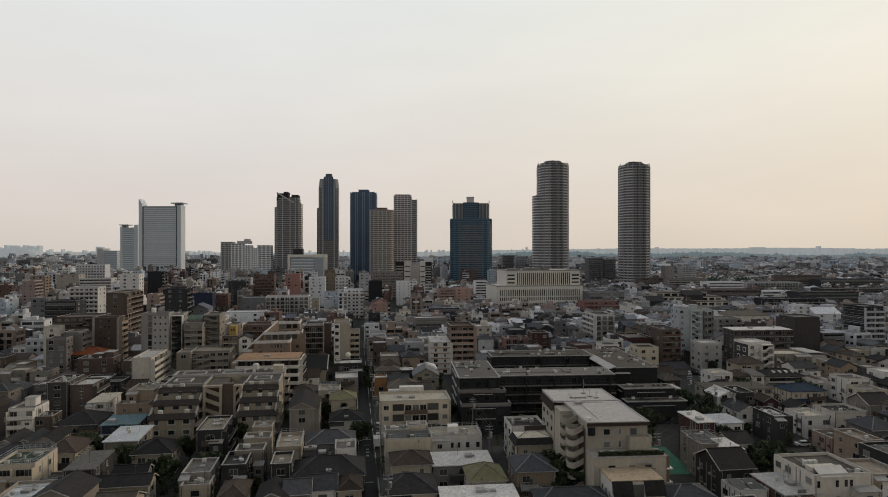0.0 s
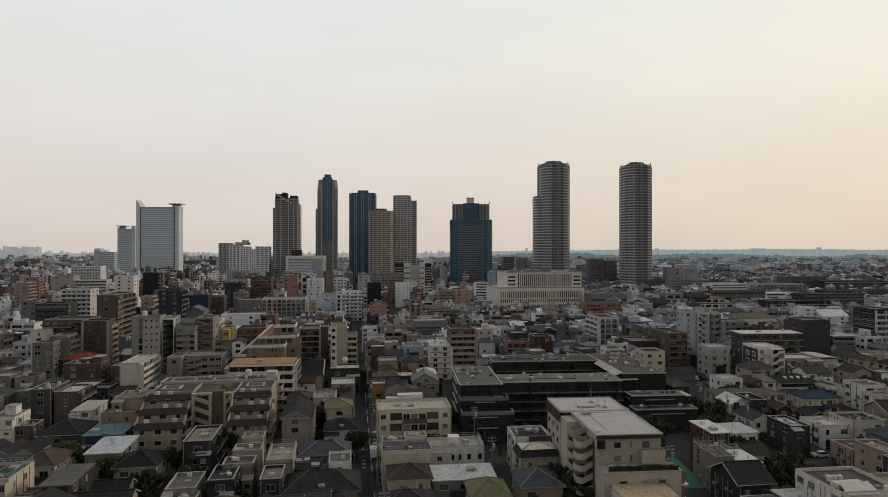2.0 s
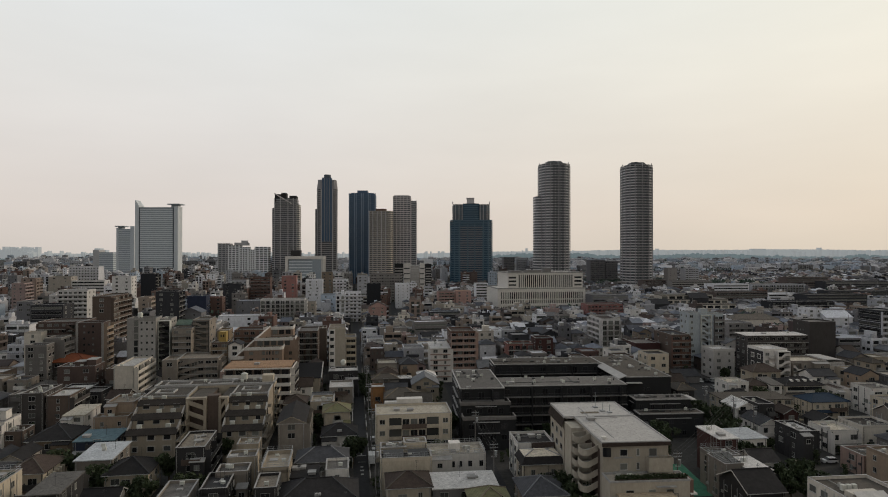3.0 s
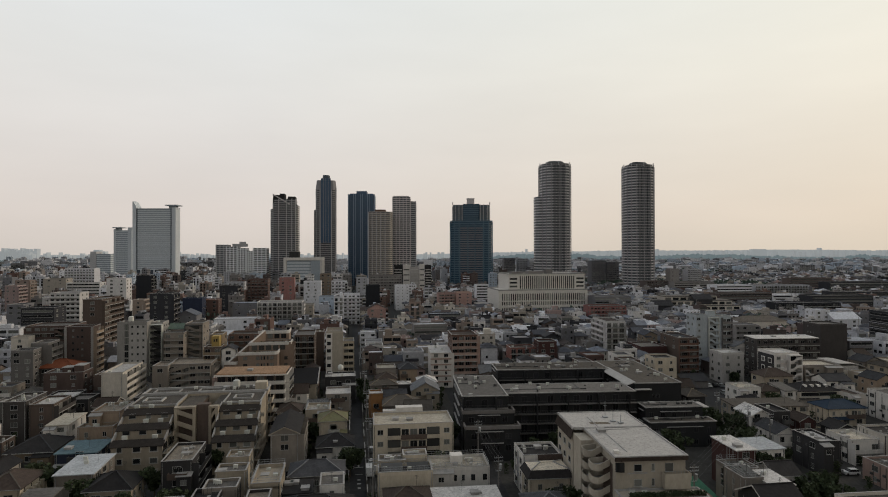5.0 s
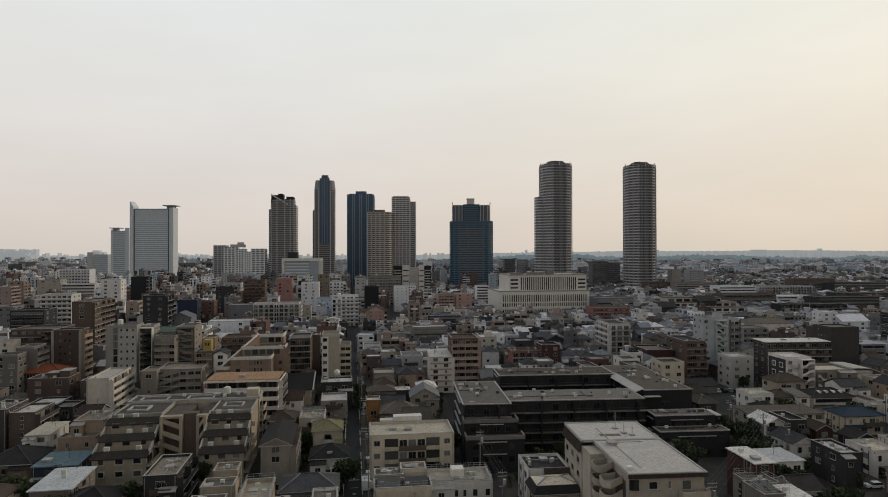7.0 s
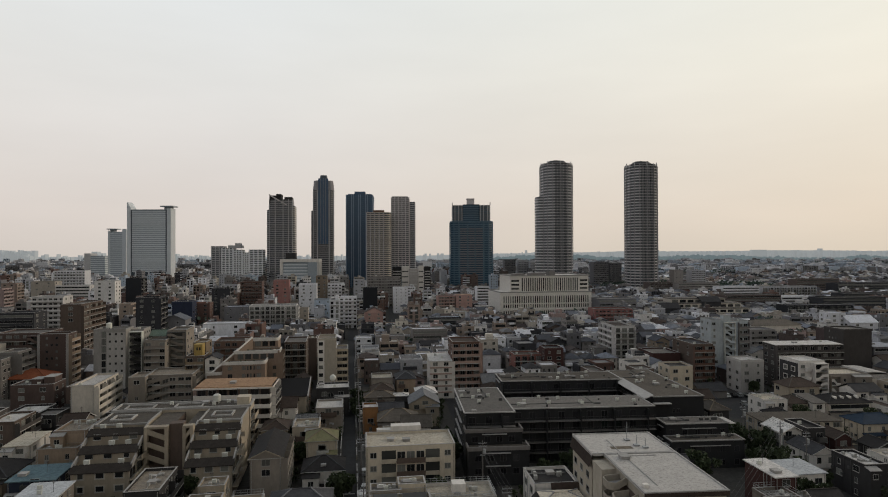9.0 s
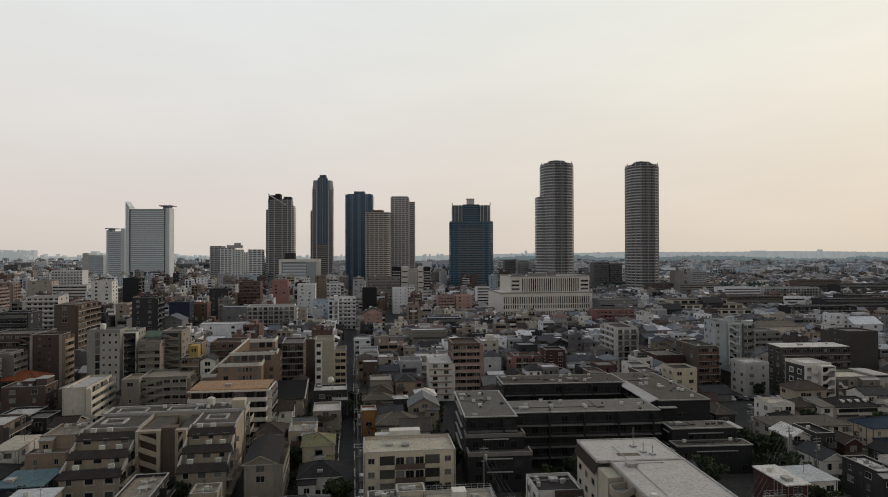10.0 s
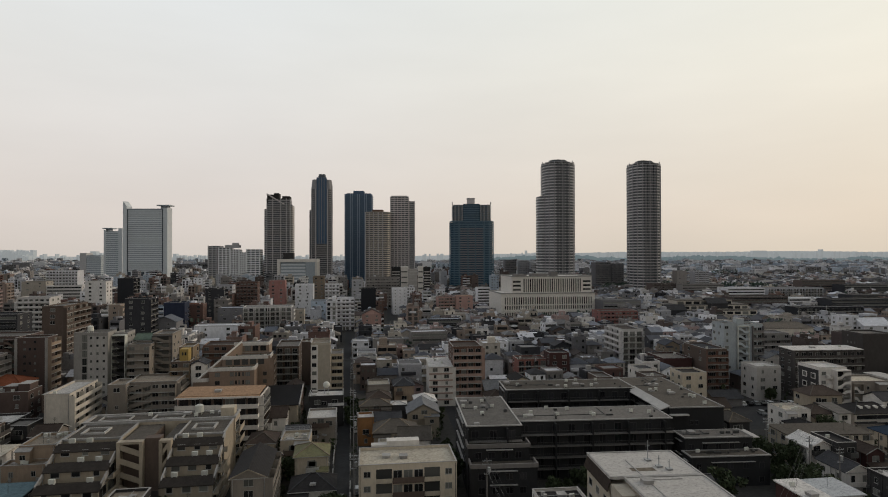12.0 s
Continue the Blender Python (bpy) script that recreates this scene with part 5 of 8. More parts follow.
    TAKEN.append((x, y + r, r + 4, r + 4, 0))
    return root


round_tower(119.2, 862, 22.0, 182.4, "tall rounded residential tower with pale balcony bands and a lower wing", True)
round_tower(233.6, 850, 20.6, 178.0, "tall rounded residential tower with pale balcony bands")


def teal_tower():
    root = tower_root(-1.4, 925, "teal glass office-like tower with a narrower dark glazed top", 2, 1.005, 0.984)
    ring = rect(62, 50, 6)
    shaft(root, ring, 0, 101, 30, TEAL_GLASS, TEALBAND, 0.45, piers=[(-25, -25), (-18, -25), (18, -25), (25, -25), (-31, -19), (31, -19)], pier_mat=TEALBAND, pier=1.4)
    q = Mesh()
    q.ring(-31, 31, -25, 25, 101, 103, 1.2)
    part("parapet", q, TEALBAND, root)
    # grey stone floors in the middle of the front
    q = Mesh()
    for x0, x1 in ((-16.5, -6), (-4.5, 4.5), (6, 16.5)):
        q.box(x0, x1, -25.9, -24.8, 0, 1.7)
    me = q.data("floor_band", TEALGREY)
    for i in range(28):
        part("floor_band", me, None, root, "grey spandrels", move(0, 0, 101 / 30 * i))
    for x in (-17.3, -5.2, 5.2, 17.3):
        q = Mesh()
        q.box(x - 0.6, x + 0.6, -26.2, -24.8, 0, 97)
        part("pier", q, TEALBAND, root)
    shaft(root, rect(56, 40, 3), 101, 127, 8, TOWER_GLASS, TEALBAND, 0.25, piers=[(-27, -20), (-18, -20), (18, -20), (27, -20), (0, -20.4), (-9, -20.2), (9, -20.2)], pier_mat=CONCRETE, pier=1.0)
    q = Mesh()
    n = 12
    q.prism([(12 * math.cos(math.pi + math.pi * i / n), -20 + 4 * math.sin(math.pi + math.pi * i / n)) for i in range(n + 1)], 101, 128)
    part("bay", q, TEAL_GLASS, root, "dark curved glass bay")
    for i in range(8):
        q = Mesh()
        q.prism([(12.3 * math.cos(math.pi + math.pi * i / n), -20 + 4.3 * math.sin(math.pi + math.pi * i / n)) for i in range(n + 1)], 101.6 + 3.25 * i, 102.5 + 3.25 * i)
        part("bay_band", q, TEALBAND, root)
    for x in (-23.5, -13.4, 13.4, 23.5):
        q = Mesh()
        q.box(x - 0.5, x + 0.5, -21.2, -19.6, 101, 127.4)
        part("pier", q, CONCRETE, root, "pale vertical pier")
    for sx in (-27.4, 27.4):
        q = Mesh()
        q.box(sx - 0.6, sx + 0.6, -20.5, -19.3, 127, 131)
        part("corner_post", q, PALEGRID, root)
    q = Mesh()
    q.box(-6, 5, -8, 4, 127, 137)
    q.box(-6.4, 5.4, -8.4, 4.4, 137, 138)
    part("lift_house", q, PALEGRID, root, "beige lift house")
    TAKEN.append((-1.4, 925, 36, 30, 0))


teal_tower()


def brown_tower():
    root = tower_root(-277.4, 897, "brown-grey residential tower with a slanting top and paler corner", 10, 0.85, 0.98)
    shaft(root, rect(38, 34, 3), 0, 136, 43, TOWER_GLASS, BROWNGREY, 0.45, piers=[(-19, -14), (-9, -17), (4, -17), (13, -17), (19, -14)], pier_mat=CONCRETE, pier=1.2)
    shaft(root, rect(7, 26), 0, 121, 38, TOWER_GLASS, CONCRETE, 0.45, move(-20, 1, 0))
    shaft(root, rect(6, 28), 0, 127, 40, TOWER_GLASS, GOLDBEIGE, 0.45, move(20, 0, 0))
    q = Mesh()
    q.slab((-19, -17, 144), (10, -17, 129), (10, 15, 129), (-19, 15, 144), 2.0)
    part("slanting_roof", q, PALEGRID, root, "pale slanting roof edge")
    q = Mesh()
    q.prism([(-18.5, -16), (9, -16), (9, 14), (-18.5, 14)], 130, 136.5)
    q.box(-18.5, -8, -16, 14, 136, 142)
    q.box(-8, 0, -12, 12, 136, 144.5)
    q.box(6, 18, -14, 12, 130, 140)
    part("roof_block", q, ROOF["dark"], root, "dark roof plant block")
    TAKEN.append((-272, 897, 26, 22, 0))


brown_tower()


def crowned_tower():
    root = tower_root(-227.8, 947, "slim tower with navy glass centre and beige shoulders", 10, 0.88, 0.997)
    shaft(root, rect(35, 32, 4), 0, 152, 48, TOWER_GLASS, BROWNGREY, 0.42, piers=[(-17, -12), (-10, -16), (10, -16), (17, -12)], pier_mat=CONCRETE, pier=1.6)
    q = Mesh()
    q.prism(rect(35.5, 32.5, 4), 152, 167, 0, rect(32, 29, 4))
    part("shoulder", q, BROWNGREY, root, "beige-brown shoulder block")
    q = Mesh()
    q.box(-8.5, 8.5, -16.6, -15, 70, 170)
    part("glass_strip", q, NAVY_GLASS, root, "dark blue-grey glass strip")
    q = Mesh()
    q.box(-8.7, 8.7, -16.9, -16.4, 0, 0.5)
    me = q.data("strip_band", TEALBAND)
    for i in range(31):
        part("strip_band", me, None, root, at=move(0, 0, 71 + 3.17 * i))
    for x in (-4.2, 0, 4.2):
        q = Mesh()
        q.box(x - 0.35, x + 0.35, -17.0, -16.4, 70, 170)
        part("mullion", q, BROWNGREY, root)
    q = Mesh()
    q.prism(rect(15, 18, 2), 167, 176, 0, rect(11, 14, 2))
    part("crown", q, STRIP_GLASS, root, "dark navy crown")
    shaft(root, rect(5, 22), 0, 121, 38, TOWER_GLASS, BROWNGREY, 0.42, move(-18.5, 1, 0))
    TAKEN.append((-225, 947, 22, 20, 0))


crowned_tower()


def navy_tower():
    root = tower_root(-184.2, 1018, "dark navy glass tower with fine vertical lines", 6, 0.961, 0.974)
    shaft(root, rect(46, 36, 2), 0, 155, 46, NAVY_GLASS, TEALBAND, 0.2, piers=[(x, -18.2) for x in (-22.5, -13.5, -10.5, -1.5, 1.5, 10.5, 13.5, 22.5)], pier_mat=NAVYLINE, pier=1.3)
    q = Mesh()
    q.box(-9, 9, -12, 12, 155, 161)
    q.box(-20, 20, -15, 15, 155, 156.5)
    part("crown", q, NAVY_GLASS, root, "dark stepped crown")
    TAKEN.append((-181, 1018, 26, 22, 0))


navy_tower()


def gold_tower():
    root = tower_root(-141.2, 938, "beige residential tower with a rounded flank", 4, 0.9375, 0.964)
    shaft(root, superring(20, 18, 28, 4), 0, 120, 38, TOWER_GLASS, GOLDBEIGE, 0.45, piers=[(-18, -17), (-12, -18), (-5, -18.2), (2, -18.2), (9, -18)], pier_mat=CONCRETE, pier=1.3)
    q = Mesh()
    q.prism(superring(9, 8, 16, 4), 120, 125)
    part("crown", q, WALL["brick"], root, "reddish-brown crown")
    q = Mesh()
    q.prism(superring(20.3, 18.3, 28, 4), 120, 121.2)
    part("parapet", q, GOLDBEIGE, root)
    TAKEN.append((-140, 938, 24, 22, 0))


gold_tower()


def grid_tower():
    root = tower_root(-106.8, 966, "beige-grey residential tower with a regular balcony grid", 4, 0.939, 0.949)
    shaft(root, rect(30, 32, 1), 0, 149, 46, TOWER_GLASS, PALEGRID, 0.5, move(-4.6, 0, 0), [(-14.5 + 5.8 * i, -16) for i in range(6)], PALEGRID, 1.2)
    shaft(root, rect(9.4, 28), 0, 142, 44, TOWER_GLASS, CONCRETE, 0.5, move(15.2, 0.5, 0), [(-4.4, -14), (4.4, -14)], PALEGRID, 1.0)
    q = Mesh()
    q.box(-18, 8, -14, 14, 149, 151)
    part("parapet", q, PALEGRID, root)
    TAKEN.append((-105, 966, 24, 20, 0))


grid_tower()


def slab_office():
    root = thing("office_tower", pose(-535, 1010, 0, 0, 0, 3) @ Matrix.Diagonal((0.866, 0.6, 1.0, 1)), "pale blue-grey slab office tower with horizontal bands and roof wing", "office tower")
    shaft(root, rect(68, 28), 26, 128, 30, OFFICE_DARK, OFFICE, 0.62, move(0, 0, 0))
    q = Mesh()
    q.box(-41.5, -34.5, -15, 15, 0, 133)
    k = len(q.v)
    q.v += [(-41.5, -15, 133), (-34.5, -15, 133), (-34.5, 15, 133), (-41.5, 15, 133), (-41.5, -15, 142), (-41.5, 15, 142)]
    q.f += [(k, k + 1, k + 4), (k + 1, k + 2, k + 5, k + 4), (k + 2, k + 3, k + 5), (k + 3, k, k + 4, k + 5)]
    q.m += [0] * 4
    part("pylon", q, OFFICE, root, "plain pale end pylon")
    q = Mesh()
    q.box(34.5, 42, -15, 15, 0, 131)
    part("pylon", q, OFFICE, root, "plain pale end pylon")
    for sx in (-33.8, 32.2):
        q = Mesh()
        q.box(sx, sx + 1.6, -14.6, -14.1, 0, 129)
        part("glass_strip", q, STRIP_GLASS, root, "dark glass strip")
    q = Mesh()
    q.box(-34, 34, -14.4, 14.4, 127.8, 129.5)
    part("parapet", q, OFFICE_DARK, root)
    q = Mesh()
    q.prism([(22, -16), (46, -18), (46, 18), (22, 16)], 134, 135.6)
    q.box(28, 40, -10, 10, 129, 134)
    part("roof_wing", q, OFFICE_DARK, root, "flat dark roof wing")
    q = Mesh()
    q.box(-34.4, 34.4, -13, 13, 0, 26)
    part("base", q, STRIP_GLASS, root, "dark glazed base")
    for i in range(9):
        q = Mesh()
        q.box(-34 + 8.5 * i - 1.1, -34 + 8.5 * i + 1.1, -14.6, -13.02, 0, 26)
        part("column", q, OFFICE, root)
    TAKEN.append((-530, 1015, 48, 22, 0))
    root = thing("office_tower", pose(-601, 1030, 0, 0, 0, 3) @ Matrix.Diagonal((0.95, 0.6, 0.975, 1)), "lower pale blue-grey office slab with a roof wing", "office tower")
    shaft(root, rect(26, 26), 0, 96, 28, OFFICE_DARK, OFFICE, 0.5, move(-1, 0, 0))
    for sx, w in ((-16.5, 3.6), (9, 7)):
        q = Mesh()
        q.box(sx, sx + w, -14, 14, 0, 98 if sx < 0 else 101)
        part("pylon", q, OFFICE, root, "plain pale end pylon")
    q = Mesh()
    q.box(-19, -2, -14, 14, 100, 101.5)
    q.box(-15, -8, -8, 8, 96, 100)
    part("roof_wing", q, OFFICE_DARK, root, "flat dark roof wing")
    TAKEN.append((-600, 1035, 22, 20, 0))
    root = thing("office_building", pose(-659, 1060, 0, 0, 0, 3) @ Matrix.Diagonal((1.15, 1, 1, 1)), "blue-grey mid-rise office block with glass bands", "office building")
    shaft(root, rect(22, 20), 0, 53, 15, OFFICE_DARK, OFFICE, 0.4, move(5, 0, 0))
    q = Mesh()
    q.box(-15.5, -6.2, -10, 10, 0, 57)
    part("service_core", q, CONCRETE, root, "beige service core")
    TAKEN.append((-659, 1060, 20, 14, 0))


slab_office()


def white_flats():
    root = thing("apartment_building", pose(-330.5, 888, 0, 0, 0, 6) @ Matrix.Diagonal((0.96, 1, 1.055, 1)), "large white high-rise apartment slab with balcony columns", "apartment building")
    for x0, w, h, fl in ((-26, 17, 60, 20), (-11, 12.5, 58, 19), (1, 10, 54, 18), (16, 20, 58, 19)):
        shaft(root, rect(w, 18), 0, h, fl, TOWER_GLASS, FLATS_WHITE, 0.5, move(x0 + 4, 0, 0), [(-w / 2 + 0.5 + (w - 1) * i / 3, -9) for i in range(4)], FLATS_WHITE, 1.4)
    q = Mesh()
    q.box(-22, -2, -6, 6, 60, 64)
    q.box(-12, -4, -4, 4, 64, 67)
    part("roof_plant", q, CONCRETE, root, "beige rooftop plant rooms")
    TAKEN.append((-329, 888, 36, 14, 0))
    root = thing("apartment_building", pose(-376.5, 910, 0, 0, 0, 6) @ Matrix.Diagonal((1, 1, 1.04, 1)), "grey-beige high-rise apartment block", "apartment building")
    shaft(root, rect(17, 18), 0, 64, 21, TOWER_GLASS, CONCRETE, 0.5, None, [(-8.4, -9), (-2.8, -9), (2.8, -9), (8.4, -9)], CONCRETE, 1.2)
    TAKEN.append((-377, 910, 12, 12, 0))
    root = thing("office_building", pose(-224.8, 812, 0, 0, 0, 6) @ Matrix.Diagonal((0.94, 1, 1, 1)), "white framed office building with a grey banded front", "office building")
    shaft(root, rect(34, 20), 0, 44, 11, OFFICE_DARK, OFFICE, 0.4, move(-6, 0, 0))
    for x0, x1, z0, z1, mat in ((-27, -23.2, 0, 48, WALL["white"]), (-23.2, 27, 44.2, 48, WALL["white"]), (24, 27, 0, 44, WALL["white"]), (11.2, 23.8, 0, 44, OFFICE_DARK)):
        q = Mesh()
        q.box(x0, x1, -11, 11, z0, z1)
        part("frame", q, mat, root)
    q = Mesh()
    q.box(-20, -7, -6, 6, 48, 56)
    part("roof_plant", q, WALL["charcoal"], root, "dark rooftop plant room")
    TAKEN.append((-222, 812, 30, 16, 0))
    for k, (dx, w, h, mat) in enumerate(((-17, 11, 40, WALL["black"]), (-6.5, 8.5, 40.5, WALL["white"]), (4, 11, 38, WALL["pale"]), (13.5, 6.5, 41, WALL["white"]), (21.5, 8, 40, WALL["black"]))):
        root = thing("apartment_building", pose(-69 + dx * 0.89, 700, 0, 0, 0, 5) @ Matrix.Diagonal((0.89, 0.89, 1.0, 1)), "narrow high-rise block in black and white panels", "apartment building", "black and white blocks")
        q = Mesh()
        q.box(-w / 2, w / 2, 0, 16, 0, h)
        part("wall", q, mat, root)
        for f in range(12):
            q = Mesh()
            q.box(-w / 2 + 0.6, w / 2 - 0.6, -0.5, -0.02, 3 * f + 1.2, 3 * f + 2.4)
            part("balcony", q, DARKMETAL if k % 2 else WALL["pale"], root) if k in (0, 2, 4) or f % 2 else None
    TAKEN.append((-69, 708, 28, 14, 0))


white_flats()


def slit_building():
    root = thing("office_building", pose(62.5, 552, 0, 0, 0, 11) @ Matrix.Diagonal((0.975, 1.0, 0.965, 1)), "wide white concrete building with rows of tall narrow window slits", "office building")
    body = PALE_CONCRETE
    for x0, x1, y0, y1, h in ((-40.5, 43.3, 0, 46, 21.5), (-30, 42.5, 5, 44, 36)):
        block(root, "wall", x0, x1, y0, y1, 0, h, body)
        q = Mesh()
        q.ring(x0 - 0.4, x1 + 0.4, y0 - 0.4, y1 + 0.4, h, h + 0.9, 0.9)
        part("parapet", q, COPING, root)

    def slits(x0, x1, n, y, z0, z1):
        w = (x1 - x0) / n
        q = Mesh()
        q.box(0, w * 0.5, -0.06, 0.02, 0, z1 - z0)
        me = q.data("window_slit", GLASS)
        for i in range(n):
            part("window_slit", me, None, root, at=move(x0 + w * (i + 0.25), y, z0))
    slits(-20, 33, 27, 5, 22.6, 34.3)
    slits(-38, 41, 39, 0, 12.2, 18.5)
    slits(-38, 41, 39, 0, 8.0, 11.2)
    slits(-38, 41, 39, 0, 0.8, 5.4)
    for z in (24, 27.5, 31):
        for x0 in (-29, 34.5):
            block(root, "window_band", x0, x0 + 7, 4.94, 5.02, z, z + 1.7, GLASS)
    for z in (6.2, 11.6):
        block(root, "ledge", -40.8, 43.6, -0.5, -0.02, z, z + 0.7, body)
    for x0, x1, y0, y1, z1 in ((-8, 6, 16, 28, 38.5), (10, 16, 18, 26, 40), (-24, -14, 14, 26, 38)):
        block(root, "roof_plant", x0, x1, y0, y1, 36, z1, WALL["grey"])
    TAKEN.append((59, 575, 46, 26, radians(11)))


slit_building()
for x, y, w, d, h, wall, roof in ((186, 905, 22, 18, 42, "grey", "grey"), (208, 912, 18, 18, 40, "grey", "grey"), (62, 1010, 18, 16, 45, "grey", "grey"), (84, 1015, 16, 16, 44, "pale", "grey"),
                                  (148, 1040, 20, 16, 44, "greige", "grey"), (100, 1005, 12, 16, 40, "pale", "grey")):
    building(x, y, w, d, h, 8, "flat", wall, roof, name="apartment_building", front="balc", right="blank", left="blank")
building(470, 760, 80, 22, 18, 4, "flat", "charcoal", "dark", name="works_hall", front="bands", right="blank", left="blank")
building(400, 640, 70, 20, 14, 4, "flat", "charcoal", "dark", name="works_hall", front="bands", right="blank", left="blank")


def stepped_hall():
    """Long pale building of three stepped storeys with dark loggias and two dark gabled roofs."""
    root = thing("works_hall", pose(183, 512, 0, 0, 0, 8), "long pale stepped building with dark loggias and dark gables", "hall")
    for x0, x1, y0, h in ((-36, 40, 0, 6.2), (-36, 40, 5, 10.4), (-30, 36, 10, 14.2), (-20, 26, 16, 17.6)):
        block(root, "wall", x0, x1, y0, 30, 0, h - 0.5, WALL["ivory"])
        q = Mesh()
        q.box(x0 - 0.3, x1 + 0.3, y0 - 0.3, 30.2, h - 0.5, h)
        part("roof", q, ROOF["grey"], root, "grey flat roof with a pale edge")
        n = int((x1 - x0) / 6)
        for j in range(n):
            w = (x1 - x0) / n
            # dark sheets on the flat wall take the place of shaded loggias
            block(root, "loggia", x0 + w * j + 0.8, x0 + w * (j + 1) - 0.8, y0 - 0.05, y0 + 0.02, h - 3.4, h - 1.3, GLASS, "dark glass sheet in place of loggia shade")
    for x0, x1, y0, h in ((-36, -19, 1, 11.0), (2, 19, 9, 15.2)):
        q = Mesh()
        m = y0 + 6
        q.slab((x0, y0, h), (x1, y0, h), (x1, m, h + 4), (x0, m, h + 4), 0.3)
        q.slab((x0, m, h + 4), (x1, m, h + 4), (x1, m + 6, h), (x0, m + 6, h), 0.3)
        q.box(x0 + 0.3, x1 - 0.3, y0 + 0.5, m + 5.5, h - 4, h - 0.2)
        part("gabled_roof", q, ROOF["slate"], root, "dark gabled roof")
    TAKEN.append((183, 527, 42, 18, radians(8)))


stepped_hall()


def setback_flats():
    """Peach block in three set-back tiers with thick white terrace edges and a long sloping white edge."""
    rng = random.Random(17)
    root = building(-76.6, 240.0, 15.4, 7.5, 20.3, 12, "flat", "peach", "grey", name="apartment_building", front="blank", right="balc", rail="peach")
    back = root.matrix_basis.inverted()
    at1, at3 = back @ Vector((-78.4, 232.3, 0)), back @ Vector((-78.1, 249.2, 0))
    at1, at3 = move(at1.x, at1.y, 0), move(at3.x, at3.y, 0)
    tiers = ((at1, -7.0, 7.0, 0.0, 7.0, 17.8), (at1, -12.0, -7.02, 0.6, 7.0, 14.4), (move(0, 0, 0), -7.7, 7.7, 0.0, 7.5, 20.3), (at3, -5.8, 5.8, 0.0, 9.0, 23.4))
    for k, (at, x0, x1, y0, y1, h) in enumerate(tiers):
        if k != 2:
            q = Mesh()
            q.box(x0, x1, y0, y1, 0, h - 0.9)
            part("wall", q, WALL["peach"], root, "", at)
            q = Mesh()
            q.box(x0 + 0.2, x1 - 0.2, y0 + 0.2, y1 - 0.2, h - 0.9, h - 0.7)
            part("roof", q, ROOF["grey"], root, "grey terrace floor", at)
        # thick white edge with a rounded corner towards the flank
        q = Mesh()
        r, t = 1.6, 0.35
        turn_pts = [(x1 + 0.2 - r + r * math.sin(a), y0 - 0.25 + r - r * math.cos(a)) for a in (0, 0.4, 0.8, 1.2, math.pi / 2)]
        outer = [(x0 - 0.2, y0 - 0.25)] + turn_pts + [(x1 + 0.2, y1)]
        inner = [(x0 - 0.2, y0 - 0.25 + t)] + [(x - t * math.sin(a), y + t * math.cos(a)) for (x, y), a in zip(turn_pts, (0, 0.4, 0.8, 1.2, math.pi / 2))] + [(x1 + 0.2 - t, y1)]
        q.prism(outer + inner[::-1], h - 0.9, h + 0.2)
        part("terrace_edge", q, WALL["white"], root, "thick white rounded terrace edge", at)
        for i in range(int(h / 2.6)):
            z = h - 2.7 - 2.6 * i
            if z > 6 and k < 2 and x1 - x0 > 6:
                for x, w in ((-5.2, 1.5), (-0.6, 1.2), (1.0, 0.6), (2.0, 0.6), (3.2, 0.6), (4.2, 1.4)):
                    window(root, at @ move(x, y0, z), w, 1.3, False, True, True)
    # glazed rooms behind the terraces
    for at, x0, n, z in ((move(0, 0, 0), -6.6, 5, 17.5), (at3, -5.0, 4, 20.6)):
        for j in range(n):
            window(root, at @ move(x0 + 2.6 * j, 0, z), 2.0, 1.8, False, True, True)
    for z in (8.5, 11.1, 13.7):
        window(root, move(5.4, 0, z), 1.2, 1.3, False, True, True)
    # planting boxes along the terraces
    for at, x0, x1, y0, z in ((at1, -6, 6, 0.6, 17.1), (move(0, 0, 0), -6, 7, 0.6, 19.6)):
        q = Mesh()
        for j in range(26):
            px, e = rng.uniform(x0, x1), rng.uniform(0.15, 0.45)
            ring = [(px + e * rng.uniform(0.6, 1.2) * math.cos(i * math.tau / 6), y0 + 0.5 + e * rng.uniform(0.6, 1.2) * math.sin(i * math.tau / 6)) for i in range(6)]
            q.prism(ring, z, z + e * rng.uniform(1.6, 3.2), 0, [(px + (a - px) * 0.5, y0 + 0.5 + (b - y0 - 0.5) * 0.5) for a, b in ring])
        tagged(part("terrace_planting", q, LEAF, root, "dark green terrace plants", at), kind="stuff")
    a, b = back @ Vector((-89.3, 231.2, 14.5)), back @ Vector((-81.0, 246.5, 24.3))
    q = Mesh()
    q.slab((a.x, a.y, a.z), (a.x + 0.45, a.y, a.z), (b.x + 0.45, b.y, b.z), (b.x, b.y, b.z), 0.4)
    part("sloping_parapet", q, WALL["white"], root, "long sloping white parapet")
    q = Mesh()
    q.slab((a.x + 0.1, a.y, a.z - 0.52), (a.x + 0.6, a.y, a.z - 0.52), (b.x + 0.6, b.y, b.z - 0.52), (b.x + 0.1, b.y, b.z - 0.52), 4.0)
    part("side_wall", q, WALL["peach"], root)
    join_small(root)
    take(-78.4, 232.3, 20, 7, 12)
    take(-78.1, 249.2, 12, 9, 12)


setback_flats()


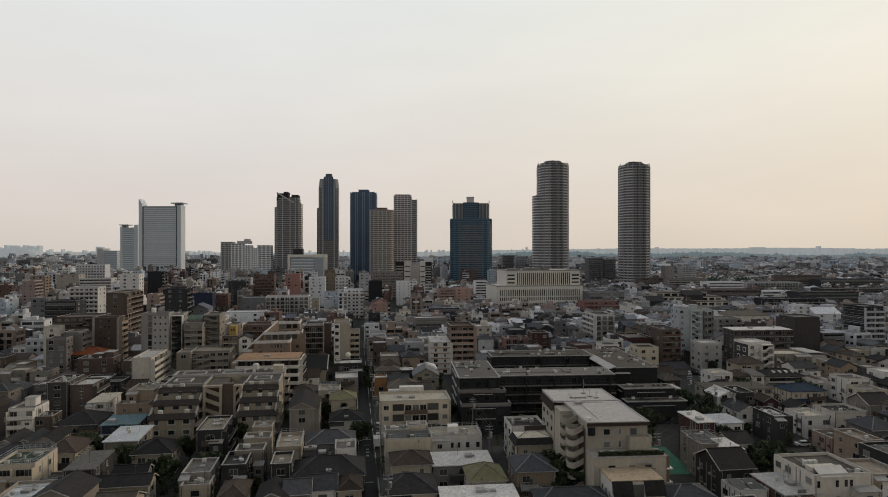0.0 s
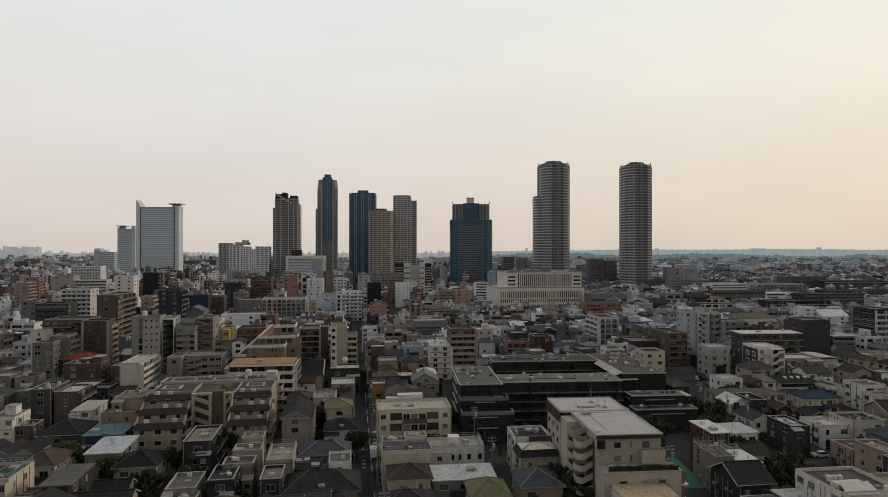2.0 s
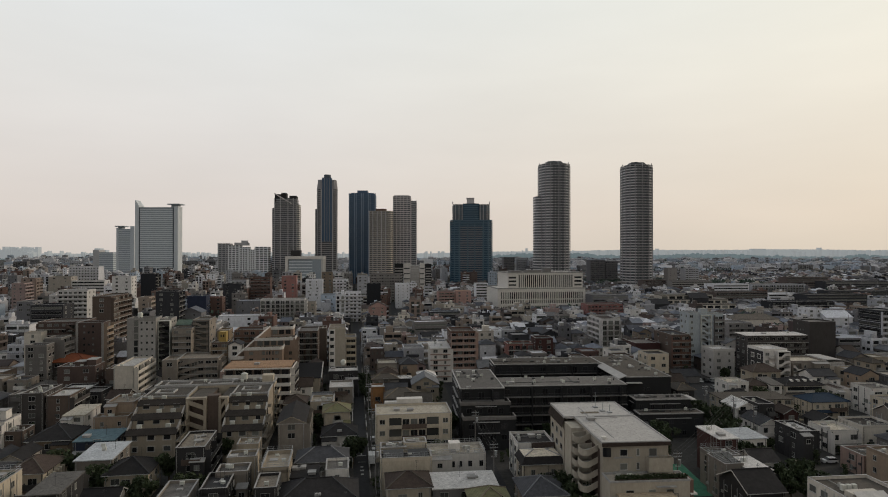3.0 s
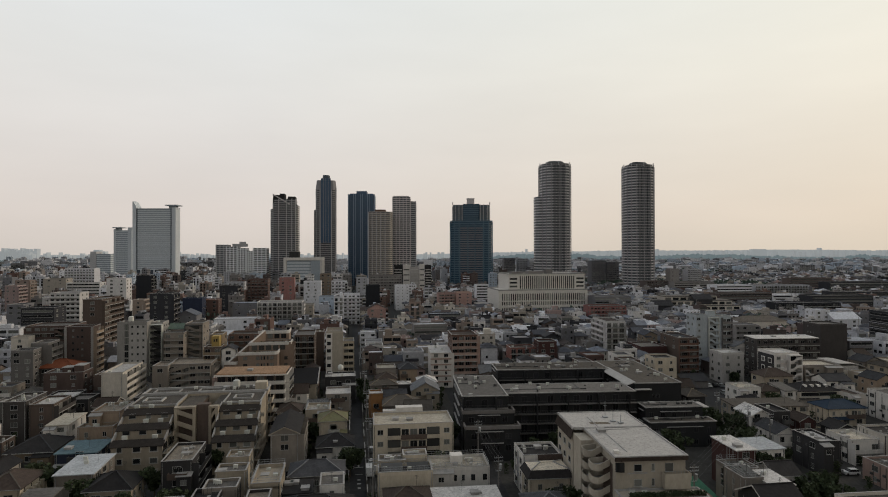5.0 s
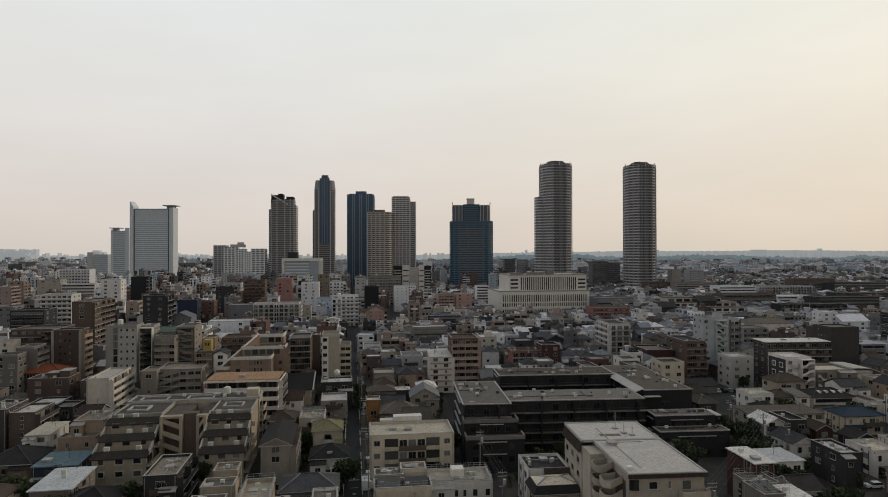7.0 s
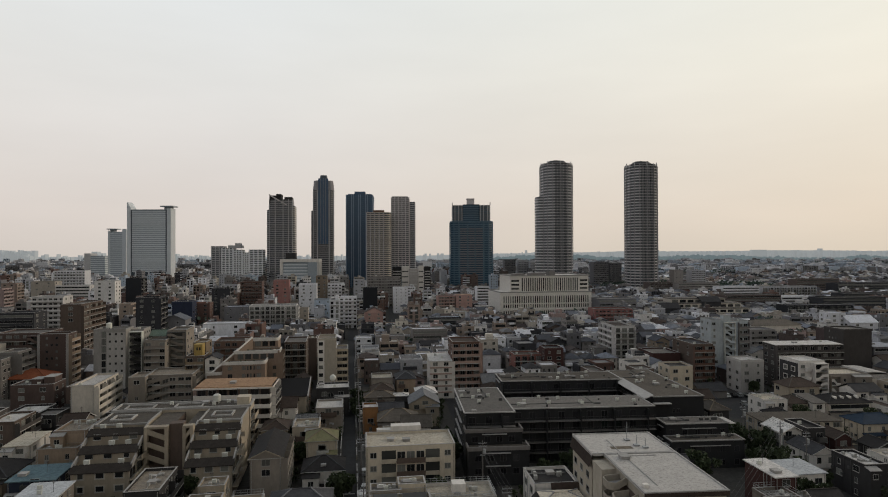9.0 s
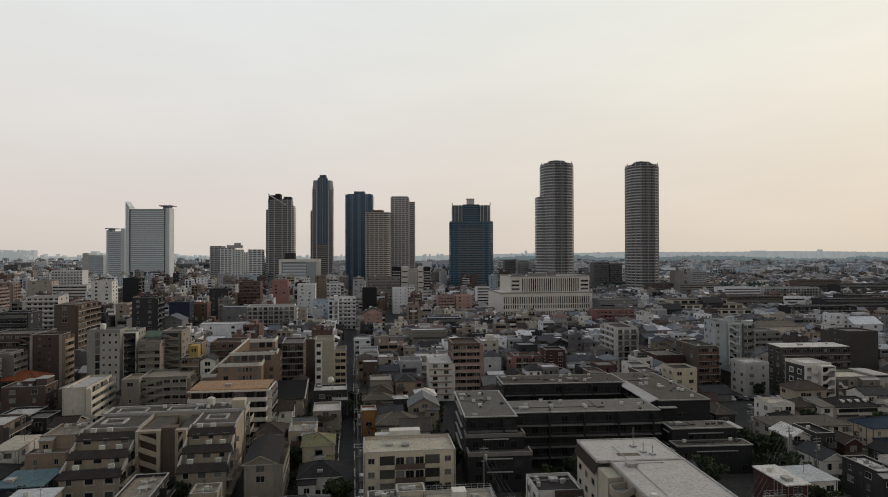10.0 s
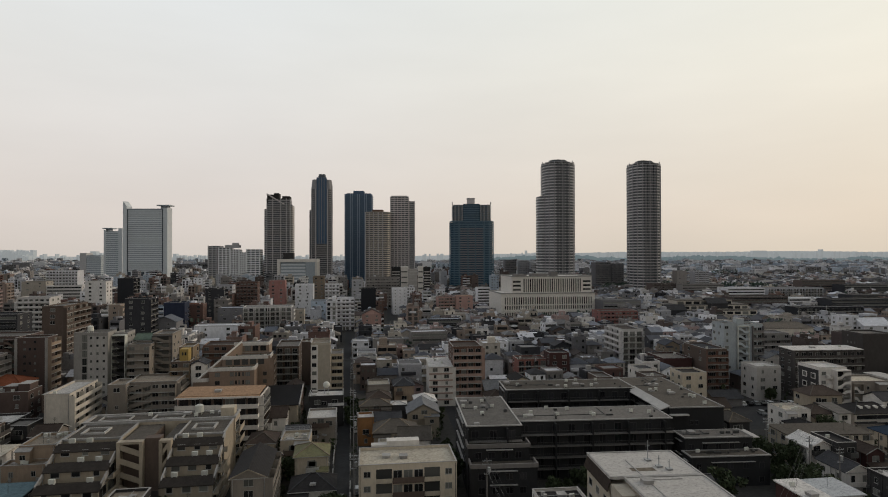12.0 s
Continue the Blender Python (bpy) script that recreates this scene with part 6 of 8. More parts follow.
def awning_house():
    """Ivory flat-roofed house with a sloping white canopy over its front."""
    root = building(74.0, 116.7, 12.4, 12, 10.5, 9, "flat", "ivory", "umber", left="win", front="blank")
    q = Mesh()
    q.slab((-4.9, -0.25, 10.1), (1.4, -0.25, 10.1), (1.2, 2.4, 11.4), (-4.7, 2.4, 11.4), 0.18)
    part("canopy", q, WALL["white"], root, "sloping white canopy over the roof edge")
    block(root, "roof_room", -4.6, 1.1, 2.5, 4.6, 9.95, 10.9, WALL["ivory"])
    for k in range(3):
        block(root, "air_conditioner", -3.6 + 1.1 * k, -2.8 + 1.1 * k, 6.2, 6.9, 9.96, 11.0, TANK, "white outdoor unit")
    for x in (-5.6, -1.7, 0.2, 1.3):
        window(root, move(x, 0, 8.0), 0.6, 1.3, False, True)
    for x in (-5.2, -1.6, 2.2):
        window(root, move(x, 0, 4.2), 1.6, 1.3, False)


awning_house()


# ---- houses and flats one by one ----
building(-95.0, 118.1, 8.3, 10, 9, 12, "flat", "cream", "green", right="win", front="balc")
building(-85.7, 107.4, 8.6, 9, 6.5, 12, "flat", "beige", "bluegrey")
building(-81.2, 118.7, 5.7, 11, 8, 12, "sheet", "charcoal", "grey", front="blank", extras="ac")
building(-88.4, 122.7, 7.6, 4, 4.5, 12, "flat", "grey", "grey")
building(-74.2, 134.6, 8.9, 9, 6, 12, "hip", "beige", "dark")
building(-72.9, 123.3, 6.7, 4, 5.5, 12, "gable_x", "grey", "dark")
building(-70.2, 115.1, 11.0, 5, 6, 12, "gable_x", "beige", "dark")
building(-84.9, 139.8, 7.8, 12, 7.2, 12, "sheet", "greige", "bluegrey", name="hall", front="blank")
building(-92.8, 152.3, 9.2, 9, 7.5, 12, "sheet", "navy", "blue")
building(-107.5, 156.4, 10.5, 11, 6, 12, "hip", "ochre", "dark")
building(-114.0, 139.3, 4.2, 9, 6, 12, "gable_y", "ivory", "dark")
building(-109.8, 140.3, 3.8, 9, 6, 12, "gable_y", "grey", "slate")
building(-105.7, 141.5, 4.9, 9, 6, 12, "gable_y", "ivory", "dark")
building(-106.9, 131.2, 10.2, 8, 6, 12, "hip", "grey", "slate")
arcade_house = building(-96.6, 133.8, 7.8, 10, 6, 12, "hip", "cream", "brown")
for k in range(7):
    q = Mesh()
    q.box(4.2, 4.7, 0.3 + 1.5 * k, 0.8 + 1.5 * k, 0, 4.4)
    q.box(4.1, 4.8, 0.2 + 1.5 * k, 0.9 + 1.5 * k, 4.4, 5.0)
    part("pillar", q, WALL["cream"], arcade_house, "cream arcade pillar")
q = Mesh()
q.box(3.95, 4.15, 0.2, 10, 2.9, 3.8)
part("balustrade", q, WALL["cream"], arcade_house)
building(-118.1, 156.7, 6.3, 6, 8, 12, "flat", "brown", "brown")
building(-122.6, 155.9, 6.7, 8, 10.5, 12, "flat", "white", "grey", front="balc", extras="pent")
building(-128.0, 177.6, 6.2, 12, 12.8, 12, "flat", "dusk", "grey", name="apartment_building", front="win", right="win", extras="ac")
building(-121.2, 179.2, 6.4, 11, 11.8, 12, "flat", "brown", "white", name="apartment_building", front="win", right="balc", rail="dusk")
building(-110.7, 171.0, 5.5, 11, 8.5, 12, "sheet", "white", "cream")
building(-97.5, 171.2, 7.3, 10, 12.2, 12, "flat", "tan", "beige", front="win", right="balc", extras="ac")
building(-97.8, 167.2, 8.8, 4, 9.2, 12, "flat", "tan", "beige", right="balc")
building(-155.9, 194.0, 7.0, 9, 6.2, 12, "hip", "grey", "slate")
building(-146.9, 197.2, 6.8, 8, 7.5, 12, "flat", "grey", "white")
building(-131.6, 200.7, 8.8, 10, 8.5, 12, "flat", "charcoal", "white", right="win")
building(-63.9, 142.8, 6.5, 13, 9.3, 12, "flat", "charcoal", "beige", right="balc", extras="skylight")
building(-52.0, 146.8, 5.0, 5, 9, 12, "flat", "beige", "beige")
building(-50.5, 139.1, 6.3, 5, 8.6, 12, "flat", "beige", "grey")
building(-49.3, 130.8, 6.5, 5, 8.4, 12, "flat", "greige", "grey", right="win")
building(-49.7, 122.8, 5.1, 9, 8, 12, "flat", "charcoal", "tan", extras="terrace")
building(-39.2, 122.2, 4.3, 8, 8.6, 12, "flat", "charcoal", "beige")
building(-40.6, 132.1, 5.7, 11, 9, 12, "flat", "beige", "dark", extras="terrace")
building(-35.3, 134.5, 6.1, 6, 6.2, 12, "sheet", "charcoal", "dark")
building(-27.6, 133.2, 4.8, 7, 8.4, 12, "flat", "white", "grey")
building(-33.7, 144.6, 11.7, 8, 6, 12, "hip", "grey", "slate")
building(-29.0, 122.5, 15.2, 10, 6, 12, "hip", "charcoal", "dark", extras="skylight")
building(-33.0, 113.0, 4.9, 6.5, 6, 12, "gable_x", "grey", "slate")
building(-28.4, 115.2, 5.1, 7, 6, 12, "gable_x", "white", "slate")
building(-23.1, 115.7, 4.7, 7, 6, 12, "hip", "beige", "brown")
building(-45.3, 110.8, 5.0, 8, 6, 12, "hip", "beige", "brown")
building(-37.1, 109.9, 5.6, 8, 6, 12, "gable_y", "greige", "dark")
building(-56.9, 120.6, 5.9, 9, 7, 12, "flat", "greige", "grey", extras="skylight")
building(-55.2, 116.5, 5.7, 5, 6, 12, "flat", "beige", "beige")
building(-44.8, 157.5, 6.6, 16, 11, 12, "gable_y", "greige", "dark", name="apartment_building", right="stair")
building(-37.4, 176.0, 7.3, 8, 9, 12, "hip", "cream", "olive")
building(-34.0, 164.1, 9.0, 8, 6, 12, "hip", "white", "dark", extras="skylight")
building(-43.8, 210.9, 8.1, 11, 8, 12, "flat", "greige", "white")
shed_hall = building(-59.6, 222.9, 10.1, 17, 8.5, 12, "shed", "beige", "coal", name="hall", front="blank")
q = Mesh()
q.slab((5.52, -0.5, 8.6), (5.9, -0.5, 8.6), (5.9, 17.5, 11.1), (5.52, 17.5, 11.1), 0.35)
part("verge", q, WALL["pale"], shed_hall, "pale verge board")
tank_house = building(-47.5, 231.1, 10.8, 9, 9.5, 12, "flat", "charcoal", "white", extras="ac")
q = Mesh()
rings = [(1.1 * math.sin(math.pi * k / 8), 11.9 - 1.1 * math.cos(math.pi * k / 8)) for k in range(1, 8)]
for r, z in rings:
    q.v += [(r * math.cos(i * math.tau / 14), 5 + r * math.sin(i * math.tau / 14), z) for i in range(14)]
for k in range(6):
    q.f += [(14 * k + i, 14 * k + (i + 1) % 14, 14 * k + 14 + (i + 1) % 14, 14 * k + 14 + i) for i in range(14)]
q.f += [tuple(range(13, -1, -1)), tuple(range(84, 98))]
ball_tank = part("water_tank", q, TANK, tank_house, "white ball-shaped water tank")
for sx in (-0.6, 0.6):
    for sy in (4.4, 5.6):
        block(ball_tank, "leg", sx - 0.06, sx + 0.06, sy - 0.06, sy + 0.06, 8.95, 11.2, METAL)
slatted_flats = building(-14.2, 163.1, 19.8, 11, 12.2, 10, "flat", "cream", "cream", name="apartment_building", front="mix")
block(slatted_flats, "roof_room", -3.9, 3.2, 11.02, 13.5, 0, 13.4, WALL["white"], "white roof stair room")
block(slatted_flats, "roof_room", -7.3, -3.92, 11.02, 13.0, 0, 12.6, WALL["white"], "white roof stair room")
building(-13.6, 139.4, 11.4, 5, 9, 10, "flat", "cream", "dark", front="blank", extras="solar")
building(-17.1, 144.4, 5.9, 4, 9.5, 10, "flat", "beige", "grey")
building(-12.3, 146.7, 5.3, 4, 10, 10, "flat", "cream", "beige", extras="ac")
building(-11.9, 129.8, 8.9, 8, 6.2, 10, "hip", "cream", "brown")
building(-10.7, 114.3, 10.7, 9, 6, 10, "hip", "cream", "dark")
roof_garden_house = building(-2.6, 145.6, 13.4, 8, 7.9, 9, "flat", "white", "cream", front="blank", extras="ac")
for x, w in ((-6.2, 0.8), (-4.2, 0.6), (-2.0, 0.6), (-1.1, 0.6), (0.6, 0.6), (2.6, 0.9), (5.2, 0.9)):
    window(roof_garden_house, move(x, 0, 4.9), w, 1.3, False, True)
    window(roof_garden_house, move(x, 0, 1.6), w, 1.3, False, True)
q = Mesh()
for k in range(12):
    for y in (0.15, 7.8):
        q.box(-6.5 + 1.17 * k, -6.44 + 1.17 * k, y, y + 0.06, 7.97, 8.9)
for z in (8.4, 8.86):
    q.ring(-6.55, 6.55, 0.12, 7.88, z, z + 0.05, 0.05)
part("roof_railing", q, METAL, roof_garden_house)
block(roof_garden_house, "roof_room", -1.4, 1.2, 3.4, 6.0, 7.35, 9.2, WALL["white"])
building(-0.4, 131.0, 13.4, 8, 6, 9, "sheet", "grey", "white", extras="skylight")
building(4.9, 120.7, 7.6, 8.5, 6.4, 9, "hip", "cream", "olive")
building(3.3, 108.9, 14.6, 7, 7, 8, "sheet", "white", "white", extras="skylight")
skirted_house = building(16.0, 150.4, 9.0, 9, 9.2, 9, "flat", "white", "dark")
q = Mesh()
q.slab((-1.2, -0.75, 7.7), (4.9, -0.75, 7.7), (4.9, -0.02, 9.3), (-1.2, -0.02, 9.3), 0.14)
part("roof_skirt", q, TILED["brown"], skirted_house, "brown tiled roof skirt")
building(16.8, 143.2, 9.2, 6.5, 6.8, 9, "mansard", "cream", "bright")
building(15.4, 126.6, 8.6, 9, 6.4, 8, "hip", "tan", "slate")
building(21.3, 111.6, 13.6, 6.5, 6, 8, "hip", "greige", "slate")
building(61.8, 153.4, 4.7, 9.5, 10, 11, "sheet", "maroon", "white", left="blank")
building(72.6, 164.3, 7.2, 8, 6.8, 11, "sheet", "white", "bluegrey")
building(58.9, 147.0, 6.4, 6, 8, 10, "flat", "greige", "grey")
building(57.4, 140.0, 4.4, 7, 8.6, 10, "flat", "greige", "white", left="win", extras="solar")
building(62.2, 138.2, 4.8, 7.5, 8.0, 10, "sheet", "pale", "white", left="win", front="balc")
building(59.4, 129.9, 7.8, 10, 6.5, 10, "gable_x", "charcoal", "dark")
building(57.4, 117.9, 6.4, 6, 6.5, 10, "flat", "white", "grey", extras="solar")
building(65.6, 115.6, 7.6, 10, 7, 10, "sheet", "brick", "white", left="win")
building(87.6, 124.1, 7.6, 9, 8, 9, "flat", "beige", "beige")
building(91.6, 203.0, 22.2, 9, 7.4, 6, "sheet", "cream", "umber", name="apartment_building", front="balc", left="win")
building(83.4, 192.2, 6.2, 8, 7.4, 8, "gable_y", "white", "white", left="win", front="win")
building(88.5, 190.8, 5.0, 9, 9, 8, "flat", "charcoal", "dark")
building(116.8, 208.0, 12.8, 8, 5.7, 8, "hip", "cream", "navyblue", front="win", left="win")
building(113.6, 217.6, 8.0, 6, 3.2, 8, "gable_x", "greige", "umber", front="blank")
building(101.2, 174.4, 7.8, 9, 6.2, 8, "flat", "white", "ivory", left="win", front="balc", rail="white")
building(112.4, 177.4, 10.2, 9, 6.8, 8, "flat", "ivory", "dark", left="win")
building(87.6, 166.2, 5.4, 10, 8.2, 8, "flat", "charcoal", "white", left="win", front="win")
building(84.6, 180.2, 6.2, 9, 5.8, 8, "gable_y", "white", "slate", front="balc", left="win", rail="white")
building(97.8, 194.8, 5.0, 6, 5.2, 8, "gable_y", "maroon", "brown")
building(105.0, 188.8, 6.0, 6, 4.6, 8, "gable_y", "charcoal", "dark")
building(137.4, 213.8, 8.6, 9, 8.9, 8, "flat", "white", "grey", left="win", front="balc")
building(131.2, 224.6, 5.6, 11, 6.2, 8, "flat", "white", "brown", left="win")
building(100.0, 157.2, 10.4, 7.5, 5.3, 8, "flat", "pink", "umber", left="win")
building(129.2, 189.4, 8.6, 9, 6, 8, "gable_x", "greige", "dark")
building(111.2, 160.5, 8.1, 9, 6.5, 8, "hip", "grey", "slate")
building(68.6, 148.8, 6.0, 7, 6, 9, "gable_x", "white", "dark")
building(134.8, 200.0, 8.0, 9, 8, 8, "flat", "cream", "grey")
building(-31.4, 211.9, 4.5, 6, 8, 12, "flat", "orange", "white")
building(-31.0, 226.9, 9.4, 6, 7.5, 12, "hip", "greige", "umber")
building(-24.2, 227.8, 6.8, 6, 6, 8, "mansard", "charcoal", "white")
building(-15.8, 221.2, 9.3, 10, 7, 8, "gable_y", "beige", "steel")
building(-22.1, 204.6, 11.5, 9, 6, 8, "hip", "beige", "umber")
building(-22.2, 190.1, 4.5, 6, 7, 8, "flat", "ivory", "cream")
building(-16.0, 196.7, 8.0, 8, 6.5, 8, "gable_x", "white", "umber")
building(-2.9, 259.7, 10.4, 14, 21, 9, "flat", "brick", "brown", name="apartment_building", front="balc", right="balc", rail="pink")
building(-30.9, 234.0, 7.2, 8, 8, 12, "hip", "pink", "brown")
building(-35.0, 259.3, 8.6, 8, 7, 12, "hip", "brown", "brown")
building(77.5, 258.8, 9.0, 9.5, 12.3, 8, "flat", "cream", "dark", name="apartment_building", left="win")
building(82.2, 289.9, 12.0, 15, 12, 8, "flat", "maroon", "grey", name="apartment_building", left="blank", front="blank")


def blue_flats():
    """Pale blue block: a plain bay, an open stair with swooping parapets, and grey balconies."""
    building(106.2, 297.6, 5.4, 9, 25.4, 8, "flat", "skyblue", "grey", name="apartment_building", front="few", left="few")
    root = building(114.8, 298.9, 11.6, 9, 24.8, 8, "flat", "skyblue", "grey", name="apartment_building", front="blank", left="blank", extras="pent")
    rng = random.Random(5)
    face(root, move(-5.7, 0, 0), 5.0, 24.2, 8, "swoop", False, rng, (WALL["skyblue"], DARKMETAL), at_y=300)
    face(root, move(0.9, 0, 0), 4.8, 24.2, 8, "balc", False, rng, (WALL["grey"], DARKMETAL), at_y=300)
    join_small(root)


blue_flats()


def swoop_flats():
    """White block with an open stair and a charcoal flank of white-framed windows."""
    root = building(121.4, 252.2, 9.8, 11, 15.6, 8, "flat", "white", "white", name="apartment_building", front="blank", left="blank")
    rng = random.Random(6)
    face(root, move(-0.5, 0, 0), 5.1, 15.0, 5, "well_up", False, rng, (WALL["white"], DARKMETAL), at_y=255)
    face(root, move(-4.7, 0, 0), 1.8, 15.0, 5, "few", False, rng, (WALL["white"], DARKMETAL), at_y=255)
    for i in range(1, 5):
        q = Mesh()
        q.prism([(-2.9, 0), (-2.9, -0.9), (-2.4, -1.3), (-1.2, -1.3), (-0.7, -0.9), (-0.7, 0)], 3 * i, 3 * i + 1.1)
        part("balcony", q, WALL["white"], root, "rounded white balcony")
    block(root, "flank_panel", -5.0, -4.9, 0.6, 10.6, 0, 14.6, WALL["charcoal"], "charcoal flank cladding")
    for i in range(4):
        for y in (2.2, 6.4):
            z = 1.4 + 3.4 * i
            block(root, "window_surround", -5.12, -5.0, y - 0.3, y + 1.9, z - 0.3, z + 1.7, WALL["white"], "white window surround")
            block(root, "window", -5.16, -5.12, y, y + 1.6, z, z + 1.4, GLASS)
    join_small(root)


swoop_flats()


def curved_hall():
    """Ivory hall under a low curved white roof."""
    root = thing("hall", pose(149.6, 257.6, 0, 0, 0, 6), "ivory hall under a low curved white metal roof", "hall")
    take(149.6, 257.6, 12, 12, 6)
    block(root, "wall", -6, 6, 0, 12, 0, 8.2, WALL["ivory"])
    q = Mesh()
    arc = [(-6.4 + 12.8 * k / 12, 8.2 + 2.4 * (1 - ((k - 4) / 8) ** 2) if k > 4 else 8.2 + 2.4) for k in range(13)]
    q.ramp(arc, 0.25, -0.5, 12.5)
    q.box(-6.0, 2.0, 0.1, 11.9, 8.2, 9.8)
    part("roof", q, ROOF["white"], root, "curved white metal roof")
    for k in range(3):
        block(root, "window", -5 + 3.6 * k, -2.8 + 3.6 * k, -0.04, 0.02, 4.6, 6.4, GLASS)


curved_hall()


def wavy_house():
    """Tan block with an ivory roof and a corner of swooping white parapets."""
    root = building(134.9, 253.4, 14.8, 11, 10.8, 6, "flat", "greige", "ivory", front="blank", left="few")
    rng = random.Random(8)
    face(root, move(-7.3, 0, 0), 3.8, 10.2, 3, "swoop", False, rng, (WALL["white"], DARKMETAL), at_y=255)
    face(root, move(-3.2, 0, 0), 10.4, 10.2, 3, "win", False, rng, (WALL["greige"], DARKMETAL), at_y=255)
    join_small(root)


wavy_house()
building(112.4, 240.6, 11.0, 8, 8.9, 8, "hip", "beige", "brown", front="win", left="win")
building(93.8, 222.4, 8.0, 8, 8.7, 8, "flat", "white", "ivory", front="win", left="win", extras="ac")
building(101.6, 224.2, 7.0, 7, 7.2, 8, "hip", "cream", "brown")
building(107.2, 222.6, 4.0, 8, 7.8, 8, "shed", "white", "grey")
dormer_house = building(118.8, 226.4, 14.2, 9, 6.9, 8, "hip", "ivory", "dark", front="bands")
for k in range(4):
    block(dormer_house, "dormer", -3.9 + 2.5 * k, -3.1 + 2.5 * k, 1.7, 3.4, 7.2, 8.5, WALL["white"], "small white dormer")
building(132.2, 237.8, 9.2, 8, 8.0, 8, "gable_x", "white", "slate")
building(89.6, 259.8, 10.6, 9, 2.9, 8, "gable_x", "grey", "slate", name="shed", front="blank", left="blank")
building(82.6, 247.6, 6.6, 8, 2.9, 8, "gable_x", "grey", "slate", name="shed", front="blank", left="blank")
building(77.2, 236.4, 6.8, 7.5, 5.6, 8, "gable_x", "cream", "brown")
building(134.6, 278.2, 27.6, 8.5, 17.6, 6, "sheet", "dusk", "white", name="apartment_building", front="balc", left="win")
building(161.6, 291.0, 12.4, 12, 22.2, 6, "flat", "dusk", "grey", name="apartment_building", front="blank", left="squares")
building(123.6, 294.6, 8.4, 7, 11.3, 8, "gable_y", "white", "steel", front="win", left="win")
gallery_flats = building(-170.1, 249.2, 17.2, 14, 25.2, 12, "flat", "maroonbrown", "grey", name="apartment_building", front="balc", rail="maroonbrown")
face(gallery_flats, move(3.6, -1.3, 0), 4.6, 24.4, 9, "well", False, random.Random(3), (WALL["brown"], DARKMETAL), at_y=250)
join_small(gallery_flats)
edged_flats = building(-154.9, 245.3, 10.4, 7.5, 25.4, 12, "flat", "maroonbrown", "grey", name="apartment_building", front="squares", right="balc", rail="tan")
for x in (-5.3, 4.4):
    block(edged_flats, "corner_strip", x, x + 0.9, -0.15, -0.01, 0, 25.2, WALL["ash"], "pale corner strip")
building(-171.0, 278.4, 8.0, 24, 33.5, 12, "flat", "brown", "grey", name="apartment_building", front="win", right="balc", rail="brown")
dotted_flats = building(-132.4, 243.6, 10.9, 8.5, 27.4, 12, "flat", "ash", "grey", name="apartment_building", front="blank", right="blank", extras="tank")
block(dotted_flats, "panel", -1.0, 5.3, -0.08, -0.01, 0, 26.2, WALL["pale"], "pale grey-blue wall panel")
face(dotted_flats, move(-0.9, -0.08, 0), 6.1, 26.8, 10, "dots", False, random.Random(4), (WALL["ash"], DARKMETAL), at_y=250)
for i in range(10):
    window(dotted_flats, move(-2.7, 0, 2.68 * i + 0.3), 1.4, 2.2, False, True, True)
join_small(dotted_flats)
building(-125.9, 250.4, 4.5, 8, 26.6, 12, "flat", "ash", "grey", name="apartment_building", front="well", right="dots", rail="charcoal")
building(-117.3, 247.2, 7.4, 9, 23.0, 12, "flat", "greige", "grey", name="apartment_building", front="balc")
building(-121.9, 257.6, 5.4, 7, 23.2, 12, "gable_x", "greige", "mint", name="apartment_building")
building(-112.7, 254.2, 6.8, 12, 25.8, 12, "flat", "greige", "grey", name="apartment_building", front="swoop", right="few")
banded_house = building(-96.1, 234.0, 6.0, 6.5, 19.5, 12, "flat", "brown", "beige", name="apartment_building", front="balc", rail="ochre")
block(banded_house, "roof_room", -0.7, 2.0, 1.6, 5.6, 18.9, 23.2, WALL["yellow"], "bright yellow roof room")
for x in (0.0, 0.9):
    block(banded_house, "window", x, x + 0.5, 1.55, 1.61, 21.2, 22.2, GLASS)
building(-98.2, 242.0, 4.5, 9, 23, 12, "flat", "ochre", "beige", name="apartment_building", front="win")
building(-90.4, 234.5, 4.7, 6.5, 18.5, 12, "gable_y", "white", "slate", name="apartment_building")
building(-96.6, 266.3, 12.7, 12, 20, 12, "flat", "terracotta", "brown", name="apartment_building", front="balc")
building(-70.0, 264.0, 8.2, 16, 20, 12, "flat", "brown", "grey", name="apartment_building", front="deck")
striped_flats = building(-53.9, 249.4, 6.6, 12, 23.5, 12, "flat", "sand", "beige", name="apartment_building", front="blank", right="few")
block(striped_flats, "panel", -3.3, -0.9, -0.1, -0.01, 0, 22.8, WALL["white"], "white strip with the windows")
for i in range(8):
    window(striped_flats, move(-2.9, -0.1, 2.86 * i + 0.9), 1.5, 1.3, False, True, True)
join_small(striped_flats)
building(-50.5, 259.9, 4.5, 11, 18, 12, "flat", "cream", "grey", name="apartment_building", front="balc")
building(-70.1, 288.9, 4.1, 10, 18, 12, "flat", "brown", "tan", name="apartment_building", front="blank")
building(-114.5, 201.5, 6.4, 19, 16.3, 12, "flat", "ivory", "white", name="apartment_building", front="blank", right="balc")
building(-106.5, 215.9, 5.0, 9, 15.8, 12, "flat", "greige", "beige", name="apartment_building", front="win")
building(-98.7, 221.1, 14.4, 13, 15.6, 12, "flat", "greige", "beige", name="apartment_building", front="stairs", right="balc")
roomed_flats = building(-140.1, 215.2, 12.5, 8.5, 13.4, 12, "flat", "maroonbrown", "grey", name="apartment_building", right="win", extras="ac")
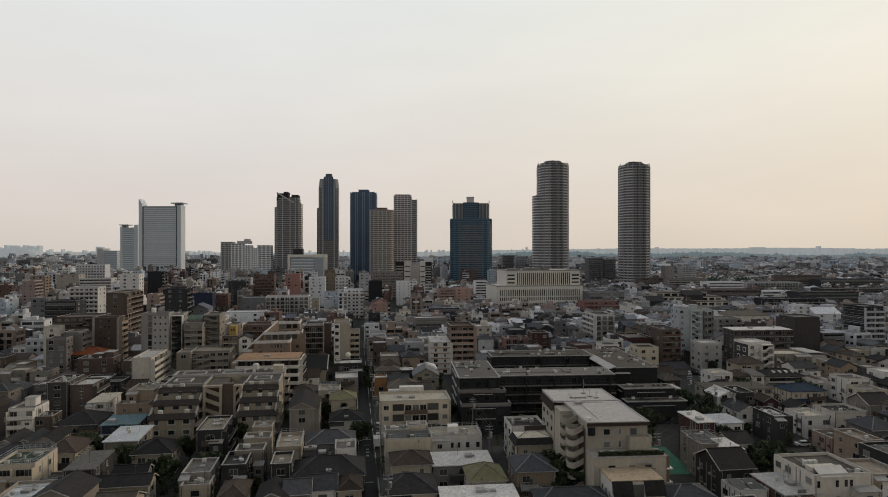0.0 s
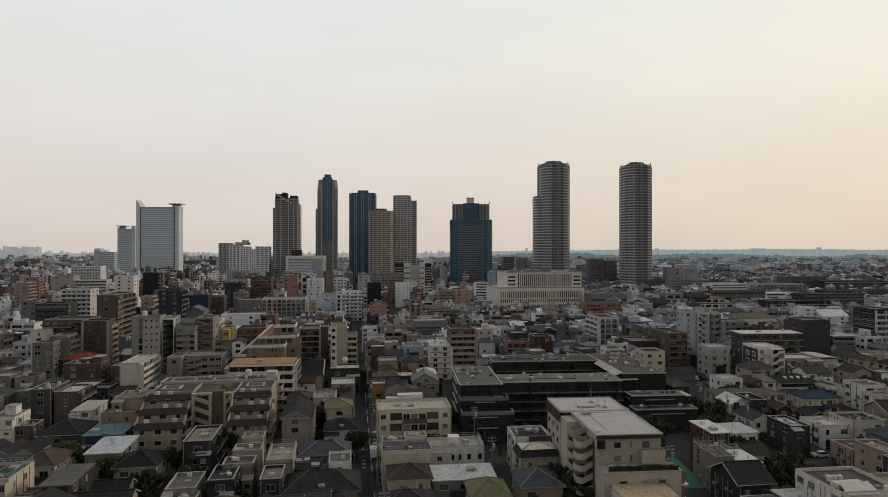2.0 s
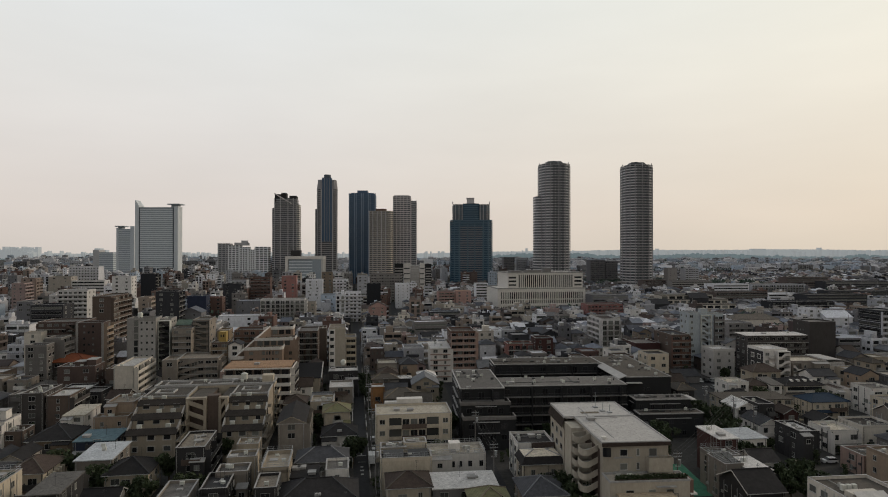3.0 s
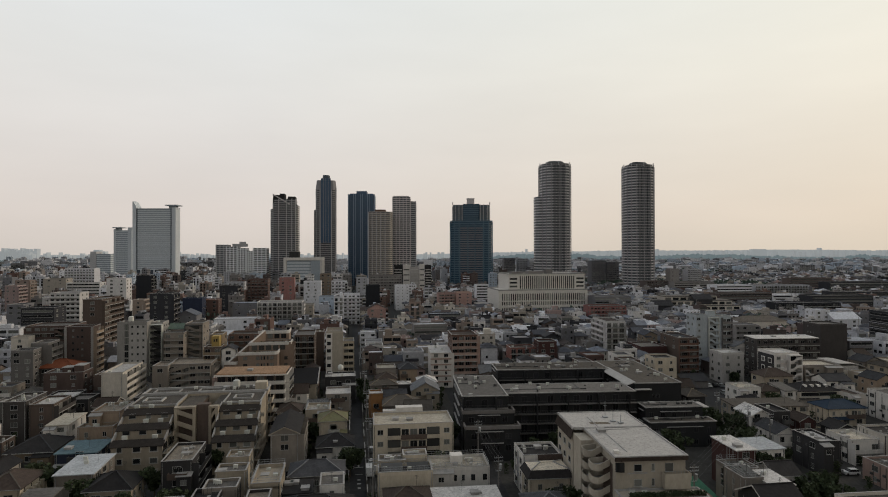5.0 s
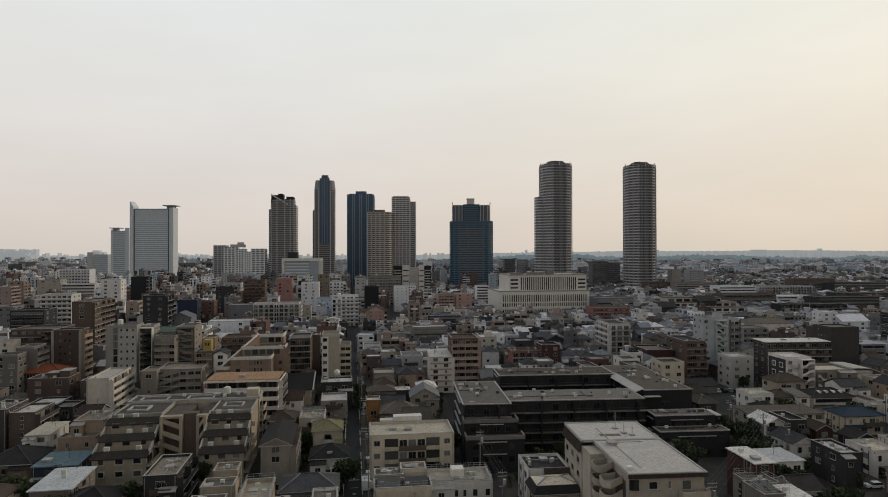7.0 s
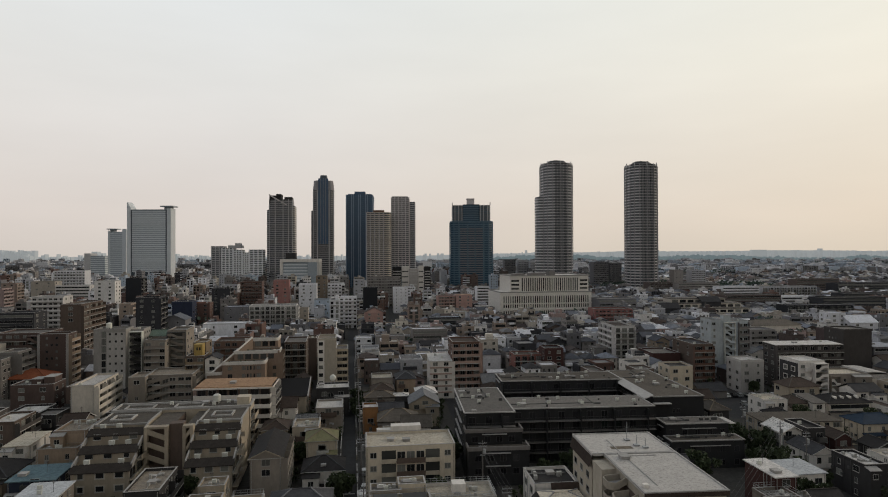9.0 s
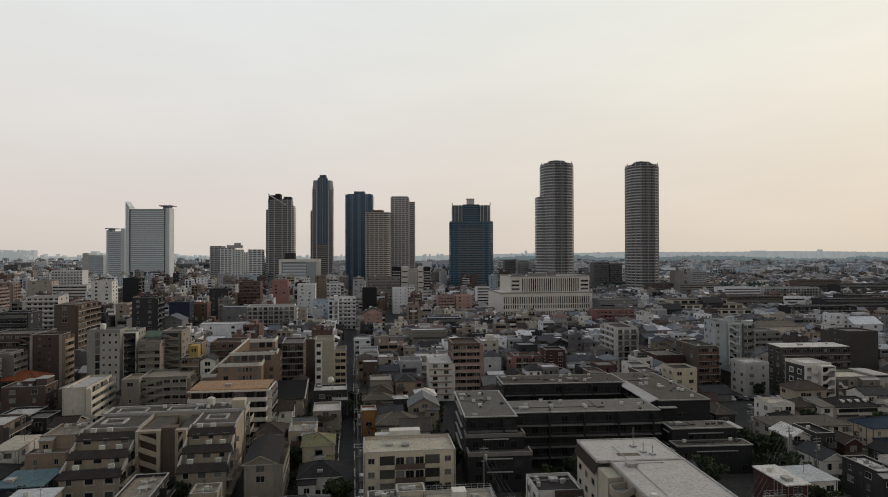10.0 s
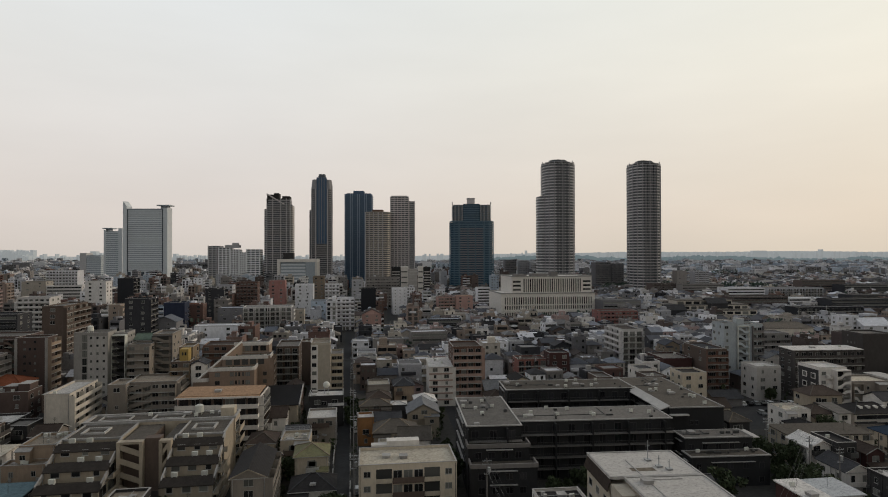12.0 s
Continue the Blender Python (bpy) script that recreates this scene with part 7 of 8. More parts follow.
for x0, x1, y0, y1, z in ((-1.8, 1.6, 3.4, 7.6, 14.4), (2.4, 5.6, 2.4, 7.4, 15.2)):
    block(roomed_flats, "roof_room", x0, x1, y0, y1, 12.8, z, WALL["maroonbrown"])
    block(roomed_flats, "roof_room_cap", x0 - 0.15, x1 + 0.15, y0 - 0.15, y1 + 0.15, z, z + 0.15, COPING, "pale roof edge")
building(-152.0, 228.3, 11.8, 10, 12.5, 12, "hip", "dusk", "orange", name="apartment_building")
peach_flats = building(-68.5, 199.0, 20.4, 10, 17, 9, "sheet", "brown", "peach", name="apartment_building", front="terrace", right="deck", rail="white")
q = Mesh()
q.slab((-10.7, -1.5, 16.78), (11.0, -1.5, 16.78), (11.0, -0.41, 16.84), (-10.7, -0.41, 16.84), 0.2)
part("eave", q, ROOF["peach"], peach_flats)
q = Mesh()
q.box(-10.8, 11.1, -1.62, -1.51, 16.4, 16.86)
q.box(11.01, 11.12, -1.5, 10.2, 16.4, 16.9)
part("fascia", q, WALL["white"], peach_flats, "white eaves board")
building(44.6, 114.0, 9.1, 7, 6, 8, "hip", "greige", "slate")

# the middle distance
building(-132.0, 507, 14.1, 14, 30.7, 12, "flat", "white", "white", name="apartment_building", front="few", right="blank", left="blank")
building(-129.0, 540, 9.6, 12, 35.9, 12, "flat", "ochre", "beige", name="apartment_building", front="win", right="blank", left="blank")
building(-117.7, 540, 11.8, 12, 29.6, 12, "flat", "white", "grey", name="apartment_building", front="balc", right="blank", left="blank")
building(-107.9, 600, 10.2, 12, 30.2, 12, "flat", "pale", "white", name="apartment_building", front="win", right="blank", left="blank")
building(-83.0, 517, 11.4, 12, 27.2, 12, "flat", "black", "dark", name="apartment_building", front="blank", right="bands", left="blank")
building(-91.1, 650, 33.5, 14, 30.2, 12, "flat", "greige", "grey", name="apartment_building", front="balc", right="blank", left="blank")
building(-65.3, 580, 13.0, 14, 23.6, 12, "flat", "white", "white", name="apartment_building", front="dots", right="win", left="blank")
building(-111.5, 478, 14.5, 12, 20.4, 12, "flat", "skyblue", "grey", name="apartment_building", front="few", right="win", left="blank")
building(-91.1, 468, 12.3, 12, 23.0, 12, "flat", "white", "white", name="apartment_building", front="balc", right="win", left="blank")
building(-127.1, 408, 29.0, 12, 22.1, 12, "flat", "ivory", "grey", name="apartment_building", front="deck", right="balc", left="blank")
building(-152.9, 505, 12.1, 12, 33.8, 12, "flat", "salmon", "salmon", name="apartment_building", front="win", right="blank", left="blank")
building(-184.4, 525, 16.8, 14, 31.7, 12, "flat", "brick", "brown", name="apartment_building", front="balc", right="win", left="blank")
building(-209.4, 540, 13.0, 14, 28.4, 12, "flat", "pale", "grey", name="apartment_building", front="balc", right="win", left="blank")
building(-113.4, 425, 8.4, 10, 18.6, 12, "flat", "beige", "beige", name="apartment_building", front="win", right="win", left="blank")
building(-65.1, 425, 12.2, 11, 15.9, 12, "gable_y", "rose", "brown", name="apartment_building", front="win", right="win", left="blank")
building(-21.4, 535, 14.0, 14, 19.0, 12, "flat", "rose", "brown", name="apartment_building", front="balc", right="blank", left="blank")
building(-6.9, 536, 13.9, 14, 19.8, 9, "flat", "rose", "peach", name="apartment_building", front="win", right="blank", left="blank")
building(-18.9, 440, 22.1, 10, 11.2, 9, "flat", "charcoal", "bluegrey", name="works_hall", front="bands", right="win", left="blank")
building(-24.4, 372, 20.0, 10, 11.7, 12, "flat", "greige", "white", name="apartment_building", front="bands", right="win", left="blank")
building(-43.3, 345, 15.2, 9, 11.3, 12, "flat", "greige", "grey", name="apartment_building", front="win", right="few", left="blank")
building(-53.7, 324, 7.8, 8, 13.2, 12, "flat", "white", "white", name="apartment_building", front="balc", right="win", left="blank")
eaved_flats = building(-12.3, 256.6, 8.2, 17, 14.2, 8, "sheet", "white", "white", name="apartment_building", front="win", right="balc", left="balc")
for i in range(1, 6):
    block(eaved_flats, "ledge", -4.2, 4.2, -0.3, -0.01, 2.3 * i - 0.1, 2.3 * i + 0.35, WALL["pink"], "pinkish ledge between the storeys")
building(10.6, 610, 12.3, 12, 22.7, 9, "flat", "white", "grey", name="apartment_building", front="bands", right="blank", left="blank")
building(-272.0, 500, 10.6, 14, 35.8, 12, "flat", "black", "grey", name="apartment_building", front="blank", right="balc", left="blank")
building(-408.1, 622, 28.9, 14, 38.5, 12, "flat", "white", "grey", name="apartment_building", front="balc", right="blank", left="blank")
building(-246.1, 368, 16.9, 12, 30.5, 12, "flat", "ivory", "white", name="apartment_building", front="balc", right="win", left="blank")
building(-276.3, 470, 14.4, 12, 34.7, 12, "flat", "ivory", "cream", name="apartment_building", front="win", right="win", left="blank")
building(-216.3, 395, 6.7, 12, 24.1, 12, "flat", "tan", "beige", name="apartment_building", front="win", right="balc", left="blank")
building(-183.7, 362, 12.3, 13, 30.3, 12, "flat", "charcoal", "dark", name="apartment_building", front="win", right="balc", left="blank")
building(-194.6, 425, 12.8, 12, 23.0, 12, "flat", "navy", "slate", name="apartment_building", front="blank", right="win", left="blank")
building(-175.5, 376, 12.7, 14, 16.0, 12, "gable_y", "grey", "steel", name="apartment_building", front="few", right="win", left="blank")
building(-188.6, 440, 11.5, 12, 20.7, 12, "flat", "brick", "orange", name="apartment_building", front="win", right="win", left="blank")
building(-192.1, 480, 12.5, 14, 28.6, 12, "flat", "charcoal", "dark", name="apartment_building", front="win", right="balc", left="blank")
building(-158.2, 428, 16.7, 12, 19.4, 12, "flat", "grey", "bluegrey", name="apartment_building", front="few", right="win", left="blank")
building(-139.2, 362, 23.6, 10, 15.8, 12, "flat", "white", "white", name="apartment_building", front="win", right="win", left="blank")
building(-208.2, 400, 10.5, 10, 16.3, 12, "flat", "maroon", "dark", name="apartment_building", front="win", right="win", left="blank")
building(-175.0, 240, 6.2, 5, 22.0, 12, "flat", "ivory", "cream", name="apartment_building", front="win", right="win", left="blank")
building(-158.8, 229, 5.8, 9, 21.3, 12, "flat", "grey", "grey", name="apartment_building", front="win", right="balc", left="blank")
building(-160.1, 222, 7.2, 6.3, 19.8, 12, "flat", "grey", "slate", name="apartment_building", front="win", right="few", left="blank")
building(-251.7, 335, 8.2, 12, 26.1, 12, "flat", "grey", "grey", name="apartment_building", front="win", right="balc", left="blank")
building(-231.4, 325, 16.2, 14, 25.2, 12, "flat", "charcoal", "dark", name="apartment_building", front="bands", right="win", left="blank")
building(-369.4, 480, 9.0, 14, 28.5, 12, "flat", "pink", "grey", name="apartment_building", front="win", right="balc", left="blank")
building(-391.3, 520, 10.8, 12, 30.8, 12, "flat", "peach", "white", name="apartment_building", front="win", right="balc", left="blank")
building(-390.7, 560, 19.8, 14, 30.5, 12, "flat", "beige", "beige", name="apartment_building", front="win", right="win", left="blank")
building(-366.2, 565, 29.2, 14, 26.6, 12, "flat", "ivory", "white", name="works_hall", front="bands", right="win", left="blank")
building(72.6, 322, 10.0, 19, 19.7, 8, "flat", "ivory", "brown", name="apartment_building", front="deck", right="blank", left="balc")
building(101.2, 466, 27.1, 16, 14.5, 8, "flat", "redbrick", "brown", name="apartment_building", front="balc", right="blank", left="win")
building(108.6, 270, 9.5, 10, 12.6, 8, "flat", "pale", "white", name="apartment_building", front="win", right="blank", left="win")
building(24.2, 296, 12.5, 10, 10.2, 9, "flat", "redbrick", "brown", name="apartment_building", front="deck", right="blank", left="win")
building(34.9, 292, 8.3, 9, 13.6, 9, "flat", "maroon", "slate", name="apartment_building", front="win", right="blank", left="win")
building(94.6, 282.6, 8.6, 17.5, 17.0, 8, "flat", "brown", "slate", name="apartment_building", front="balc", right="blank", left="win", rail="brick")
building(86.4, 309.0, 6.4, 8, 14.4, 8, "gable_y", "ochre", "slate", front="few")
building(172.2, 318, 6.8, 14, 18.2, 8, "flat", "maroonbrown", "dark", name="apartment_building", front="blank", right="blank", left="blank")
building(170.8, 303, 7.8, 14, 18.6, 8, "flat", "maroonbrown", "dark", name="apartment_building", front="few", right="blank", left="blank")
building(178.4, 392, 30.8, 12, 11.9, 8, "hip", "cream", "tan", name="apartment_building", front="win", right="blank", left="win")
building(225.4, 412, 10.0, 10, 17.0, 8, "flat", "white", "white", name="apartment_building", front="win", right="blank", left="win")
building(238.6, 408, 18.1, 14, 11.6, 8, "gable_x", "white", "white", name="apartment_building", front="win", right="blank", left="win")
building(144.8, 338, 13.5, 12, 16.0, 8, "flat", "greige", "grey", name="apartment_building", front="balc", right="blank", left="win")
building(206.0, 312, 10.5, 14, 25.5, 8, "flat", "black", "grey", name="apartment_building", front="balc", right="blank", left="bands", rail="pale")
building(179.2, 300, 11.7, 10, 13.6, 8, "sheet", "grey", "white", name="apartment_building", front="bands", right="blank", left="win")
building(280.8, 860, 13.1, 14, 31.4, 8, "flat", "greige", "grey", name="apartment_building", front="few", right="blank", left="blank")
building(307.0, 860, 19.6, 14, 30.7, 8, "flat", "pale", "grey", name="apartment_building", front="balc", right="blank", left="blank")
building(235.4, 790, 31.7, 16, 17.7, 8, "flat", "brown", "dark", name="apartment_building", front="balc", right="blank", left="blank")
building(278.1, 780, 52.4, 16, 17.3, 8, "flat", "greige", "dark", name="works_hall", front="bands", right="blank", left="blank")
building(288.9, 690, 41.5, 20, 18.0, 8, "flat", "white", "white", name="works_hall", front="bands", right="blank", left="win")
building(344.6, 700, 62.2, 16, 17.5, 8, "flat", "pale", "grey", name="apartment_building", front="deck", right="blank", left="blank")
building(431.0, 800, 56.7, 16, 21.3, 8, "flat", "brown", "dark", name="works_hall", front="bands", right="blank", left="blank")
building(326.9, 560, 57.5, 18, 15.9, 8, "flat", "charcoal", "dark", name="works_hall", front="bands", right="blank", left="blank")
building(267.3, 505, 52.7, 14, 14.1, 8, "flat", "black", "slate", name="apartment_building", front="deck", right="blank", left="blank")
building(254.1, 585, 51.7, 18, 16.2, 8, "flat", "brown", "dark", name="works_hall", front="bands", right="blank", left="blank")
building(302.3, 600, 35.1, 16, 13.9, 8, "flat", "white", "white", name="works_hall", front="bands", right="blank", left="blank")
building(123.1, 545, 32.5, 20, 15.8, 8, "flat", "grey", "grey", name="works_hall", front="bands", right="blank", left="blank")


# ---- the other houses: rows of plots along the lanes ----
def in_sight(x, y):
    return abs(x + 0.045 * y) < 0.76 * (y + 6) + 14


def on_street(x, y, reach):
    lane = 12.5 - 0.152 * (y - 112)
    cross = 232 + (x + 260) * 0.2115
    avenue = AVENUE[0] + (AVENUE[2] - AVENUE[0]) * (y - AVENUE[1]) / (AVENUE[3] - AVENUE[1])
    return abs(x - street_x(y)) < 2.3 + reach or (430 < y < 900 and abs(x - avenue) < 4.5 + reach) or (112 < y < 262 and abs(x - lane) < 2.4 + reach) or abs(y - cross) < 2.6 + reach


def plots():
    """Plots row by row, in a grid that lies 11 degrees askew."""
    rng = random.Random(21)
    c, s = math.cos(radians(10.5)), math.sin(radians(10.5))
    v, row = 90.0, 0
    while v < 1400:
        grow = 1.0 if v < 640 else 1.0 + (v - 640) / 2200
        depth = rng.uniform(7.4, 9.4) * grow
        u = -1300.0 + rng.uniform(0, 9)
        while u < 1300:
            w = rng.uniform(5.4, 8.8) * grow
            if rng.random() < 0.02:
                u += 6
            x, y = u * c - v * s, u * s + v * c
            if y > 96 and in_sight(x, y):
                yield rng, x, y, w, depth, v
            u += w + rng.uniform(0.7, 1.5)
        row += 1
        v += depth + (rng.uniform(1.0, 2.0) if row % 2 else rng.uniform(4.2, 5.4))


COOL_WALLS = ("cream", "ivory", "white", "white", "beige", "greige", "grey", "greige", "tan", "brown", "charcoal", "charcoal", "grey", "pink", "white", "pale")
LOW_WALLS = ("cream", "ivory", "white", "white", "beige", "greige", "pink", "greige", "tan", "brown", "charcoal", "charcoal", "grey", "pink", "white", "tan")
LOW_ROOFS = ("dark", "dark", "slate", "slate", "brown", "dark", "umber", "brown")
# COOL_ROOFS and FAR_ROOFS hold more pale and grey, in place of haze
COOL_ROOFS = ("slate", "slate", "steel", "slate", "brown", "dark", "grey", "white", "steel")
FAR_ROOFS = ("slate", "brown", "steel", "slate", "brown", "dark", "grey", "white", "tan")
FLAT_ROOFS = ("grey", "grey", "white", "beige", "slate", "cream", "white", "ivory")
MID_WALLS = ("greige", "beige", "brown", "brick", "ivory", "grey", "pale", "greige", "pale", "charcoal", "white", "skyblue", "pale", "ivory", "grey", "white", "peach", "terracotta")


class City:
    """Far buildings in one mesh, with their roofs, parapets and windows."""

    def __init__(self):
        self.q = Mesh()
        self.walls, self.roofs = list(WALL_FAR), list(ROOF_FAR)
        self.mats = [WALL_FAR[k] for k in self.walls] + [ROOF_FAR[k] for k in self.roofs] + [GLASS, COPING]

    def add(self, x, y, w, d, h, turn, form, wall, roof, rng, fine):
        q, g = self.q, len(self.mats) - 2
        wi = self.walls.index(wall if wall in self.walls else "beige")
        ri = len(self.walls) + self.roofs.index(roof if roof in self.roofs else "grey")
        k = len(q.v)
        q.box(-w / 2, w / 2, 0, d, 0, h, wi)
        if form == "flat":
            q.box(-w / 2 + 0.3, w / 2 - 0.3, 0.3, d - 0.3, h, h + 0.08, ri)
            q.ring(-w / 2 - 0.05, w / 2 + 0.05, -0.05, d + 0.05, h, h + 0.6, 0.3, wi)
            if h > 11:
                pw, pd = w * rng.uniform(0.2, 0.45), d * rng.uniform(0.25, 0.5)
                px, py = rng.uniform(-w / 2 + pw / 2 + 0.4, w / 2 - pw / 2 - 0.4), rng.uniform(0.5, d - pd - 0.5)
                q.box(px - pw / 2, px + pw / 2, py, py + pd, h, h + rng.uniform(2, 3.4), wi)
            elif rng.random() < 0.5:
                px, py = rng.uniform(-w / 3, w / 3), rng.uniform(d * 0.2, d * 0.7)
                q.box(px - 0.9, px + 0.9, py, py + 1.4, h, h + rng.uniform(0.6, 2.2), rng.choice((wi, g + 1)))
        else:
            o = 0.45
            x0, x1, y0, y1 = -w / 2 - o, w / 2 + o, -o, d + o
            if form == "hip":
                half = min(x1 - x0, y1 - y0) / 2
                z = h + half * 0.48
                q.prism([(x0, y0), (x1, y0), (x1, y1), (x0, y1)], h - 0.1, h + 0.05, ri)
                if x1 - x0 >= y1 - y0:
                    a, b = (x0 + half, (y0 + y1) / 2, z), (x1 - half + 0.01, (y0 + y1) / 2, z)
                    q.quad((x0, y0, h + 0.05), (x1, y0, h + 0.05), b, a, m=ri)
                    q.quad((x1, y1, h + 0.05), (x0, y1, h + 0.05), a, b, m=ri)
                    q.quad((x1, y0, h + 0.05), (x1, y1, h + 0.05), b, m=ri)
                    q.quad((x0, y1, h + 0.05), (x0, y0, h + 0.05), a, m=ri)
                else:
                    a, b = (0, y0 + half, z), (0, y1 - half, z)
                    q.quad((x0, y0, h + 0.05), (x1, y0, h + 0.05), a, m=ri)
                    q.quad((x1, y1, h + 0.05), (x0, y1, h + 0.05), b, m=ri)
                    q.quad((x1, y0, h + 0.05), (x1, y1, h + 0.05), b, a, m=ri)
                    q.quad((x0, y1, h + 0.05), (x0, y0, h + 0.05), a, b, m=ri)
            elif form == "gable_x":
                m, z = (y0 + y1) / 2, h + (y1 - y0) * 0.24
                q.slab((x0, y0, h), (x1, y0, h), (x1, m, z), (x0, m, z), 0.2, ri)
                q.slab((x0, m, z), (x1, m, z), (x1, y1, h), (x0, y1, h), 0.2, ri)
                q.prism([(-w / 2, 0.2), (w / 2, 0.2), (w / 2, d - 0.2), (-w / 2, d - 0.2)], h, z - 0.35, wi, [(-w / 2, m - 0.1), (w / 2, m - 0.1), (w / 2, m + 0.1), (-w / 2, m + 0.1)])
            else:
                z = h + (x1 - x0) * 0.24
                q.slab((x0, y1, h), (x0, y0, h), (0, y0, z), (0, y1, z), 0.2, ri)
                q.slab((0, y1, z), (0, y0, z), (x1, y0, h), (x1, y1, h), 0.2, ri)
                q.prism([(-w / 2 + 0.2, 0), (w / 2 - 0.2, 0), (w / 2 - 0.2, d), (-w / 2 + 0.2, d)], h, z - 0.35, wi, [(-0.1, 0), (0.1, 0), (0.1, d), (-0.1, d)])
        if fine and rng.random() < 0.6:
            bw, z = w * rng.uniform(0.35, 0.8), 3.0 * max(1, round(h / 3) - 1) - 0.1
            bx = rng.uniform(-w / 2 + bw / 2, w / 2 - bw / 2)
            q.box(bx - bw / 2, bx + bw / 2, -1.2, 0, z - 0.2, z + 1.0, rng.choice((wi, g + 1, 2, 7)))
            if rng.random() < 0.5:
                q.slab((-w / 2, -1.4, 2.5), (w / 2, -1.4, 2.5), (w / 2, 0, 3.1), (-w / 2, 0, 3.1), 0.14, ri)
            for i in range(rng.choice((0, 1, 2))):
                px, py, z = rng.uniform(-w / 2 + 0.6, w / 2 - 0.6), rng.uniform(0.6, d - 0.6), h if form == "flat" else h + 0.6
                q.box(px - 0.5, px + 0.5, py - 0.3, py + 0.3, z, z + 0.8, rng.choice((2, 5, 7)))
        floors = max(1, round(h / 3))
        fh = h / floors
        tall = h > 11
        if tall or fine:
            style = rng.choice(("grid", "grid", "bays", "bays", "strips", "plain")) if tall else rng.choice(("grid", "grid", "grid", "plain"))
            flank = rng.choice(("grid", "plain", "bays")) if tall else "plain"
            self.facade(style, w, floors, fh, wi, g, rng, lambda x0, x1, y0, y1, z0, z1, m: q.box(x0 - w / 2, x1 - w / 2, y0, y1, z0, z1, m))
            if x < 0:
                self.facade(flank, d, floors, fh, wi, g, rng, lambda x0, x1, y0, y1, z0, z1, m: q.box(w / 2 - y1, w / 2 - y0, x0, x1, z0, z1, m))
            else:
                self.facade(flank, d, floors, fh, wi, g, rng, lambda x0, x1, y0, y1, z0, z1, m: q.box(-w / 2 + y0, -w / 2 + y1, x0, x1, z0, z1, m))
        if tall and form == "flat":
            z = h + 0.6
            q.box(-w / 2, w / 2, -0.03, 0.03, z + 0.9, z + 0.98, g + 1)
            for i in range(rng.choice((1, 2, 3, 4))):
                px, py, e = rng.uniform(-w / 2 + 1, w / 2 - 1), rng.uniform(1, d - 1), rng.uniform(0.5, 1.3)
                q.box(px - e, px + e, py - e, py + e, h, h + rng.uniform(0.8, 2.6), rng.choice((2, 5, 6, 7, g + 1)))
            if rng.random() < 0.3:
                px = rng.uniform(-w / 3, w / 3)
                q.box(px - 0.08, px + 0.08, d / 2 - 0.08, d / 2 + 0.08, h, h + rng.uniform(4, 8), g + 1)
        c, s = math.cos(radians(turn)), math.sin(radians(turn))
        for i in range(k, len(q.v)):
            a, b, e = q.v[i]
            q.v[i] = (x + a * c - b * s, y + a * s + b * c, e)

    def facade(self, style, w, floors, fh, wi, g, rng, box):
        """Windows, balconies or window strips over one side; box() lays a block in that side's frame."""
        if style == "grid":
            n = max(1, int(w / rng.uniform(2.0, 3.2)))
            ww = rng.choice((0.35, 0.5, 0.65, 0.8))
            for f in range(floors):
                for j in range(n):
                    if rng.random() < 0.9:
                        cx = w * (j + 0.5) / n
                        box(cx - ww, cx + ww, -0.06, 0.05, fh * f + 0.9, fh * f + 2.2, g)
        elif style == "bays":
            n = max(1, round(w / 5))
            rail = rng.choice((wi, wi, g + 1, 2))
            for f in range(floors):
                for j in range(n):
                    box(w * j / n + 0.25, w * (j + 1) / n - 0.25, -0.04, 0.05, fh * f + 0.9, fh * f + 2.45, g)
                box(0, w, -1.15, -1.0, fh * f - 0.15, fh * f + 0.95, rail)
                box(0, w, -1.0, 0, fh * f - 0.15, fh * f, wi)
            for j in range(n + 1):
                cx = min(max(w * j / n, 0.12), w - 0.12)
                box(cx - 0.12, cx + 0.12, -1.15, 0, 0, fh * floors, wi)
        elif style == "strips":
            n = max(2, int(w / 3))
            for j in range(n):
                box(w * (j + 0.2) / n, w * (j + 0.75) / n, -0.05, 0.05, 1.0, fh * floors - 0.8, g)
            for f in range(1, floors):
                box(0, w, -0.1, 0, fh * f - 0.3, fh * f + 0.35, wi)
        else:
            for f in range(floors):
                if rng.random() < 0.7:
                    cx, ww = rng.uniform(0.2, 0.8) * w, rng.choice((0.3, 0.5, 0.8))
                    box(cx - ww, cx + ww, -0.05, 0.05, fh * f + 0.9, fh * f + 2.1, g)

    def finish(self, name, label):
        return tagged(new(name, self.q.data(name, *self.mats)), label, "houses", kind="stuff")


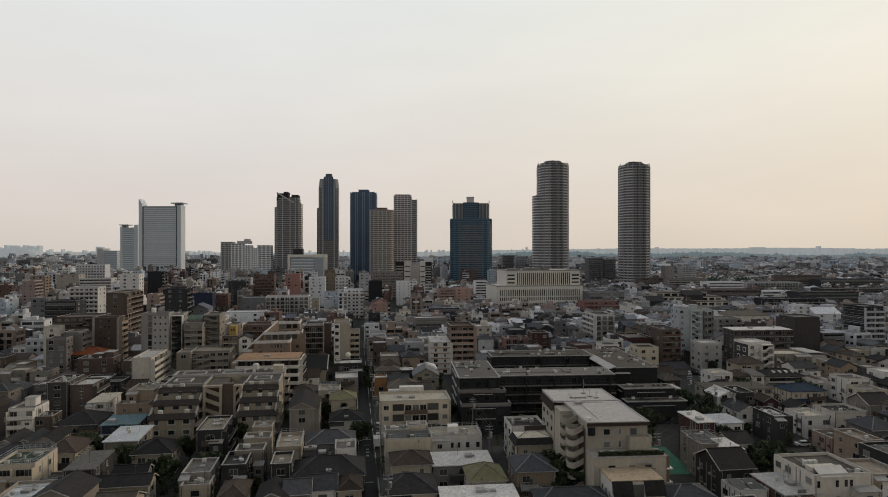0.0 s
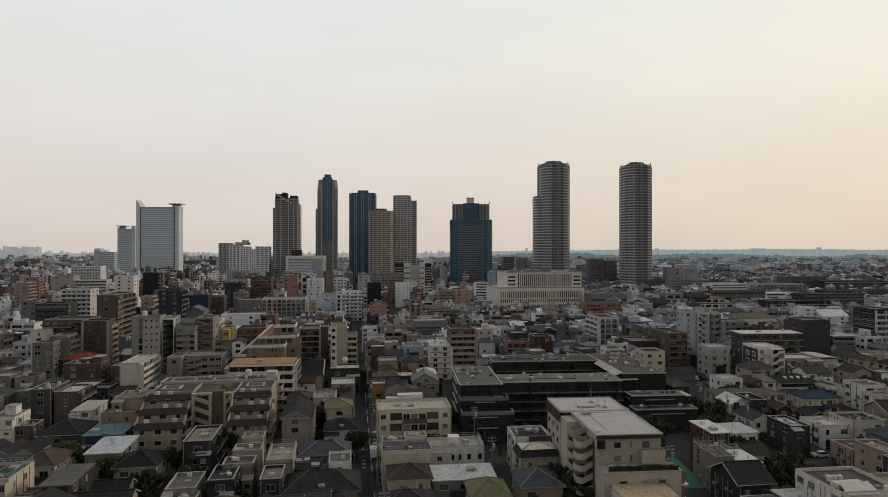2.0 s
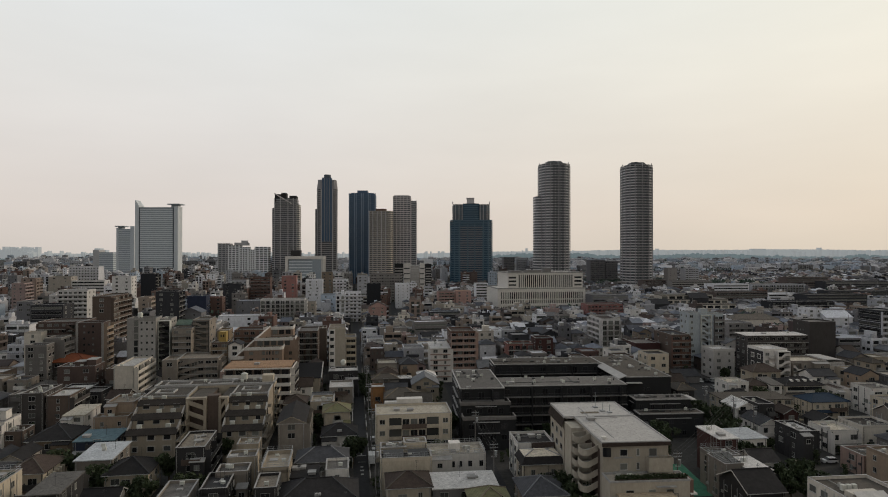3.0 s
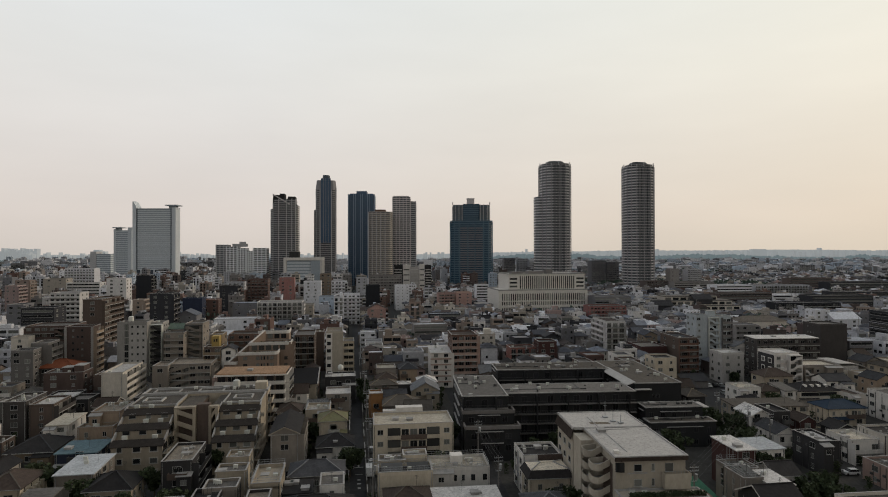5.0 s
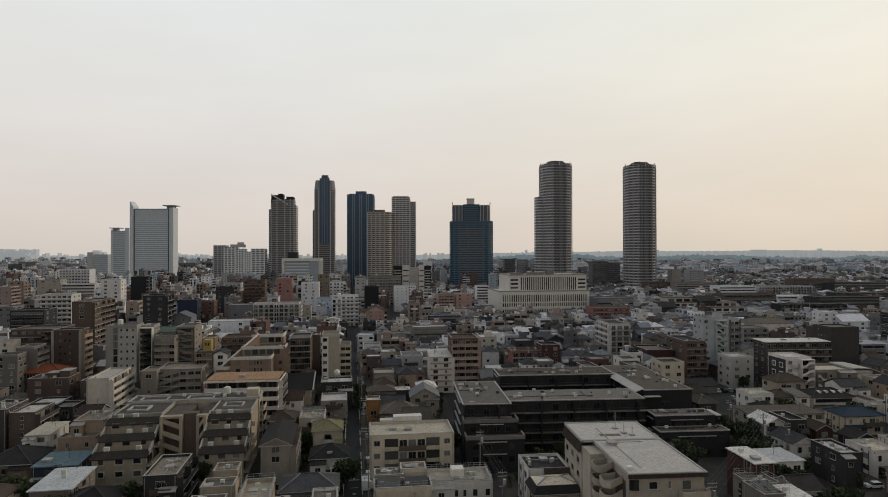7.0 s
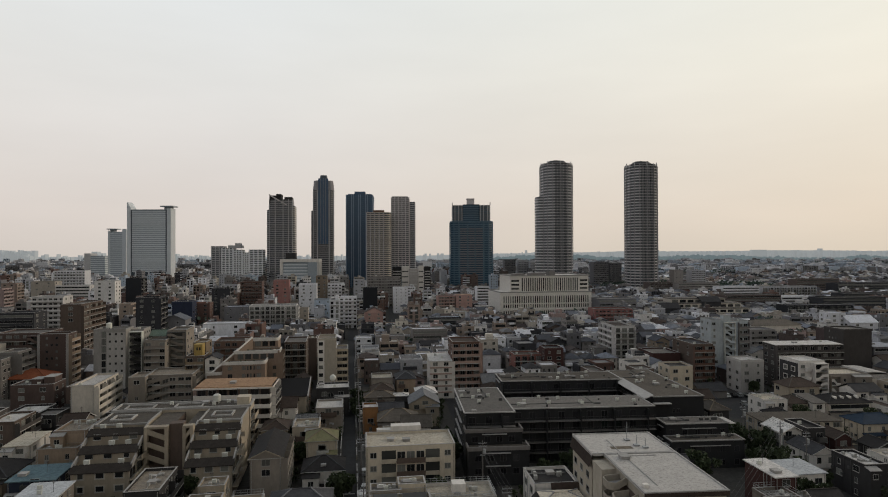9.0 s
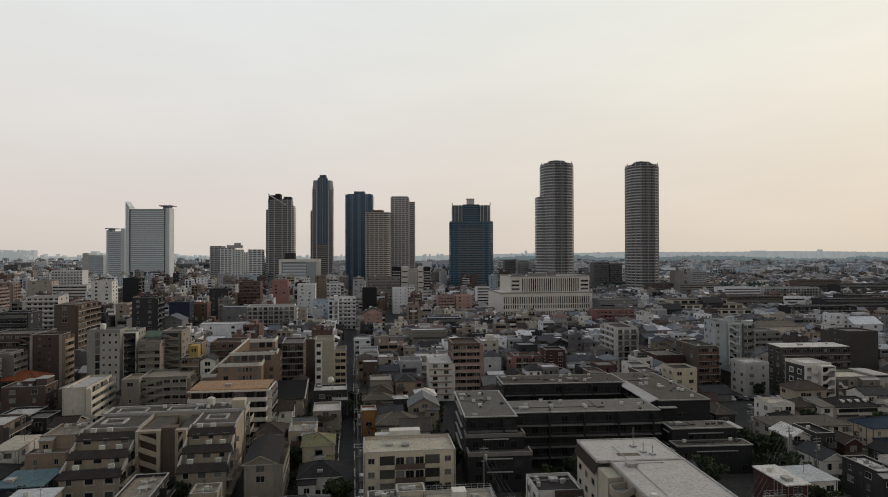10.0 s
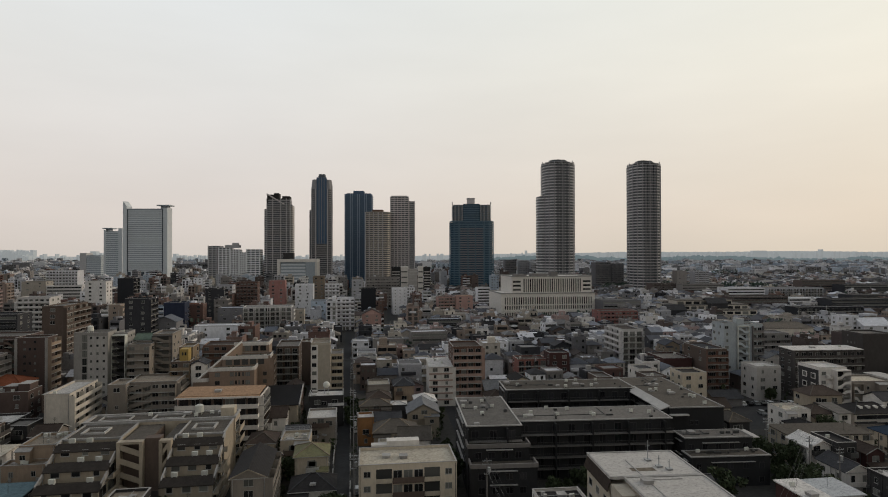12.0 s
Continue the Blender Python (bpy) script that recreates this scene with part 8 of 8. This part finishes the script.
def place_houses():
    # yards that stay open: a car park before the terraced flats, a garden
    TAKEN.append((-74, 147.5, 6.5, 5.5, radians(12)))
    TAKEN.append((-54, 156.5, 5.5, 5, radians(12)))
    TAKEN.append((88, 196, 9, 4.5, radians(6)))
    TAKEN.append((51, 131, 5, 8, radians(10)))
    TAKEN.append((73.5, 145.5, 4.5, 4, radians(10)))
    TAKEN.append((84, 148.5, 7.5, 4, radians(8)))
    TAKEN.append((93.5, 168, 3.4, 4, radians(8)))
    TAKEN.append((113, 198, 10, 7, radians(8)))
    TAKEN.append((78.5, 168, 3.4, 6, radians(8)))
    mid, far = City(), City()
    made = 0
    for rng, x, y, w, d, v in plots():
        centre = x < -30 or y > 640 and x < 120
        r = rng.random()
        if y < 430:
            share = 0.16 if x < -75 else 0.03
        elif y < 640:
            share = 0.32 if x < -75 else 0.18 if x < 20 else 0.04
        else:
            share = 0.03 if -60 < x < 130 and y < 920 else 0.34 if x < 120 else 0.05
        tall = y > 255 and r < share
        if tall:
            w, d = w * rng.uniform(0.85, 1.5), d * rng.uniform(1.0, 1.6)
            h = 3 * rng.choice((4, 4, 5, 5, 6, 7, 8, 9) if centre else (3, 3, 3, 4)) + 0.6
            h = min(h, 13 + rng.choice((0, 3)) if y < 430 else 16 + rng.choice((0, 3, 6)) if y < 640 else 28)
            form, wall, roof = "flat", rng.choice(MID_WALLS), rng.choice(FLAT_ROOFS)
        else:
            flat = rng.random() < 0.36
            h = rng.choice((5.8, 6.0, 6.2, 8.6, 8.8)) if not flat else rng.choice((6.3, 8.8, 9.2, 9.4, 12.0 if y > 200 else 9.0))
            form = "flat" if flat else rng.choice(("hip", "hip", "gable_x", "gable_y"))
            wall, roof = rng.choice(LOW_WALLS if x < 40 else COOL_WALLS), rng.choice(FLAT_ROOFS if flat else LOW_ROOFS)
            if rng.random() < 0.02:
                roof = rng.choice(("blue", "green")) if not flat else roof
        # distant roofs and dark walls drawn paler, for haze and sky sheen
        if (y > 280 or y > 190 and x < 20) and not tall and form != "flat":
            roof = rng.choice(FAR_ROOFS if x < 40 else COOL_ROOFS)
            if wall == "charcoal" and rng.random() < 0.5:
                wall = rng.choice(("white", "ivory", "pale"))
        if y < 215 and x > 30 and rng.random() < 0.5:
            wall = rng.choice(("charcoal", "brown", "greige", "grey", "charcoal", "tan"))
        if -62 < x < 8 and y < 330 and not tall and rng.random() < 0.6:
            wall = rng.choice(("white", "ivory", "cream", "beige", "pink", "greige", "tan"))
            roof = rng.choice(("grey", "white", "cream", "beige") if form == "flat" else ("slate", "brown", "brown", "slate", "steel"))
        turn = 10.5 + rng.uniform(-1.5, 1.5)
        t = radians(turn)
        cx, cy = x - math.sin(t) * d / 2, y + math.cos(t) * d / 2
        if on_street(cx, cy, max(w, d) * 0.42) or blocked(cx, cy, w / 2, d / 2, t, 0.35):
            continue
        if tall:
            take(x, y, w, d, turn)
        if y < 300 and not tall and made < 130:
            made += 1
            building(x, y, w, d, h, turn, form, wall, roof, group="houses along the lanes")
        elif y < 640:
            mid.add(x, y, w, d, h, turn, form, wall, roof, rng, True)
        else:
            far.add(x, y, w, d, h, turn, form, wall, roof, rng, False)
    mid.finish("house_rows", "dense rows of small houses and low flats")
    far.finish("distant_town", "distant dense houses and mid-rise flats")


place_houses()


def far_town():
    """Beyond the towers: a plain of low roofs out to the hills."""
    rng = random.Random(33)
    town = City()
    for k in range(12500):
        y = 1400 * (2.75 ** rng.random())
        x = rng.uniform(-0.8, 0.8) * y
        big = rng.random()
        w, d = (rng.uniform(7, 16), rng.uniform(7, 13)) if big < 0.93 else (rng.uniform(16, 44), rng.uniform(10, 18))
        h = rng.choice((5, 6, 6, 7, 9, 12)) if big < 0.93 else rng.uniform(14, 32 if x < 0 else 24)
        # whites and light blues throughout, as haze would tint the plain
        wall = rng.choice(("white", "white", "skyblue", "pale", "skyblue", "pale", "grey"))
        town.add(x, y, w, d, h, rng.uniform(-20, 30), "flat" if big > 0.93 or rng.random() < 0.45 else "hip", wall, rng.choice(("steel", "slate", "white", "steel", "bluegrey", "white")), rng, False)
    town.finish("far_town", "far plain of roofs and low blocks, paled for haze")


far_town()

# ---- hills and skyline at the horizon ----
# hills and skyline glow faintly by themselves, for the pale of haze
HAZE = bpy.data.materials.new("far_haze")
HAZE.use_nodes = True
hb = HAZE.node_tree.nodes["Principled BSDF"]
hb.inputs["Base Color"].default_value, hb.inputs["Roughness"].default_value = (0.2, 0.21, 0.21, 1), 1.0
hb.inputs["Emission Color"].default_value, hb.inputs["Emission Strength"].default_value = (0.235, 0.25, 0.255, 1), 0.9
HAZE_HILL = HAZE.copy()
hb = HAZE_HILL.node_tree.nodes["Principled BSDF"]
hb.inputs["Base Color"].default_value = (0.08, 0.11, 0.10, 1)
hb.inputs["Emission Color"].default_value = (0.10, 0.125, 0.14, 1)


def hill_line(y0, base, swing, seed, mat):
    q = Mesh()
    n = 900
    xs = [-4400 + 8800 * i / n for i in range(n + 1)]
    hs = []
    for i, x in enumerate(xs):
        a = noise.noise((x * 0.0011, seed, 0)) * swing + noise.noise((x * 0.006, seed, 3)) * swing * 0.35 + noise.noise((x * 0.03, seed, 7)) * swing * 0.22 + noise.noise((x * 0.09, seed, 4)) * swing * 0.2
        hs.append(max(3, base + a + 16 * math.tanh(x / 900)))
    for i in range(n):
        q.quad((xs[i], y0, 0), (xs[i + 1], y0, 0), (xs[i + 1], y0 + 40, hs[i + 1]), (xs[i], y0 + 40, hs[i]))
        q.quad((xs[i], y0 + 40, hs[i]), (xs[i + 1], y0 + 40, hs[i + 1]), (xs[i + 1], y0 + 120, 0), (xs[i], y0 + 120, 0))
    return tagged(new("backdrop", q.data("backdrop", mat)), "low wooded hills in the haze at the horizon", "hills", kind="structure")


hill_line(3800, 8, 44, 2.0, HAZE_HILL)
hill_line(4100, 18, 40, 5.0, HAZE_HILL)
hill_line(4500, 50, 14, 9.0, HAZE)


def far_skyline():
    rng = random.Random(3)
    q = Mesh()
    for k in range(46):
        x = -3720 + rng.uniform(0, 300) + (k % 5) * 22
        h, w = rng.uniform(52, 92), rng.uniform(14, 34)
        q.box(x, x + w, 4400 + k % 7 * 9, 4440 + k % 7 * 9, 0, h)
    for k in range(260):
        x = rng.uniform(-3400, 3400)
        h, w = rng.uniform(44, 60) + 8 * math.tanh(x / 900), rng.uniform(4, 18) if k % 9 else 5
        h += 22 if k % 29 == 0 else 0
        q.box(x, x + w, 4380, 4420, 0, h)
    for x, w, h in ((-2830, 46, 78), (-2760, 20, 66), (1990, 100, 74)):
        q.box(x, x + w, 4380, 4420, 0, h)
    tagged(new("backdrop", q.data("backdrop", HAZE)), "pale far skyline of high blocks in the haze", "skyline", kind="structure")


far_skyline()


# ---- trees ----
def tree_template(seed, h):
    rng = random.Random(seed)
    root = thing("tree", Matrix(), "broadleaf garden tree with a dense dark green crown", "tree", "trees among the houses")
    q = Mesh()
    n = 7
    rings = [[(r * math.cos(i * math.tau / n), r * math.sin(i * math.tau / n)) for i in range(n)] for r in (0.22, 0.16, 0.09)]
    q.prism(rings[0], 0, h * 0.3, 0, rings[1])
    q.prism(rings[1], h * 0.3, h * 0.65, 0, rings[2])
    for k in range(6):
        a, z = rng.uniform(0, math.tau), h * rng.uniform(0.28, 0.5)
        ex, ey, ez = math.cos(a) * h * 0.24, math.sin(a) * h * 0.24, z + h * 0.2
        q.slab((-0.05, 0, z + 0.1), (0.05, 0, z + 0.1), (ex + 0.03, ey, ez), (ex - 0.03, ey, ez), 0.1)
    part("trunk", q, BARK, root)
    q = Mesh()
    clumps = [Vector((rng.gauss(0, 0.16), rng.gauss(0, 0.16), rng.uniform(0.36, 0.88))) * h for _ in range(15)]
    for c in clumps:
        size = h * rng.uniform(0.10, 0.19)
        for i in range(85):
            p = c + Vector((rng.gauss(0, 1), rng.gauss(0, 1), rng.gauss(0, 0.8))).normalized() * size * rng.uniform(0.6, 1.05)
            a = Vector((rng.gauss(0, 1), rng.gauss(0, 1), rng.gauss(0, 1))).normalized() * rng.uniform(0.24, 0.5)
            b = Vector((rng.gauss(0, 1), rng.gauss(0, 1), rng.gauss(0, 1))).normalized() * rng.uniform(0.24, 0.5)
            q.quad(tuple(p - a), tuple(p - b), tuple(p + a), tuple(p + b))
    part("crown", q, LEAF, root)
    return root


def plant_trees():
    rng = random.Random(14)
    kinds = [tree_template(50 + k, hh) for k, hh in enumerate((5.0, 6.5, 8.0, 4.0))]
    spots = [(19.8, 133.5), (22.5, 136), (17.5, 135.5), (20, 139), (23.2, 131), (-7.5, 176), (-8.5, 184), (-9.5, 192), (-7, 170), (-60.5, 133),
             (-29.5, 160), (-78, 141), (-80, 136.5), (-45, 186), (-47, 192), (-43, 180), (72, 190), (75, 196), (70, 185), (78, 240), (74, 176), 
             (17, 176), (20, 178), (25, 181), (30, 183), (73, 181), (71, 184), (79, 171), (108.2, 268.2), (121.5, 240), (-12, 236), (0, 236), (-20, 214), (-95, 148), (-100, 148), (24, 134), (26.5, 132), (22.5, 129.5), (18.5, 130.5), (20.5, 127.5), (-8.2, 206), (-7.5, 199), (-6.9, 188), (-6.5, 182), (-40.5, 243), (-38, 238), (-41, 236), (-24, 240), (71.9, 148.4), (73.9, 146.9), (75.7, 145.0), (77.0, 142.4), (70.3, 142.0), (-82.9, 138.6), (-95.7, 145.9), (-69.1, 130.7), (-70.0, 145.0), (73.6, 200.3), (-38.4, 230.2), (-34.8, 225.3), (-54.4, 220.2), (70, 193), (82, 196), (85.5, 195), (90, 197), (121.5, 218), (118.5, 216.5)]
    for t in kinds:
        x, y = spots.pop(0)
        t.matrix_basis = pose(x, y, 0, 0, 0, rng.uniform(0, 360))
    for x, y in spots:
        copy_thing(rng.choice(kinds), pose(x, y, 0, 0, 0, rng.uniform(0, 360)))
    n = 0
    while n < 40:
        y = rng.uniform(112, 330)
        x = rng.uniform(-0.78, 0.72) * y
        if in_sight(x, y) and not blocked(x, y, 0.9, 0.9, 0, 0.1) and not on_street(x, y, 0.5):
            copy_thing(rng.choice(kinds), pose(x, y, 0, 0, 0, rng.uniform(0, 360)))
            n += 1


plant_trees()


def garden_shrubs():
    """Hedges and shrubs in the narrow yards between the houses."""
    rng = random.Random(91)
    q = Mesh()
    n = 0
    while n < 520:
        y = 105 + 190 * rng.random() ** 1.3
        x = rng.uniform(-0.8, 0.75) * y
        r = rng.uniform(0.4, 1.0)
        if not in_sight(x, y) or blocked(x, y, r * 0.5, r * 0.5, 0, 0.05) or on_street(x, y, 0.2):
            continue
        n += 1
        top = rng.uniform(1.2, 4.2)
        for i in range(int(40 * top)):
            p = Vector((x + rng.gauss(0, r * 0.45), y + rng.gauss(0, r * 0.45), top * (1 - rng.random() ** 1.6)))
            a = Vector((rng.gauss(0, 1), rng.gauss(0, 1), rng.gauss(0, 1))).normalized() * rng.uniform(0.14, 0.3)
            b = Vector((rng.gauss(0, 1), rng.gauss(0, 1), rng.gauss(0, 1))).normalized() * rng.uniform(0.14, 0.3)
            q.quad(tuple(p - a), tuple(p - b), tuple(p + a), tuple(p + b))
    tagged(new("garden_shrubs", q.data("garden_shrubs", LEAF)), "dark green hedges and shrubs in narrow yards", "shrubs", kind="stuff")


garden_shrubs()


def far_trees():
    rng = random.Random(77)
    q = Mesh()

    def clump(x, y, h, n):
        for i in range(n):
            p = Vector((x + rng.gauss(0, h * 0.35), y + rng.gauss(0, h * 0.35), rng.uniform(0.15, 1) * h))
            a = Vector((rng.gauss(0, 1), rng.gauss(0, 1), rng.gauss(0, 1))).normalized() * h * 0.16
            b = Vector((rng.gauss(0, 1), rng.gauss(0, 1), rng.gauss(0, 1))).normalized() * h * 0.16
            q.quad(tuple(p - a), tuple(p - b), tuple(p + a), tuple(p + b))
    for k in range(160):
        clump(rng.uniform(170, 420), rng.uniform(860, 940), rng.uniform(8, 14), 40)
    for k in range(260):
        y = rng.uniform(340, 1300)
        clump(rng.uniform(-0.78, 0.74) * y, y, rng.uniform(6, 11), 26)
    for k in range(420):
        y = rng.uniform(1300, 3700)
        x = rng.uniform(-0.8, 0.8) * y
        for j in range(4):
            clump(x + rng.uniform(-60, 60), y + rng.uniform(-15, 15), rng.uniform(10, 18), 12)
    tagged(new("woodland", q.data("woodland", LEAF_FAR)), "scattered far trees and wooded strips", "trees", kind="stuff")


far_trees()


# ---- poles, wires, cars ----
def utility_pole(x, y, turn):
    root = thing("utility_pole", pose(x, y, 0, 0, 0, turn), "grey concrete utility pole with steel crossarms and a transformer", "utility pole", "poles along the lanes")
    q = Mesh()
    ring = [(0.17 * math.cos(i * math.tau / 8), 0.17 * math.sin(i * math.tau / 8)) for i in range(8)]
    q.prism(ring, 0, 12.5, 0, scaled(ring, 0.6))
    part("pole", q, WALL["grey"], root)
    for z, w in ((11.9, 0.95), (11.2, 0.95), (9.2, 0.6)):
        q = Mesh()
        q.box(-w, w, -0.16, -0.06, z, z + 0.1)
        for k in (-0.9, -0.4, 0.4, 0.9):
            q.box(w * k - 0.04, w * k + 0.04, -0.15, -0.07, z + 0.1, z + 0.3)
        part("crossarm", q, METAL, root)
    q = Mesh()
    ring = [(0.32 * math.cos(i * math.tau / 10) + 0.45, 0.32 * math.sin(i * math.tau / 10)) for i in range(10)]
    q.prism(ring, 9.6, 10.6)
    part("transformer", q, METAL, root)
    return root


def wires(a, b, label="sagging black overhead wire between two poles"):
    """Sagging wires between the tops of two poles."""
    dx, dy = b[0] - a[0], b[1] - a[1]
    k = 1 / math.hypot(dx, dy)
    for off, z in ((-0.8, 12.2), (0.0, 12.2), (0.8, 12.2), (-0.3, 9.4)):
        q = Mesh()
        ox, oy = -dy * k * off, dx * k * off
        pts = []
        for i in range(9):
            f = i / 8
            pts.append((a[0] + dx * f + ox, a[1] + dy * f + oy, z - 2.2 * f * (1 - f)))
        for p in pts:
            q.v += [(p[0] - 0.02, p[1], p[2]), (p[0] + 0.02, p[1], p[2]), (p[0], p[1], p[2] - 0.035)]
        for i in range(8):
            k0 = 3 * i
            q.f += [(k0 + j, k0 + (j + 1) % 3, k0 + 3 + (j + 1) % 3, k0 + 3 + j) for j in range(3)]
        tagged(new("overhead_wire", q.data("overhead_wire", DARKMETAL)), label, "wire", "wires along the lanes")


def lay_lines():
    first = None
    lines = [[(street_x(y) + 3.0, y) for y in range(108, 330, 30)], [(12.5 - 0.152 * (y - 112) - 2.6, y) for y in range(114, 175, 26)],
             [(-255 + 28 * k, 236 + (28 * k) * 0.2115) for k in range(0, 17)], [(44 + k * 16, 136 + k * 24) for k in range(4)], [(76, 150), (78, 176), (74, 200)]]
    for line in lines:
        keep = []
        for x, y in line:
            if not blocked(x, y, 0.2, 0.2, 0, 0.05):
                if first is None:
                    first = utility_pole(x, y, 11)
                else:
                    copy_thing(first, pose(x, y, 0, 0, 0, 11))
                keep.append((x, y))
        for a, b in zip(keep, keep[1:]):
            if math.dist(a, b) < 60:
                wires(a, b)


lay_lines()


def street_walls():
    """Low block walls with coping before the yards of the long street."""
    rng = random.Random(61)
    for side in (-1, 1):
        y = 112.0
        while y < 330:
            n = rng.uniform(3.5, 7.5)
            x = street_x(y + n / 2) + side * 2.15
            if not blocked(x, y + n / 2, 0.2, n / 2 - 0.3, radians(11.3), 0.02) and rng.random() < 0.75:
                h = rng.choice((1.1, 1.3, 1.6, 2.0))
                root = thing("garden_wall", pose(x, y + n / 2, 0, 0, 0, 11.3), "low grey concrete block wall along the street", "wall", "garden walls along the street")
                q = Mesh()
                q.box(-0.08, 0.08, -n / 2, n / 2, 0, h)
                part("blocks", q, rng.choice((WALL["grey"], WALL["greige"], WALL["beige"])), root)
                q = Mesh()
                q.box(-0.12, 0.12, -n / 2 - 0.02, n / 2 + 0.02, h, h + 0.07)
                part("coping", q, COPING, root)
            y += n + rng.uniform(0.4, 2.6)


street_walls()


def car(x, y, turn, paint_colour, van=False):
    word = {"white": "white", "silver": "silver-grey", "black": "black"}[paint_colour]
    root = thing("van" if van else "car", pose(x, y, 0.03, 0, 0, turn), f"parked {word} {'box van' if van else 'small hatchback car'} on asphalt", "van" if van else "car", "" if van else "parked cars")
    mat = CAR[paint_colour]
    q = Mesh()
    if van:
        q.box(-0.95, 0.95, -2.4, 1.0, 0.6, 2.7)
        q.prism([(-0.95, 1.02), (0.95, 1.02), (0.95, 2.5), (-0.95, 2.5)], 0.4, 1.95, 0, [(-0.9, 1.02), (0.9, 1.02), (0.9, 2.0), (-0.9, 2.0)])
    else:
        q.prism([(-0.82, -1.9), (0.82, -1.9), (0.85, 1.7), (0.6, 1.95), (-0.6, 1.95), (-0.85, 1.7)], 0.3, 0.92)
    part("body", q, mat, root)
    if not van:
        q = Mesh()
        q.prism([(-0.78, -1.75), (0.78, -1.75), (0.78, 0.95), (-0.78, 0.95)], 0.92, 1.4, 0, [(-0.62, -1.45), (0.62, -1.45), (0.62, 0.35), (-0.62, 0.35)])
        part("cabin", q, GLASS, root, "dark glazed cabin")
        q = Mesh()
        q.prism([(-0.64, -1.48), (0.64, -1.48), (0.64, 0.38), (-0.64, 0.38)], 1.4, 1.47, 0, [(-0.55, -1.3), (0.55, -1.3), (0.55, 0.2), (-0.55, 0.2)])
        part("roof", q, mat, root)
    else:
        q = Mesh()
        q.slab((-0.8, 2.42, 1.2), (0.8, 2.42, 1.2), (0.8, 2.12, 1.85), (-0.8, 2.12, 1.85), 0.05)
        part("windscreen", q, GLASS, root)
    for sx in (-0.8, 0.8):
        for sy in (-1.25, 1.25):
            q = Mesh()
            ring = [(0.31 * math.cos(i * math.tau / 12), 0.31 * math.sin(i * math.tau / 12)) for i in range(12)]
            q.v = [(sx - 0.1, sy + a, 0.31 + b) for a, b in ring] + [(sx + 0.1, sy + a, 0.31 + b) for a, b in ring]
            q.f = [tuple(range(11, -1, -1)), tuple(range(12, 24))] + [(i, (i + 1) % 12, 12 + (i + 1) % 12, 12 + i) for i in range(12)]
            part("wheel", q, DARKMETAL, root)
    return root


CAR = dict(white=surface("car_white", (0.6, 0.6, 0.6), 0.3, 1, 0.03, 0.05, 0), silver=surface("car_silver", (0.3, 0.31, 0.32), 0.3, 1, 0.03, 0.05, 0, metal=0.5),
           black=surface("car_black", (0.015, 0.015, 0.017), 0.2, 1, 0.03, 0.05, 0))
car(-24.8, 161.0, 11, "white", True)
car(-25.6, 168.5, 11, "white")
car(-27.4, 178.5, 11, "silver")
car(-36.8, 225.0, 11, "white")
for k, colour in enumerate(("white", "black", "silver", "black", "white", "black", "silver", "white")):
    car(95.5 + 2.5 * k, 262.5 + 0.2 * k, 4, colour)
for k, colour in enumerate(("silver", "black", "white", "black")):
    car(96.5 + 2.6 * k, 249.5 + 0.2 * k, 184, colour)
for x, y, turn, colour in ((-77.5, 145.5, 80, "white"), (64, 171, 100, "white"), (78.6, 151, 20, "silver"), (92.6, 166.5, 95, "white")):
    car(x, y, turn, colour)


def fence():
    """Tall wire fence of the green court."""
    root = thing("fence", pose(44.2, 141, 0, 0, 0, 9), "tall green wire-mesh fence on steel posts", "fence")
    for k in range(7):
        q = Mesh()
        q.box(-0.05, 0.05, 3.2 * k - 0.05, 3.2 * k + 0.05, 0, 6)
        part("post", q, METAL, root)
    for k in range(6):
        q = Mesh()
        for i in range(7):
            q.box(-0.015, 0.015, 3.2 * k + 0.05, 3.2 * k + 3.15, 0.3 + 0.9 * i, 0.34 + 0.9 * i)
        for i in range(6):
            q.box(-0.015, 0.015, 3.2 * k + 0.3 + 0.5 * i, 3.2 * k + 0.33 + 0.5 * i, 0.3, 5.7)
        part("mesh_panel", q, METAL, root)


fence()
